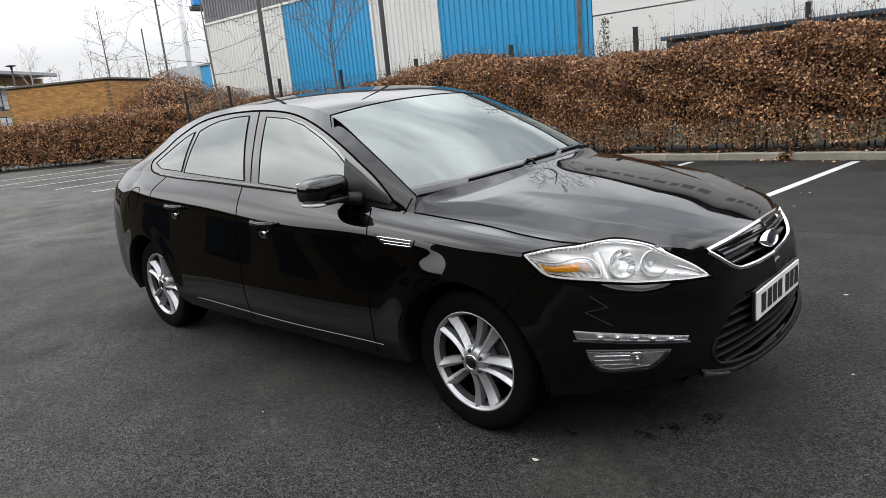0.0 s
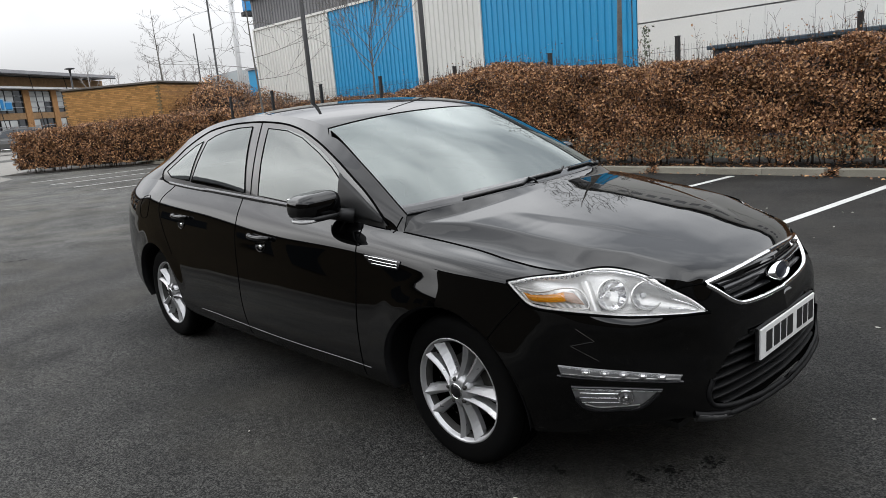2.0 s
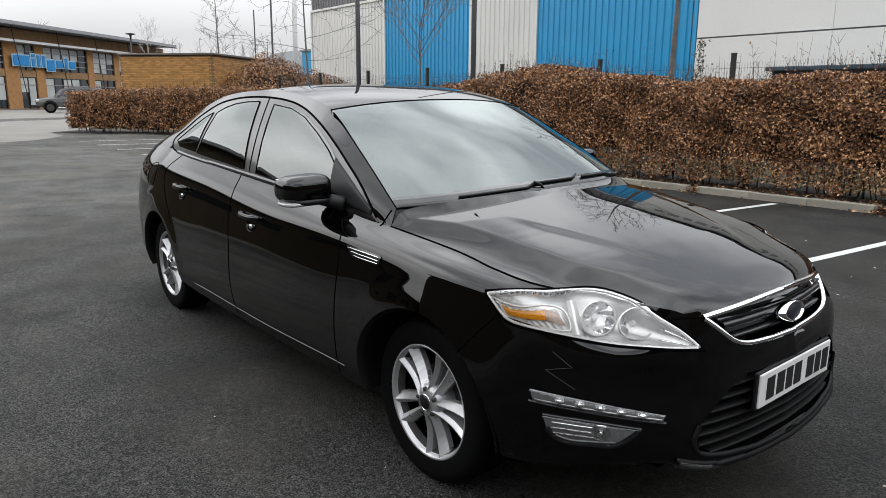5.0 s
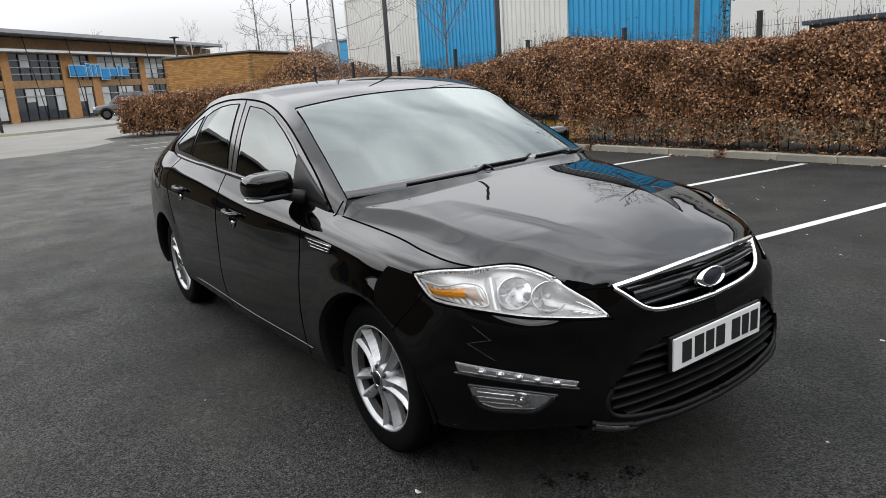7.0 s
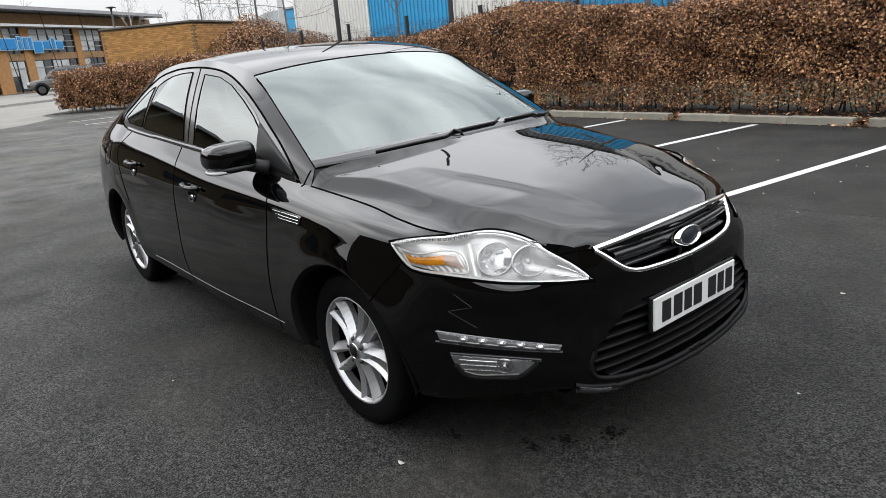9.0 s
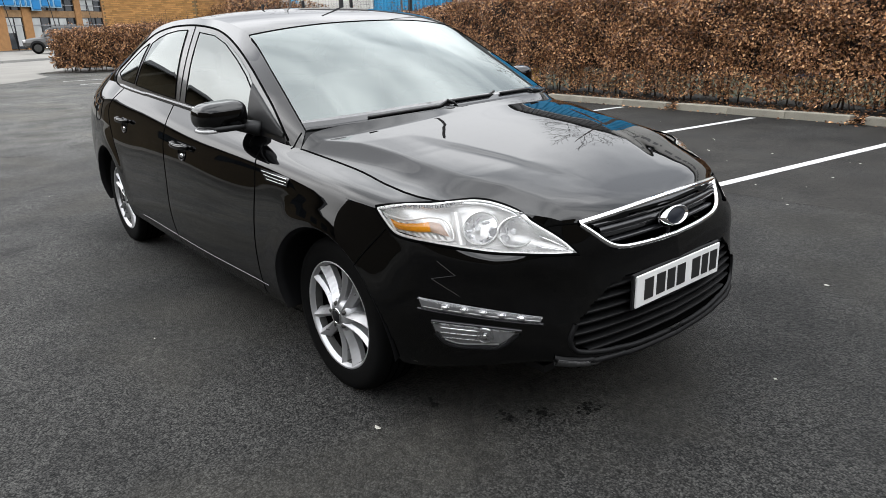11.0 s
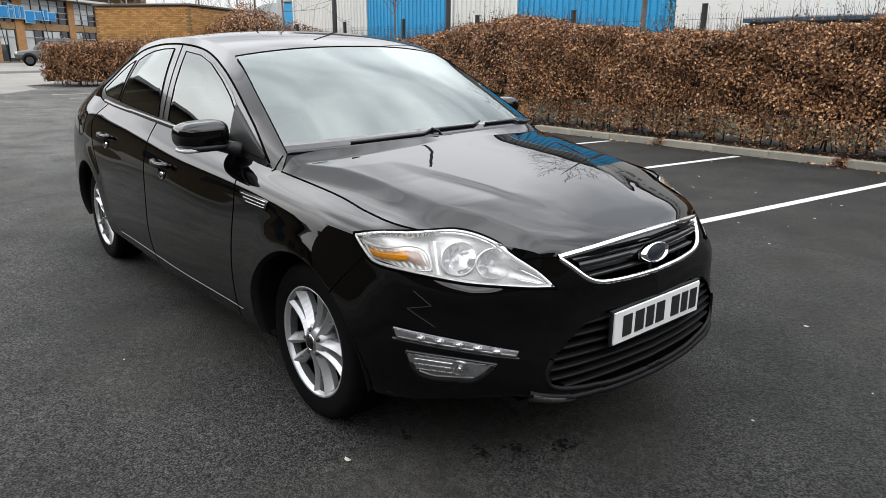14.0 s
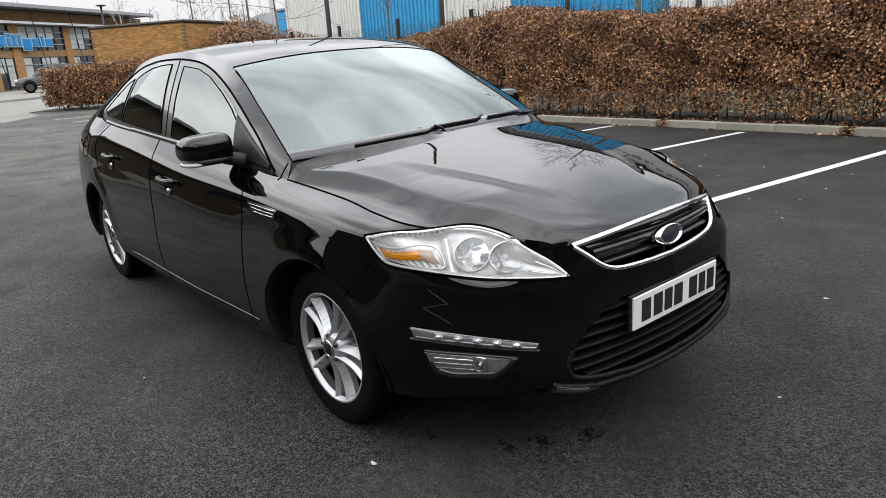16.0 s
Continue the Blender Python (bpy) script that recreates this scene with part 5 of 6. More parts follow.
boxed("rear_view_mirror", (.47, -.11, 1.30), (.49, .11, 1.36), M["trim"], car, bevel=.008)


# the body's far side is raised, weighted by height, to fit the camera's view
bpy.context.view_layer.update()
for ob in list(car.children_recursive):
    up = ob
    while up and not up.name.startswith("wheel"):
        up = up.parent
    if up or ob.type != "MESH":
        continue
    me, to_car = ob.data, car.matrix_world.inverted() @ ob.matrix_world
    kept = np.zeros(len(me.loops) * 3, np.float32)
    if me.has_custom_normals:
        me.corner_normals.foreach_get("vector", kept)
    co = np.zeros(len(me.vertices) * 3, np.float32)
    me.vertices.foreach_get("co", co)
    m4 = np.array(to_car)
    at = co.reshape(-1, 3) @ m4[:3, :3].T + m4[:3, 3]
    at[:, 2] += VIEW_RISE * (at[:, 1] + .84) * np.interp(at[:, 2], [.45, .85, 1.05, 1.36], [.3, 1, 1, .35])
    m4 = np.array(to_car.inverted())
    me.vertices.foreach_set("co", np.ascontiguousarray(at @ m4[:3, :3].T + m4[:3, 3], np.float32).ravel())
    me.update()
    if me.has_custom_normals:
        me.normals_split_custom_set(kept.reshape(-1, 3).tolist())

# ---------------------------------------------------------------- ground
def flat(name, pts, z, mat, label, category, kind="structure"):
    ob = mesh_ob(name, [(x, y, z) for x, y in pts], [tuple(range(len(pts)))], mat)
    return tagged(ob, label, category, kind=kind)


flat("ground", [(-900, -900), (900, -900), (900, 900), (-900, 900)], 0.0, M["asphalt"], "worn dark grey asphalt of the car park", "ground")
flat("pavement", [(-21.8, -60), (-21.9, 0), (-23.2, 1.9), (-25.6, 3.3), (-28.6, 3.4), (-34, 7.5), (-60, 30), (-75, 20), (-95, 0), (-75, -60)], 0.005, M["paving"], "pale concrete paving beyond the car park", "pavement")
flat("road", [(-44, -60), (-43, 3.2), (-52, 14), (-55, 13), (-47.5, 2), (-48, -60)], 0.010, M["asphalt"], "narrow dark strip of road across pale paving", "road")
flat("verge", [(-50.6, -60), (-50.3, -.6), (-45.2, 3.1), (-42.8, .8), (-45.5, -.8), (-46, -60)], 0.012, M["grass"], "thin strip of mown grass beside the road", "verge")
flat("ground_bed", [(-13.5, 7.93), (12, 7.93), (12, 9.5), (-13.5, 9.5)], 0.06, M["soil"], "bare dark soil under the hedge", "planting bed")
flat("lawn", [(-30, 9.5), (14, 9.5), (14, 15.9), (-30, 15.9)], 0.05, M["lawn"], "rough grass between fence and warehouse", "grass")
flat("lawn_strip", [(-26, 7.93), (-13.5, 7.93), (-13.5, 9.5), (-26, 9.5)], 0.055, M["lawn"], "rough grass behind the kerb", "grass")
flat("bay_surface", [(-24, 3.34), (-6, 3.30), (1.2, 3.26), (1.9, 3.36), (12, 3.4), (12, 7.79), (-24, 7.79)], 0.002, M["old_asphalt"], "older smooth brownish asphalt of the parking bays", "parking bays")
for k in range(11):
    x = 1.02 - 2.25 * k
    line = mesh_ob("bay_line", [(x - .50, 3.0, .004), (x - .40, 3.0, .004), (x + .05, 7.62, .004), (x - .05, 7.62, .004)], [(0, 1, 2, 3)], M["line"])
    tagged(line, "white painted parking bay line on asphalt", "road marking", "parking bay lines", "structure")

flat("hedge_bed", [(-28.7, 3.55), (-16.2, 13.2), (-17.4, 14.8), (-30.0, 5.1)], 0.02, M["soil"], "bare dark soil under the low hedge", "planting bed")
# kerb stones in runs, with leaf-filled gaps between the runs
kerb = tagged(new("kerb"), "buff concrete kerb along the parking bays", "kerb", kind="structure")
bm = bmesh.new()
box(bm, (-.427, 0, -.08), (.427, .15, .10), .007)
me_kerb = bpy.data.meshes.new("kerb_stone")
bm.to_mesh(me_kerb)
bm.free()
me_kerb.materials.append(M["kerb"])
for run_k in range(-9, 4):
    x0 = -2.70 + 2.75 * run_k
    for j in range(3):
        if -26 < x0 + j < 10:
            st = new("kerb_stone", me_kerb)
            st.parent = kerb
            st.location = (x0 + .60 + .858 * j - .05, 7.78 + .004 * math.sin(5 * j + run_k), .003 * math.cos(3 * j + run_k))


# ---------------------------------------------------------------- hedges
def leaves(rng, pts, nrm, size, mat, name, parent, spread=.9):
    """Folded leaves at pts, facing roughly along nrm, as one mesh."""
    n = len(pts)
    d = rng.normal(size=(n, 3))
    f = nrm + spread * rng.normal(size=(n, 3))
    f /= np.linalg.norm(f, axis=1)[:, None]
    d -= (d * f).sum(1)[:, None] * f
    d /= np.linalg.norm(d, axis=1)[:, None]
    w = np.cross(f, d)
    ln = (size * rng.uniform(.6, 1.25, n))[:, None]
    wd = ln * rng.uniform(.26, .40, n)[:, None]
    fold = ln * rng.uniform(.05, .22, n)[:, None]
    v = np.stack([pts - d * ln * .5, pts + w * wd + f * fold, pts + d * ln * .5 + f * fold * .4, pts - w * wd + f * fold], 1).reshape(-1, 3)
    i = np.arange(n) * 4
    tri = np.stack([np.stack([i, i + 1, i + 2], 1), np.stack([i, i + 2, i + 3], 1)], 1).reshape(-1, 3)
    me = bpy.data.meshes.new(name)
    me.from_pydata(v.tolist(), [], tri.tolist())
    me.materials.append(mat)
    ob = new(name, me)
    ob.parent = parent
    ob["kind"] = "stuff"
    return ob


def sticks(rng, starts, ends, r0, r1, mat, name, parent):
    """Many thin tapered three-sided sticks as one mesh."""
    a, b = np.asarray(starts, float), np.asarray(ends, float)
    d = b - a
    d /= np.maximum(np.linalg.norm(d, axis=1), 1e-6)[:, None]
    s1 = np.cross(d, np.where(np.abs(d[:, 2:3]) < .9, (0, 0, 1.0), (1.0, 0, 0)))
    s1 /= np.linalg.norm(s1, axis=1)[:, None]
    s2 = np.cross(d, s1)
    vs = []
    for k in range(3):
        t = 2 * math.pi * k / 3
        o = math.cos(t) * s1 + math.sin(t) * s2
        vs += [a + o * np.reshape(r0, (-1, 1)), b + o * np.reshape(r1, (-1, 1))]
    v = np.stack(vs, 1).reshape(-1, 3)
    i = np.arange(len(a))[:, None] * 6
    f = np.concatenate([i + np.array([0, 2, 3, 1]), i + np.array([2, 4, 5, 3]), i + np.array([4, 0, 1, 5])])
    me = bpy.data.meshes.new(name)
    me.from_pydata(v.tolist(), [], f.tolist())
    me.materials.append(mat)
    ob = new(name, me)
    ob.parent = parent
    ob["kind"] = "stuff"
    return ob


def hedge(label, start, along, length, depth, top, count, size, seed, gap=None, thin=0.35, core=True, tall=None, core_z=.55):
    """A clipped hedge from start along a unit direction; its front is on the right-hand side of that direction."""
    rng = np.random.default_rng(seed)
    root = tagged(new("hedge"), label, "hedge")
    ax = np.array((*along, 0.0))
    back = np.array((-along[1], along[0], 0.0))
    u = rng.uniform(0, length, count)
    h = np.interp(u, np.linspace(0, length, len(top)), top) + .07 * np.sin(u * 3.1 + seed) * np.sin(u * 7.3)
    kind = rng.uniform(size=count)
    z = np.where(kind < .62, h * rng.beta(1.5, 1.05, count), np.where(kind < .84, h - np.abs(rng.normal(0, .09, count)), h * rng.uniform(.08, 1, count)))
    face = .10 * np.sin(u * 2.3 + seed) + .07 * np.sin(u * 5.9) * np.cos(z * 4.1) + .05 * np.sin(z * 9 + u * 3)
    round_off = .28 * np.clip((z - h + .30) / .30, 0, 1) ** 2
    d = np.where(kind < .62, face + round_off + np.abs(rng.normal(0, .10, count)), np.where(kind < .84, rng.uniform(0, depth, count), rng.uniform(.1, depth, count)))
    p = np.array((*start, 0.0)) + u[:, None] * ax + d[:, None] * back
    p[:, 2] = z
    nrm = np.where((kind < .62)[:, None], -back * .8 + np.array((0, 0, .35)), np.array((0, 0, .8)) - back * .3)
    clump = np.sin(u * 6.1 + z * 4.7 + seed) * np.sin(u * 2.7 - z * 6.3) + .6 * np.sin(u * 13.7 + z * 3.1) * np.sin(z * 11.3 - u * 5.2)
    ok = rng.uniform(size=count) < .78 + .42 * clump
    ok &= z > .12 + .10 * np.abs(np.sin(u * 4.3))
    ok &= ~((z < .62) & (rng.uniform(size=count) < thin))
    if gap:
        ok &= ~((u > gap[0]) & (u < gap[1]) & (z < gap[2]))
    leaves(rng, p[ok], nrm[ok], size, M["leaf"], "leaves", root)
    # stems, inner branches and the shoots that stand above the clipped top
    m = int(length * 9)
    su = rng.uniform(0, length, m)
    a = np.array((*start, 0.0)) + su[:, None] * ax + rng.uniform(.25, depth - .25, m)[:, None] * back
    b = a + np.stack([rng.normal(0, .12, m), rng.normal(0, .12, m), np.interp(su, np.linspace(0, length, len(top)), top) * rng.uniform(.6, .95, m)], 1)
    sticks(rng, a, b, rng.uniform(.010, .022, m), np.full(m, .004), M["twig"], "stem", root)
    m = int(length * 130)
    su = rng.uniform(0, length, m)
    hh = np.interp(su, np.linspace(0, length, len(top)), top)
    a = np.array((*start, 0.0)) + su[:, None] * ax + rng.uniform(.08, depth - .1, m)[:, None] * back
    a[:, 2] = hh * rng.uniform(.08, .95, m)
    b = a + rng.normal(0, .16, (m, 3)) + np.array((0, 0, .12))
    sticks(rng, a, b, np.full(m, .005), np.full(m, .002), M["twig"], "branch", root)
    m = int(length * 75)
    su = rng.uniform(0, length, m)
    hh = np.interp(su, np.linspace(0, length, len(top)), top)
    a = np.array((*start, 0.0)) + su[:, None] * ax + rng.uniform(.1, depth, m)[:, None] * back
    a[:, 2] = hh - .08
    b = a + np.stack([rng.normal(0, .05, m), rng.normal(0, .05, m), .08 + np.abs(rng.normal(0, .19, m))], 1)
    sticks(rng, a, b, np.full(m, .004), np.full(m, .0015), M["twig"], "shoot", root)
    k = rng.integers(0, m, m)
    t = rng.uniform(.35, 1, m)[:, None]
    leaves(rng, a[k] * (1 - t) + b[k] * t + rng.normal(0, .02, (m, 3)), np.tile((0, -.6, .5), (m, 1)), size * .8, M["leaf"], "shoot_leaf", root)
    if tall:
        # unclipped shoots with side twigs and a few leaves left
        m = 46
        su = rng.uniform(*tall, m)
        a = np.array((*start, 0.0)) + su[:, None] * ax + rng.uniform(.1, depth - .2, m)[:, None] * back
        a[:, 2] = np.interp(su, np.linspace(0, length, len(top)), top) - .15
        b = a + np.stack([rng.normal(0, .10, m), rng.normal(0, .06, m), rng.uniform(.3, .85, m)], 1)
        k = rng.integers(0, m, 150)
        t = rng.uniform(.3, .95, 150)[:, None]
        a2 = a[k] * (1 - t) + b[k] * t
        b2 = a2 + np.stack([rng.normal(0, .09, 150), rng.normal(0, .05, 150), rng.uniform(.02, .16, 150)], 1)
        sticks(rng, np.r_[a, a2], np.r_[b, b2], np.r_[np.full(m, .005), np.full(150, .003)], np.full(m + 150, .0015), M["twig"], "tall_shoot", root)
        leaves(rng, b2[:80], np.tile((0, -.6, .5), (80, 1)), .045, M["leaf"], "last_leaf", root)
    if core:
        # a solid dark sheet stands in for the hedge's dense, unlit heart
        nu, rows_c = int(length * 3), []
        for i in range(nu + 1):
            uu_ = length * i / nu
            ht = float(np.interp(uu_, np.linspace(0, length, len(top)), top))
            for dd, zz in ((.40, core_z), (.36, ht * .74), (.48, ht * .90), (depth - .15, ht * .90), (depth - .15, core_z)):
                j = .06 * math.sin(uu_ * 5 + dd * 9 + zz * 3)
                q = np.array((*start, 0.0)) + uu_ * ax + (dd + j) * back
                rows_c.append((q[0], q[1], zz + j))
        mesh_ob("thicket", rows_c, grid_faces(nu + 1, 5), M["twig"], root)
    return root


hedge("tall clipped beech hedge with dry copper leaves behind the kerb", (-6.5, 8.12), (1, 0), 12.5, 1.15,
      [2.10, 1.96, 1.85, 1.76, 1.76, 1.82, 1.85, 1.86, 1.84, 1.86, 1.9, 1.9, 1.9], 190000, .048, 3, thin=.08, tall=(3.2, 12.0), core=True)
hedge("tapering beech hedge end with dry copper leaves", (-12.6, 8.45), (1, 0), 6.3, 1.0, [1.42, 1.55, 1.72, 1.92, 2.08, 2.12], 60000, .049, 5, thin=.1, gap=(4.6, 6.4, .62), core=True)
hedge("low clipped beech hedge with dry copper leaves at the paving", (-28.5, 3.95), (.79, .613), 15.5, 1.3,
      [1.60, 1.69, 1.76, 1.80, 1.82, 1.84, 1.86, 1.86], 72000, .078, 7, thin=.0, core_z=.2)


def bush(label, at, radii, count, size, seed):
    rng = np.random.default_rng(seed)
    root = tagged(new("bush"), label, "bush")
    v = rng.normal(size=(count, 3))
    v /= np.linalg.norm(v, axis=1)[:, None]
    r = rng.uniform(.55, 1.0, count) ** .5 * (1 + .18 * np.sin(5 * v[:, 0] + 3 * v[:, 2]) * np.cos(4 * v[:, 1]))
    p = np.array(at) + v * r[:, None] * np.array(radii)
    ok = p[:, 2] > .1
    leaves(rng, p[ok], v[ok], size, M["leaf"], "leaves", root)
    m = count // 12
    b = p[:m]
    a = np.array((at[0], at[1], .1)) + (b - np.array((at[0], at[1], 0))) * rng.uniform(.0, .35, (m, 1)) * np.array((1, 1, .8))
    sticks(rng, a, b, np.full(m, .015), np.full(m, .004), M["twig"], "branch", root)


# fallen leaves in the gaps of the kerb and along its foot
rng = np.random.default_rng(61)
lp = []
for run_k in range(-8, 4):
    gx = -2.70 + 2.75 * run_k + .05
    lp += [(gx + rng.normal(0, .07), rng.uniform(7.68, 7.98), rng.uniform(.01, .09)) for _ in range(90)]
lp += [(rng.uniform(-12, 6), 7.76 - abs(rng.normal(0, .10)), rng.uniform(.005, .02)) for _ in range(260)]
lp += [(rng.uniform(-12, 6), rng.uniform(7.95, 8.6), rng.uniform(.06, .10)) for _ in range(3000)]
litter_root = tagged(new("leaf_litter"), "fallen copper leaves along the kerb", "fallen leaves", kind="stuff")
leaves(rng, np.array(lp), np.tile((0, 0, 1.0), (len(lp), 1)), .05, M["leaf"], "fallen_leaf", litter_root, spread=.4)


bush("rounded shrub with dry copper leaves beside the brick store", (-26.6, 12.2, 1.55), (1.5, 2.0, 1.75), 18000, .085, 11)
bush("rounded shrub with dry copper leaves behind the low hedge", (-25.3, 13.9, 1.25), (1.3, 1.5, 1.35), 10000, .085, 12)


# ---------------------------------------------------------------- trees, posts and fence
def bare_tree(label, base, height, seed, radius=.08, lean=(0, 0), fork=.35, limbs=9, reach=1.4, rise=.7, mat="bark", limb=1.0):
    rng = np.random.default_rng(seed)
    root = tagged(new("tree"), label, "tree")
    b = np.array((*base, 0.0))
    trunk = [b + np.array((lean[0] * t * height + .05 * math.sin(5 * t + seed), lean[1] * t * height + .05 * math.cos(4 * t), t * height)) for t in np.linspace(0, 1, 10)]
    tube("trunk", trunk, radius, M[mat], root, sides=10, ends=radius * .12)
    a_, b_, r_, q_ = [], [], [], []

    def shoot(p, d, length, r, level):
        n = 4
        for k in range(n):
            e = p + d * length / n + rng.normal(0, .05 * length / n, 3)
            a_.append(p), b_.append(e), r_.append(r), q_.append(r * .82)
            if level < 3 and k >= 1:
                for _ in range(2 if level < 2 else 1):
                    side_d = d + rng.normal(0, .55, 3) + np.array((0, 0, .15))
                    shoot(e, side_d / np.linalg.norm(side_d), length * rng.uniform(.4, .6), r * .55, level + 1)
            p, r = e, r * .82
            d = d + rng.normal(0, .12, 3) + np.array((0, 0, .06 * rise))
            d /= np.linalg.norm(d)

    for k in range(limbs):
        t = fork + (0.96 - fork) * k / limbs
        p = np.array([np.interp(t, np.linspace(0, 1, 10), [q[c] for q in trunk]) for c in range(3)])
        ang = 2.4 * k + seed
        d = np.array((math.cos(ang), math.sin(ang), rise))
        shoot(p, d / np.linalg.norm(d), reach * (1.1 - .75 * (t - fork) / (1 - fork)), radius * .38 * limb * (1.15 - t), 1)
    ob = sticks(rng, np.array(a_), np.array(b_), np.maximum(np.array(r_), .005), np.maximum(np.array(q_), .004), M[mat], "crown", root)
    return root


bare_tree("leafless young tree with wide spreading branches", (-16.62, 8.6), 7.2, 21, radius=.042, lean=(-.01, 0), fork=.36, limbs=13, reach=1.9, rise=.16)
bare_tree("leafless young tree forking above the fence", (-10.55, 8.4), 3.4, 22, radius=.048, fork=.66, limbs=13, reach=2.0, rise=1.15, limb=1.7)
bare_tree("leafless tree with a stout trunk behind the hedge", (-3.95, 9.0), 6.0, 23, radius=.075, fork=.53, limbs=20, reach=1.2, rise=.45)
bare_tree("leafless tree far behind the brick store", (-40, 15.25), 8.3, 24, radius=.09, fork=.58, limbs=14, reach=1.15, rise=.42)
bare_tree("leafless tree far behind the brick store", (-46, 21.5), 6.0, 25, radius=.08, fork=.5, limbs=10, reach=1.0, rise=.5)
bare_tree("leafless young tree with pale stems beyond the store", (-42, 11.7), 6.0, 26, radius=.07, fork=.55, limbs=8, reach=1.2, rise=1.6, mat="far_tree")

rng = np.random.default_rng(71)
ivy = tagged(new("ivy"), "dark green ivy sprays beside a bare tree trunk", "climber")
k = np.arange(150)
stem = np.stack([-3.50 + .05 * np.sin(k * .09), np.full(150, 9.15), 1.55 + .0062 * k], 1)
sticks(rng, stem[:-1], stem[1:], np.full(149, .004), np.full(149, .004), M["twig"], "stem", ivy)
leaves(rng, stem + rng.normal(0, 1, (150, 3)) * np.array((.055, .03, .03)), np.tile((0, -1.0, .3), (150, 1)), .055, M["leaf_green"], "ivy_leaf", ivy)


def column(label, x, y, h, r, arm=None):
    root = tagged(new("lamp_column"), label, "lamp column")
    tube("shaft", [(x, y, 0), (x, y, 1.2), (x, y, h)], r, M["dark_metal"], root, sides=12, ends=r * .8)
    lathe("base_collar", [(r * 1.5, 0), (r * 1.5, .9), (r, 1.0)], M["dark_metal"], root, axis="z", steps=16).location = (x, y, 0)
    if arm:
        tube("arm", [(x, y, h), (x, y + arm, h + .05)], r * .5, M["dark_metal"], root)
        boxed("lantern", (x - .13, y + arm - .05, h - .03), (x + .13, y + arm + .45, h + .09), M["dark_metal"], root, bevel=.03)
    return root


column("slim black steel lamp column by the fence", -14.33, 9.0, 9.0, .075)
column("slim black steel lamp column by the fence", -9.32, 9.0, 9.0, .070)
column("slim black steel lamp column beyond the hedge", -40, 18.9, 9.33, .075, arm=-1.7)
column("slim dark lamp column far beyond the hedge", -40, 17.7, 6.9, .05)
twin = tagged(new("lamp_column"), "dark post with a flat round lantern", "lamp column")
tube("shaft", [(-40, 10.05, 0), (-40, 10.1, 4.95)], .05, M["dark_metal"], twin)
lathe("lantern", [(0, .08), (.13, .07), (.27, .03), (.27, 0), (.07, -.04), (.05, -.2)], M["dark_metal"], twin, axis="z", steps=24).location = (-40, 10.1, 4.95)
mast = tagged(new("mast"), "tall pale mast with a blue sign box", "mast")
tube("shaft", [(-48, 24.7, 0), (-48, 24.9, 15)], .20, M["pale_mast"], mast)
boxed("sign_box", (-48.3, 25.9, 9.6), (-47.8, 27.4, 11.2), M["sign_blue"], mast, bevel=.05)
boxed("sign_underside", (-48.3, 25.7, 9.2), (-47.8, 27.5, 9.55), M["dark_metal"], mast, bevel=.05)

fence = tagged(new("fence"), "dark green-grey welded mesh fence on square posts", "fence")
posts = [-20.2, -17.3, -14.45, -11.6, -8.75, -5.9, -3.03, -.1, 2.75, 5.6]
for k, x in enumerate(posts):
    boxed("post", (x - .035, 9.37, 0), (x + .035, 9.45, 2.24), M["dark_metal"], fence, bevel=.006)
    boxed("post_cap", (x - .040, 9.365, 2.24), (x + .040, 9.455, 2.255), M["dark_metal"], fence)
for x0, x1 in zip(posts, posts[1:]):
    rng = np.random.default_rng(1)
    a = [(x, 9.41, .15) for x in np.arange(x0 + .06, x1 - .04, .05)] + [(x0, 9.412, z) for z in np.arange(.2, 2.1, .2)]
    b = [(x, 9.41, 2.10) for x in np.arange(x0 + .06, x1 - .04, .05)] + [(x1, 9.412, z) for z in np.arange(.2, 2.1, .2)]
    w_ = np.r_[np.full(len(a) - 10, .0022), np.full(10, .0035)]
    sticks(rng, a, b, w_, w_, M["dark_metal"], "mesh_panel", fence)
bin_ = tagged(new("grit_bin"), "low yellow grit bin behind the hedge gap", "bin")
boxed("bin_body", (-8.0, 8.95, .05), (-6.9, 9.3, .46), M["yellow"], bin_, bevel=.03)
boxed("bin_lid", (-8.04, 8.92, .46), (-6.86, 9.33, .56), M["kerb"], bin_, bevel=.03)


# ---------------------------------------------------------------- warehouse
def ribbed(name, x0, x1, y, z0, z1, mat, parent, pitch=.25, depth=.035, label=""):
    """Trapezoid steel cladding that faces -y."""
    xs, ys = [], []
    x = x0
    while x < x1 - .01:
        for dx, dy in ((0, 0), (.125, 0), (.15, -depth), (.225, -depth), (.25, 0)):
            if x + dx <= x1:
                xs.append(x + dx), ys.append(y + dy)
        x += pitch
    v = [(a, b, z0) for a, b in zip(xs, ys)] + [(a, b, z1) for a, b in zip(xs, ys)]
    n = len(xs)
    return mesh_ob(name, v, [(i, i + 1, n + i + 1, n + i) for i in range(n - 1) if xs[i + 1] - xs[i] > 1e-6], mat, parent, label)


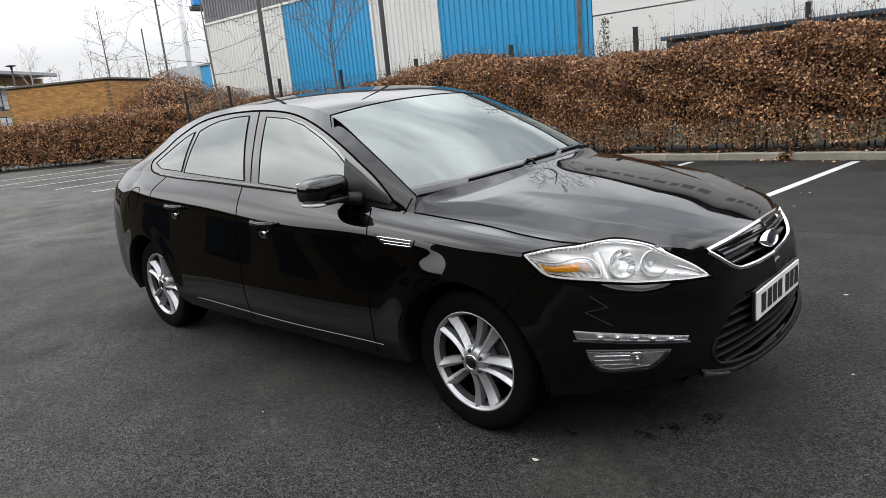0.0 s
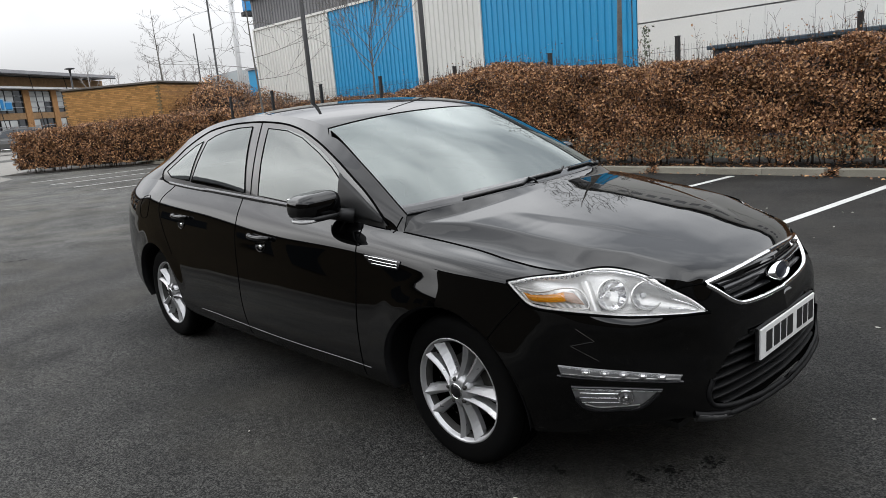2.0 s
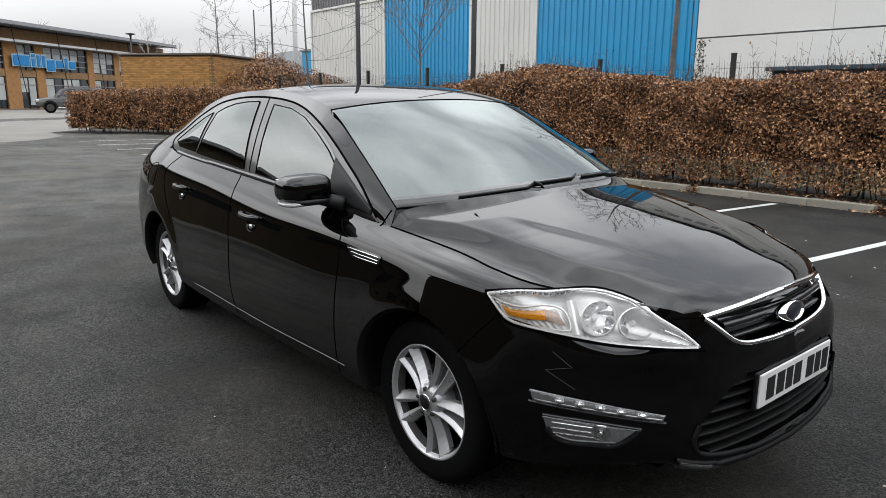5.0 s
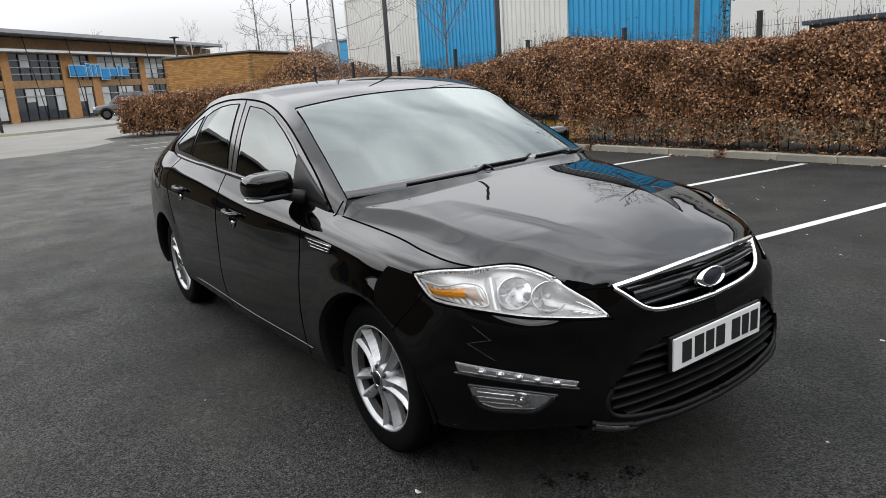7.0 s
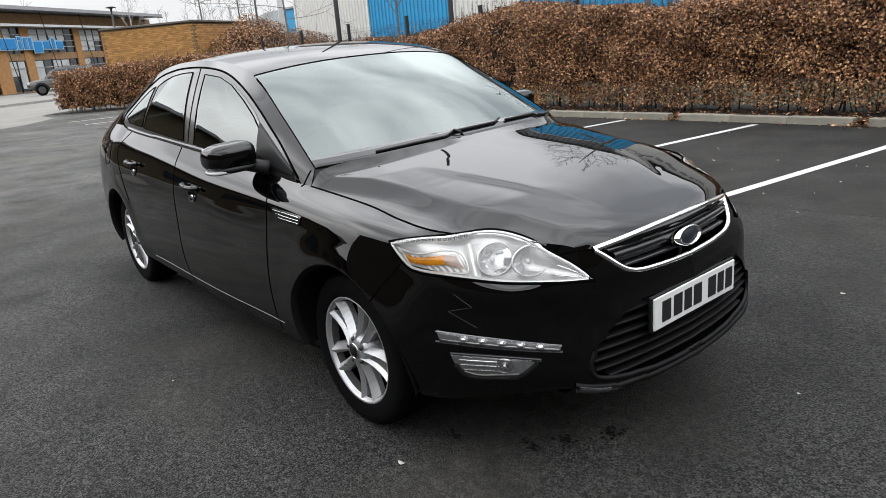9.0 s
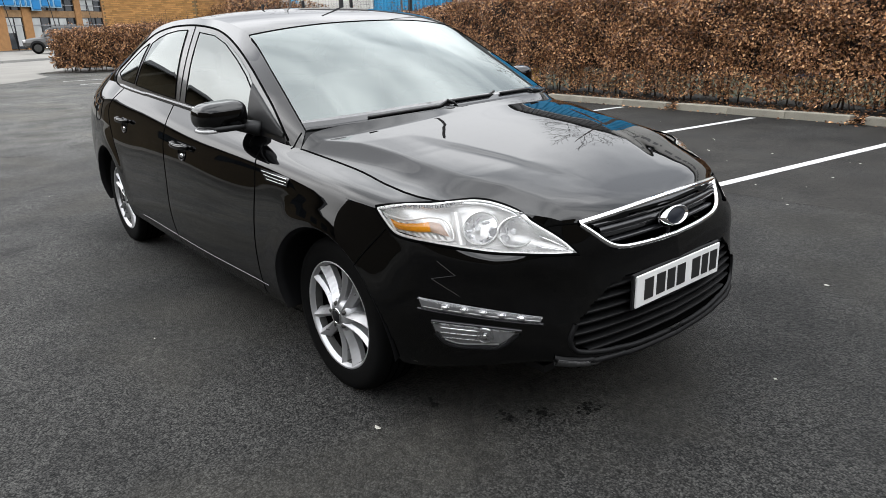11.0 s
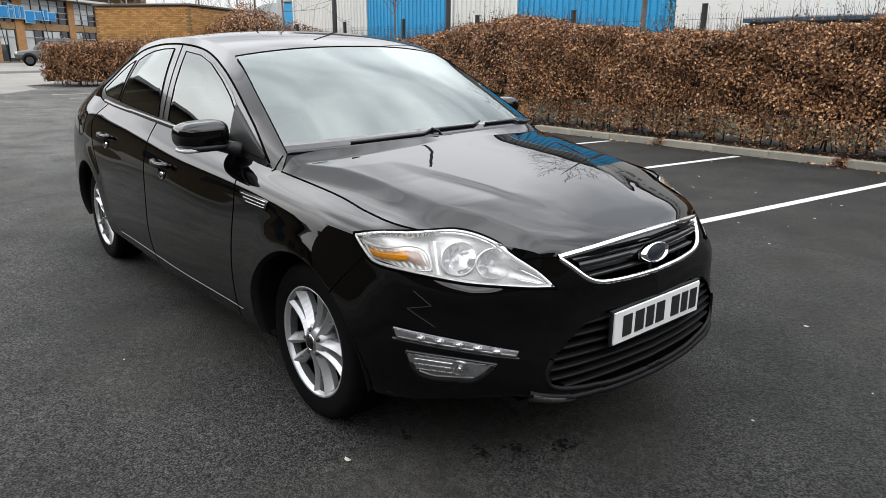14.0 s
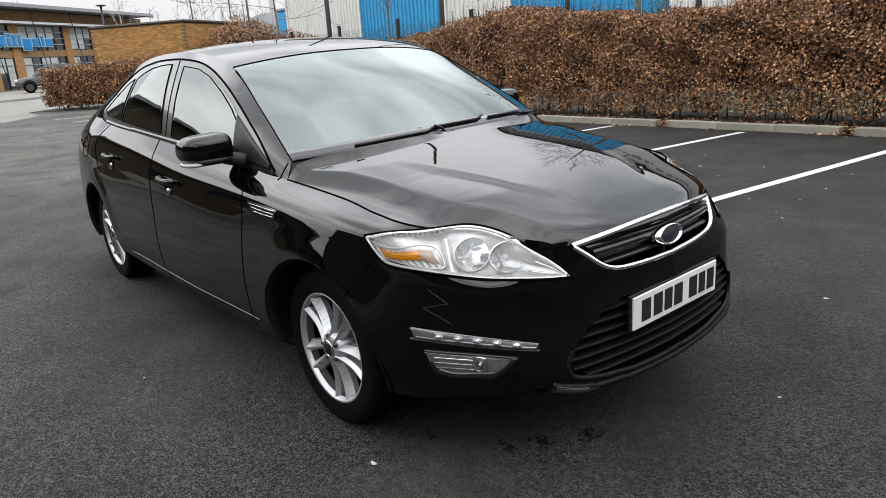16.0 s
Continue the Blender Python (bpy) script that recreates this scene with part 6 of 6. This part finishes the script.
hall = tagged(new("warehouse"), "large steel-clad warehouse in white and blue bands", "warehouse")
for x0, x1, mat, label in ((-29.5, -23.05, "white_clad", "off-white ribbed cladding"), (-22.95, -17.3, "blue_clad", "bright blue ribbed cladding"),
                           (-17.2, -13.92, "white_clad", "off-white ribbed cladding"), (-13.82, -7.85, "blue_clad", "bright blue ribbed cladding")):
    ribbed("cladding_panel", x0, x1, 16.0, .0, 5.70, M[mat], hall, label=label)
ribbed("upper_cladding", -29.5, -7.86, 16.0, 5.78, 7.2, M["grey_clad"], hall, label="grey ribbed cladding band under the eaves")
boxed("band_trim", (-29.55, 15.93, 5.69), (-7.75, 15.99, 5.79), M["white_clad"], hall)
for x in (-29.52, -23.0, -17.25, -13.87, -7.80):
    boxed("corner_trim", (x - .06, 15.93, 0), (x + .06, 15.99, 5.69), M["white_clad"] if x != -7.80 else M["blue_clad"], hall)
for k in range(3):
    x = -7.72 + 3.6 * k
    for z0, z1 in ((.3, 3.13), (3.17, 5.39), (5.43, 7.1)):
        boxed("wall_panel", (x, 15.95, z0), (x + 3.59, 16.0, z1), M["white_wall"], hall)
rng = np.random.default_rng(71)
x = -6.9
while x < 1.8:
    # faded lettering under the eaves, too worn to read
    wide = rng.uniform(.28, .5)
    boxed("letter_bar", (x, 15.93, 6.25), (x + wide, 15.952, 6.62), M["grey_metal"], hall)
    x += wide + (.18 if rng.uniform() < .75 else .6)
ribbed("cladding_panel", 3.10, 9.35, 16.0, .0, 7.1, M["dark_blue"], hall, label="dark blue ribbed cladding")
boxed("plinth", (-7.72, 15.94, 0), (3.07, 16.0, .3), M["grey_metal"], hall)
boxed("core_wall", (-29.45, 16.02, 0), (9.3, 16.3, 7.2), M["grey_metal"], hall)
boxed("side_wall", (-29.48, 16.02, 0), (-29.3, 45, 7.2), M["white_clad"], hall)
boxed("side_wall", (9.15, 16.32, 0), (9.33, 45, 7.2), M["dark_blue"], hall)
boxed("roof", (-29.75, 15.76, 7.2), (9.6, 46, 7.32), M["grey_metal"], hall)
boxed("gutter", (-29.75, 15.70, 7.20), (9.6, 15.76, 7.30), M["dark_metal"], hall, bevel=.03)
annexe = tagged(new("blue_annexe"), "pale blue outbuilding at the warehouse corner", "outbuilding")
boxed("wall", (-32.9, 17.2, 0), (-30.7, 18.9, 4.0), M["blue_clad"], annexe, bevel=.02)
boxed("flat_roof", (-33.0, 17.1, 4.0), (-30.6, 19.0, 4.1), M["grey_metal"], annexe)
lean = tagged(new("lean_to"), "low dark lean-to with a blue metal roof edge", "outbuilding")
boxed("wall", (-4.55, 14.0, 0), (14, 15.9, 2.12), M["dark_blue"], lean)
boxed("roof_edge", (-4.65, 13.85, 2.12), (14.1, 15.93, 2.22), M["blue_edge"], lean, bevel=.02)

# ---------------------------------------------------------------- brick store
store = tagged(new("brick_store"), "small flat-roofed buff brick store", "building")
B0, B1 = np.array((-30.6, 6.85)), np.array((-27.0, 9.63))
bd = (B1 - B0) / np.linalg.norm(B1 - B0)
bn = np.array((bd[1], -bd[0]))
b_len, b_top = float(np.linalg.norm(B1 - B0)), 3.33
m_store = Matrix(((bd[0], -bn[0], 0, B0[0]), (bd[1], -bn[1], 0, B0[1]), (0, 0, 1, 0), (0, 0, 0, 1)))
core = boxed("wall", (0, .02, 0), (b_len, 5.0, b_top - .1), M["mortar"], store)
core.matrix_local = m_store
cope = boxed("roof_edge", (-.08, -.07, b_top - .085), (b_len + .12, 5.1, b_top + .0), M["coping"], store, bevel=.015)
cope.matrix_local = m_store
bm = bmesh.new()
box(bm, (.006, -.004, .006), (.219, .05, .069))
me_brick = bpy.data.meshes.new("brick")
bm.to_mesh(me_brick)
bm.free()
me_brick.materials.append(M["brick_a"])
n_course = int((b_top - .12 - 1.45) / .075)
for r in range(n_course):
    z = 1.45 + .075 * r
    for c in range(-1, int(b_len / .225) + 1):
        x = .225 * c + (.1125 if r % 2 else 0)
        if 0 <= x and x + .225 <= b_len + .02:
            o = new("brick", me_brick)
            o.parent = core
            o.location = (x, 0, z)
vv_, ff_ = [], []
for r in range(n_course):
    for c in range(22):
        y, z = .03 + .225 * c + (.1125 if r % 2 else 0), 1.45 + .075 * r
        if y + .22 < 5.0:
            k = len(vv_)
            vv_ += [(b_len + dx, y + dy, z + dz) for dx in (.0, .026) for dy, dz in ((.006, .006), (.219, .006), (.219, .069), (.006, .069))]
            ff_ += [(k + 4, k + 5, k + 6, k + 7), (k, k + 1, k + 5, k + 4), (k + 1, k + 2, k + 6, k + 5), (k + 2, k + 3, k + 7, k + 6), (k + 3, k, k + 4, k + 7)]
sidewall = mesh_ob("side_brick", vv_, ff_, M["brick_side"], store)
sidewall["kind"] = "stuff"
sidewall.matrix_local = m_store
low = boxed("lower_brickwork", (0, .0, 0), (b_len, .018, 1.448), M["shop_brick"], store)
low.matrix_local = m_store

# ---------------------------------------------------------------- shop front across the road
shop = tagged(new("shop"), "two-storey brick and glass shop with a long overhanging roof", "shop")
S0, sd = np.array((-84.0, 4.2)), np.array((-.68, .733))
sd /= np.linalg.norm(sd)
sn = np.array((sd[1], -sd[0]))
sn = sn if sn @ np.array((1, 0)) > 0 else -sn
m_shop = Matrix(((sd[0], -sn[0], 0, S0[0]), (sd[1], -sn[1], 0, S0[1]), (0, 0, 1, 0), (0, 0, 0, 1)))


def shop_part(name, lo, hi, mat, label="", parent=None, bevel=0.0):
    ob = boxed(name, lo, hi, mat, parent or shop, bevel, label)
    if parent is None:
        ob.matrix_local = m_shop
    return ob


shop_part("wall", (-28, .3, 0), (44, 20, 9.0), M["shop_brick"])
shop_part("roof", (-30, -2.2, 9.15), (43.6, 22, 9.55), M["grey_metal"], "long grey overhanging roof")
shop_part("roof_trim", (-30, -2.25, 9.02), (43.6, -2.0, 9.14), M["dark_metal"])
shop_part("canopy", (-28, -1.2, 7.42), (42, .3, 7.68), M["pale_mast"], "pale grey canopy band")
shop_part("floor_band", (-28, .10, 3.65), (43, .32, 4.45), M["shop_brick"])
PIERS = [(-27.6, -26.3), (-18.4, -17.1), (-9.2, -7.9), (.1, 1.3), (8.9, 11.1), (13.9, 15.4), (23.8, 25.1), (29.8, 31.0), (40.5, 41.8)]
rng = np.random.default_rng(53)
for k, ((_, w0), (w1, _)) in enumerate(zip(PIERS, PIERS[1:])):
    for z0, z1 in ((4.46, 7.3), (.12, 3.64)):
        win = shop_part("window", (w0 + .01, .22, z0), (w1 - .01, .27, z1), M["shop_glass"])
        nj = max(2, round((w1 - w0) / 1.55))
        xs = np.linspace(w0 + .06, w1 - .06, nj + 1)
        for x in xs:
            shop_part("mullion", (x - .05, .12, z0), (x + .05, .2, z1), M["dark_metal"], parent=win)
        for z in ((5.15, 5.85, 6.6) if z0 > 3 else (2.75,)):
            shop_part("transom", (w0 + .01, .12, z - .05), (w1 - .01, .2, z + .05), M["grey_metal"], parent=win)
        for x0, x1 in zip(xs, xs[1:]):
            # some panes get a pale panel, chosen at random
            if rng.uniform() < .55:
                low_z = rng.uniform(.0, .55)
                shop_part("blind", (x0 + .06, .205, z0 + .1 + low_z * (z1 - z0)), (x1 - .06, .215, z1 - .1), M["blind"], parent=win)
for p0, p1 in PIERS:
    shop_part("pillar", (p0, .0, 0), (p1, .32, 7.4), M["pier_brick"], "ochre brick pier")
for x in (-20, -12.5, -5, 2.4, 9.0, 16.5, 24.0, 31.5):
    prop = tube("prop", [(x + 1.2, -1.6, 0), (x, -1.2, 9.1)], .045, M["dark_metal"], shop)
    prop.matrix_local = m_shop
sign = shop_part("sign", (9.8, -.35, 5.0), (20.5, -.28, 5.9), M["sign_back"], "long shop sign with raised blue shapes, name left out")
for k, (a, b, z0, z1) in enumerate(((9.75, 12.3, 4.9, 6.05), (12.7, 13.2, 4.9, 5.8), (12.7, 13.2, 5.95, 6.3), (13.6, 14.1, 4.9, 6.2), (14.5, 15.0, 4.9, 6.2), (15.3, 16.7, 4.5, 5.75),
                                    (17.0, 18.3, 4.9, 5.75), (18.6, 19.1, 4.9, 6.1), (19.4, 20.6, 4.9, 5.75))):
    shop_part("sign_halo", (a - .14, -.42, z0 - .12), (b + .14, -.36, z1 + .12), M["sign_pale"], parent=sign, bevel=.02)
    shop_part("sign_shape", (a, -.5, z0), (b, -.41, z1), M["sign_blue"], parent=sign, bevel=.06)

# silver off-road car by the shop
suv = tagged(new("parked_car"), "silver-grey off-road car parked by the shop", "car")
STATIONS = [(-2.28, .60, 1.00, .70), (-2.20, .42, 1.12, .84), (-1.7, .36, 1.16, .91), (-.5, .34, 1.14, .93), (.6, .34, 1.12, .93), (1.15, .35, 1.10, .92), (1.7, .38, 1.04, .88), (2.1, .44, .96, .78), (2.28, .58, .86, .60)]
verts = []
for x, z0, z1, w in STATIONS:
    verts += [(x, y * w, z0 + (z1 - z0) * z) for y, z in ((-.80, 0), (-.98, .22), (-1, .55), (-.96, .85), (-.84, 1), (.84, 1), (.96, .85), (1, .55), (.98, .22), (.80, 0))]
n = 10
faces = [(i * n + k, i * n + (k + 1) % n, (i + 1) * n + (k + 1) % n, (i + 1) * n + k) for i in range(len(STATIONS) - 1) for k in range(n)]
faces += [tuple(range(n))[::-1], tuple(range(len(verts) - n, len(verts)))]
mesh_ob("body", verts, faces, M["suv"], suv)
CAB = [(-2.05, 1.10, .80), (-1.80, 1.66, .68), (-1.45, 1.76, .66), (-.3, 1.80, .67), (.30, 1.74, .66), (.62, 1.62, .67), (1.12, 1.09, .80)]
verts = [(x, y * w, z) for x, z, w in CAB for y in (-1, 1)] + [(x, y * .83, 1.08) for x, _, _ in CAB for y in (-1, 1)]
m = len(CAB)
faces = [(2 * i, 2 * i + 1, 2 * i + 3, 2 * i + 2) for i in range(m - 1)]
faces += [(2 * i, 2 * i + 2, 2 * m + 2 * i + 2, 2 * m + 2 * i) for i in range(m - 1)] + [(2 * i + 1, 2 * m + 2 * i + 1, 2 * m + 2 * i + 3, 2 * i + 3) for i in range(m - 1)]
mesh_ob("cabin", verts, faces, M["suv"], suv)
mesh_ob("windscreen", [(.68, -.60, 1.585), (.68, .60, 1.585), (1.12, .70, 1.13), (1.12, -.70, 1.13)], [(0, 1, 2, 3)], M["shop_glass"], suv)
for s in (-1, 1):
    for gl in (((-.35, 1.18), (-.30, 1.66), (.28, 1.64), (.55, 1.55), (.86, 1.18)), ((-1.30, 1.18), (-1.25, 1.66), (-.42, 1.67), (-.45, 1.18)), ((-1.85, 1.20), (-1.68, 1.58), (-1.36, 1.65), (-1.40, 1.18))):
        mesh_ob("side_window", [(x, s * (.855 - .27 * (z - 1.12)), z) for x, z in gl], [tuple(range(len(gl)))], M["shop_glass"], suv)
    boxed("mirror", (.78, s * .98 - .10, 1.12), (.92, s * .98 + .10, 1.28), M["suv"], suv, bevel=.03)
    boxed("headlamp", (2.08, s * .62 - .14, .76), (2.26, s * .62 + .14, .92), M["lamp_white"], suv, bevel=.03)
    boxed("side_step", (-.95, s * .90 - .07, .36), (.95, s * .90 + .07, .42), M["chrome"], suv, bevel=.02)
    for x in (-1.38, 1.42):
        mesh_ob("wheel_arch", [(x + .47 * math.cos(t), s * .945, .40 + .47 * math.sin(t)) for t in np.linspace(-.1, math.pi + .1, 18)], [tuple(range(18))], M["trim"], suv)
        wh = lathe("wheel", [(0, .1), (.22, .1), (.24, .13), (.36, .13), (.38, .09), (.38, -.09), (.36, -.12)], M["rubber"], suv, steps=28)
        lathe("rim", [(0, .12), (.20, .135), (.24, .13)], M["barrel"], wh, steps=20)
        wh.matrix_local = Matrix.Translation((x, s * .84, .38)) @ (Matrix.Identity(4) if s > 0 else pose(0, 0, 0, 0, 0, 180))
suv.matrix_basis = pose(-66.9, 12.35, 0, 0, 0, -99) @ Matrix.Diagonal((1.25, 1.25, 1.27, 1))

# short dark bollard on the paving, and walls out of view that the car mirrors
bol = tagged(new("bollard"), "short black bollard on the paving", "bollard")
lathe("post", [(0, 1.05), (.09, 1.02), (.10, .9), (.10, 0)], M["dark_metal"], bol, axis="z", steps=16).location = (-51.3, 1.2, 0)
rear = tagged(new("brick_range"), "long brown brick building beside the car park entrance", "building")
boxed("wall", (-38, -46, 0), (-24.5, -4.9, 5.5), M["dark_brick"], rear)
boxed("roof", (-39, -47, 5.5), (-23.9, -4.5, 5.8), M["grey_metal"], rear)
for k in range(7):
    boxed("window", (-24.52, -12 - 4.6 * k, 1.0), (-24.45, -9.2 - 4.6 * k, 3.0), M["shop_glass"], rear)
# two unseen blocks, added and sized to keep nose and wing reflections dark
range_2 = tagged(new("brick_range"), "unseen brick block added behind the camera to darken reflections", "building")
boxed("wall", (-22, -34, 0), (39, -27.5, 13.0), M["shadow_brick"], range_2)
boxed("roof", (-23, -35, 13.0), (39.4, -26.8, 13.4), M["grey_metal"], range_2)

range_3 = tagged(new("brick_range"), "unseen brick block added ahead of the car to darken reflections", "building")
boxed("wall", (40, -60, 0), (48, 60, 13.0), M["shadow_brick"], range_3)
boxed("roof", (39.5, -60.5, 13.0), (48.5, 60.5, 13.4), M["grey_metal"], range_3)

# ---------------------------------------------------------------- distance
hill = tagged(new("hill"), "grey wooded hill in the distance", "hill", kind="structure")
rng = np.random.default_rng(31)
hv = []
for i in range(60):
    y = -160 + 7.0 * i
    z = 5 + 12.5 * math.exp(-((y - 118) / 26) ** 2) + 2.0 * math.exp(-((y - 40) / 50) ** 2) + .5 * math.sin(i * 1.7)
    hv += [(-205, y, 0), (-215, y, z), (-260, y, z * .6)]
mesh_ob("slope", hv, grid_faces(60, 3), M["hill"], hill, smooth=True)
wood = tagged(new("far_trees"), "hazy bare woodland beyond the buildings", "woodland", kind="stuff")
a_, b_ = [], []
for i in range(230):
    y = rng.uniform(-60, 120)
    x = rng.uniform(-190, -150)
    h = rng.uniform(12.0, 18.5) * (.75 + .25 * math.sin(y * .11))
    p = np.array((x, y, 0))
    a_.append(p), b_.append(p + (0, 0, h))
    for k in range(26):
        t = rng.uniform(.35, 1)
        q = p + (0, 0, h * t)
        a_.append(q), b_.append(q + np.array((rng.normal(0, .9), rng.normal(0, 1.3), rng.uniform(.6, 2.6))) * (1.25 - .6 * t))
m = len(a_)
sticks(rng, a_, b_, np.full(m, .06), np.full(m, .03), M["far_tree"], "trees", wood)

# ---------------------------------------------------------------- litter on the asphalt
rng = np.random.default_rng(41)
spots = [(1.78, -.93), (1.35, 3.175), (2.27, 1.66), (1.19, 4.37), (.85, 3.65), (1.12, 5.15), (.27, 5.14), (-.30, 4.87)] + [(rng.uniform(-4, 4), rng.uniform(-2.2, 7.2)) for _ in range(70)]
for k, (x, y) in enumerate(spots):
    if -2.4 < x < 2.4 and abs(y) < .86 and k > 7:
        continue
    r = .017 if k < 8 else rng.uniform(.004, .011)
    pts = [(x + r * rng.uniform(.6, 1.1) * math.cos(t), y + .6 * r * rng.uniform(.5, 1.1) * math.sin(t), .004 + .006 * rng.uniform()) for t in np.linspace(0, 2 * math.pi, 7)[:-1]]
    ob = mesh_ob("litter", pts + [(x, y, .012)], [(i, (i + 1) % 6, 6) for i in range(6)], M["stone_chip"])
    tagged(ob, "small pale scrap lying on the asphalt", "litter", "scraps on the asphalt")
for x, y, r in ((1.79, -.67, .045), (2.04, -.53, .05), (2.11, -.41, .045), (2.21, -.25, .07)):
    bm = bmesh.new()
    for k in range(22):
        ang, rad = rng.uniform(0, 6.28), r * abs(rng.normal(0, .55))
        cx, cy, cr = x + rad * math.cos(ang) * 1.3, y + rad * math.sin(ang) * .7, rng.uniform(.002, .010)
        ring_v = [bm.verts.new((cx + cr * rng.uniform(.6, 1.3) * math.cos(t), cy + cr * rng.uniform(.6, 1.3) * math.sin(t), .003 + .0001 * k)) for t in np.linspace(0, 6.28, 9)[:-1]]
        bm.faces.new(ring_v)
    tagged(part("oil_stain", bm, M["oil"]), "dark speckled oil stain on the asphalt", "stain", "oil stains", "structure")

# a ragged open seam across the driven lane
rng = np.random.default_rng(83)
seam = even([(-6.75, -2.3, 0), (-6.62, -1.7, 0), (-6.45, -1.2, 0), (-6.25, -.75, 0), (-6.24, -.35, 0), (-6.12, -.08, 0), (-5.95, .10, 0)], 90)
bm = bmesh.new()
rows_k = []
for i, (x, y, _) in enumerate(seam):
    x += rng.normal(0, .010)
    w = max(.0008, .004 + .012 * rng.normal()) * math.sin(math.pi * (i + 1) / 91)
    rows_k.append((bm.verts.new((x - w, y, .004)), bm.verts.new((x + w, y, .004))))
for (a, b), (c, d) in zip(rows_k, rows_k[1:]):
    bm.faces.new((a, b, d, c))
tagged(part("seam", bm, M["oil"]), "ragged dark seam in the worn asphalt", "crack", kind="structure")
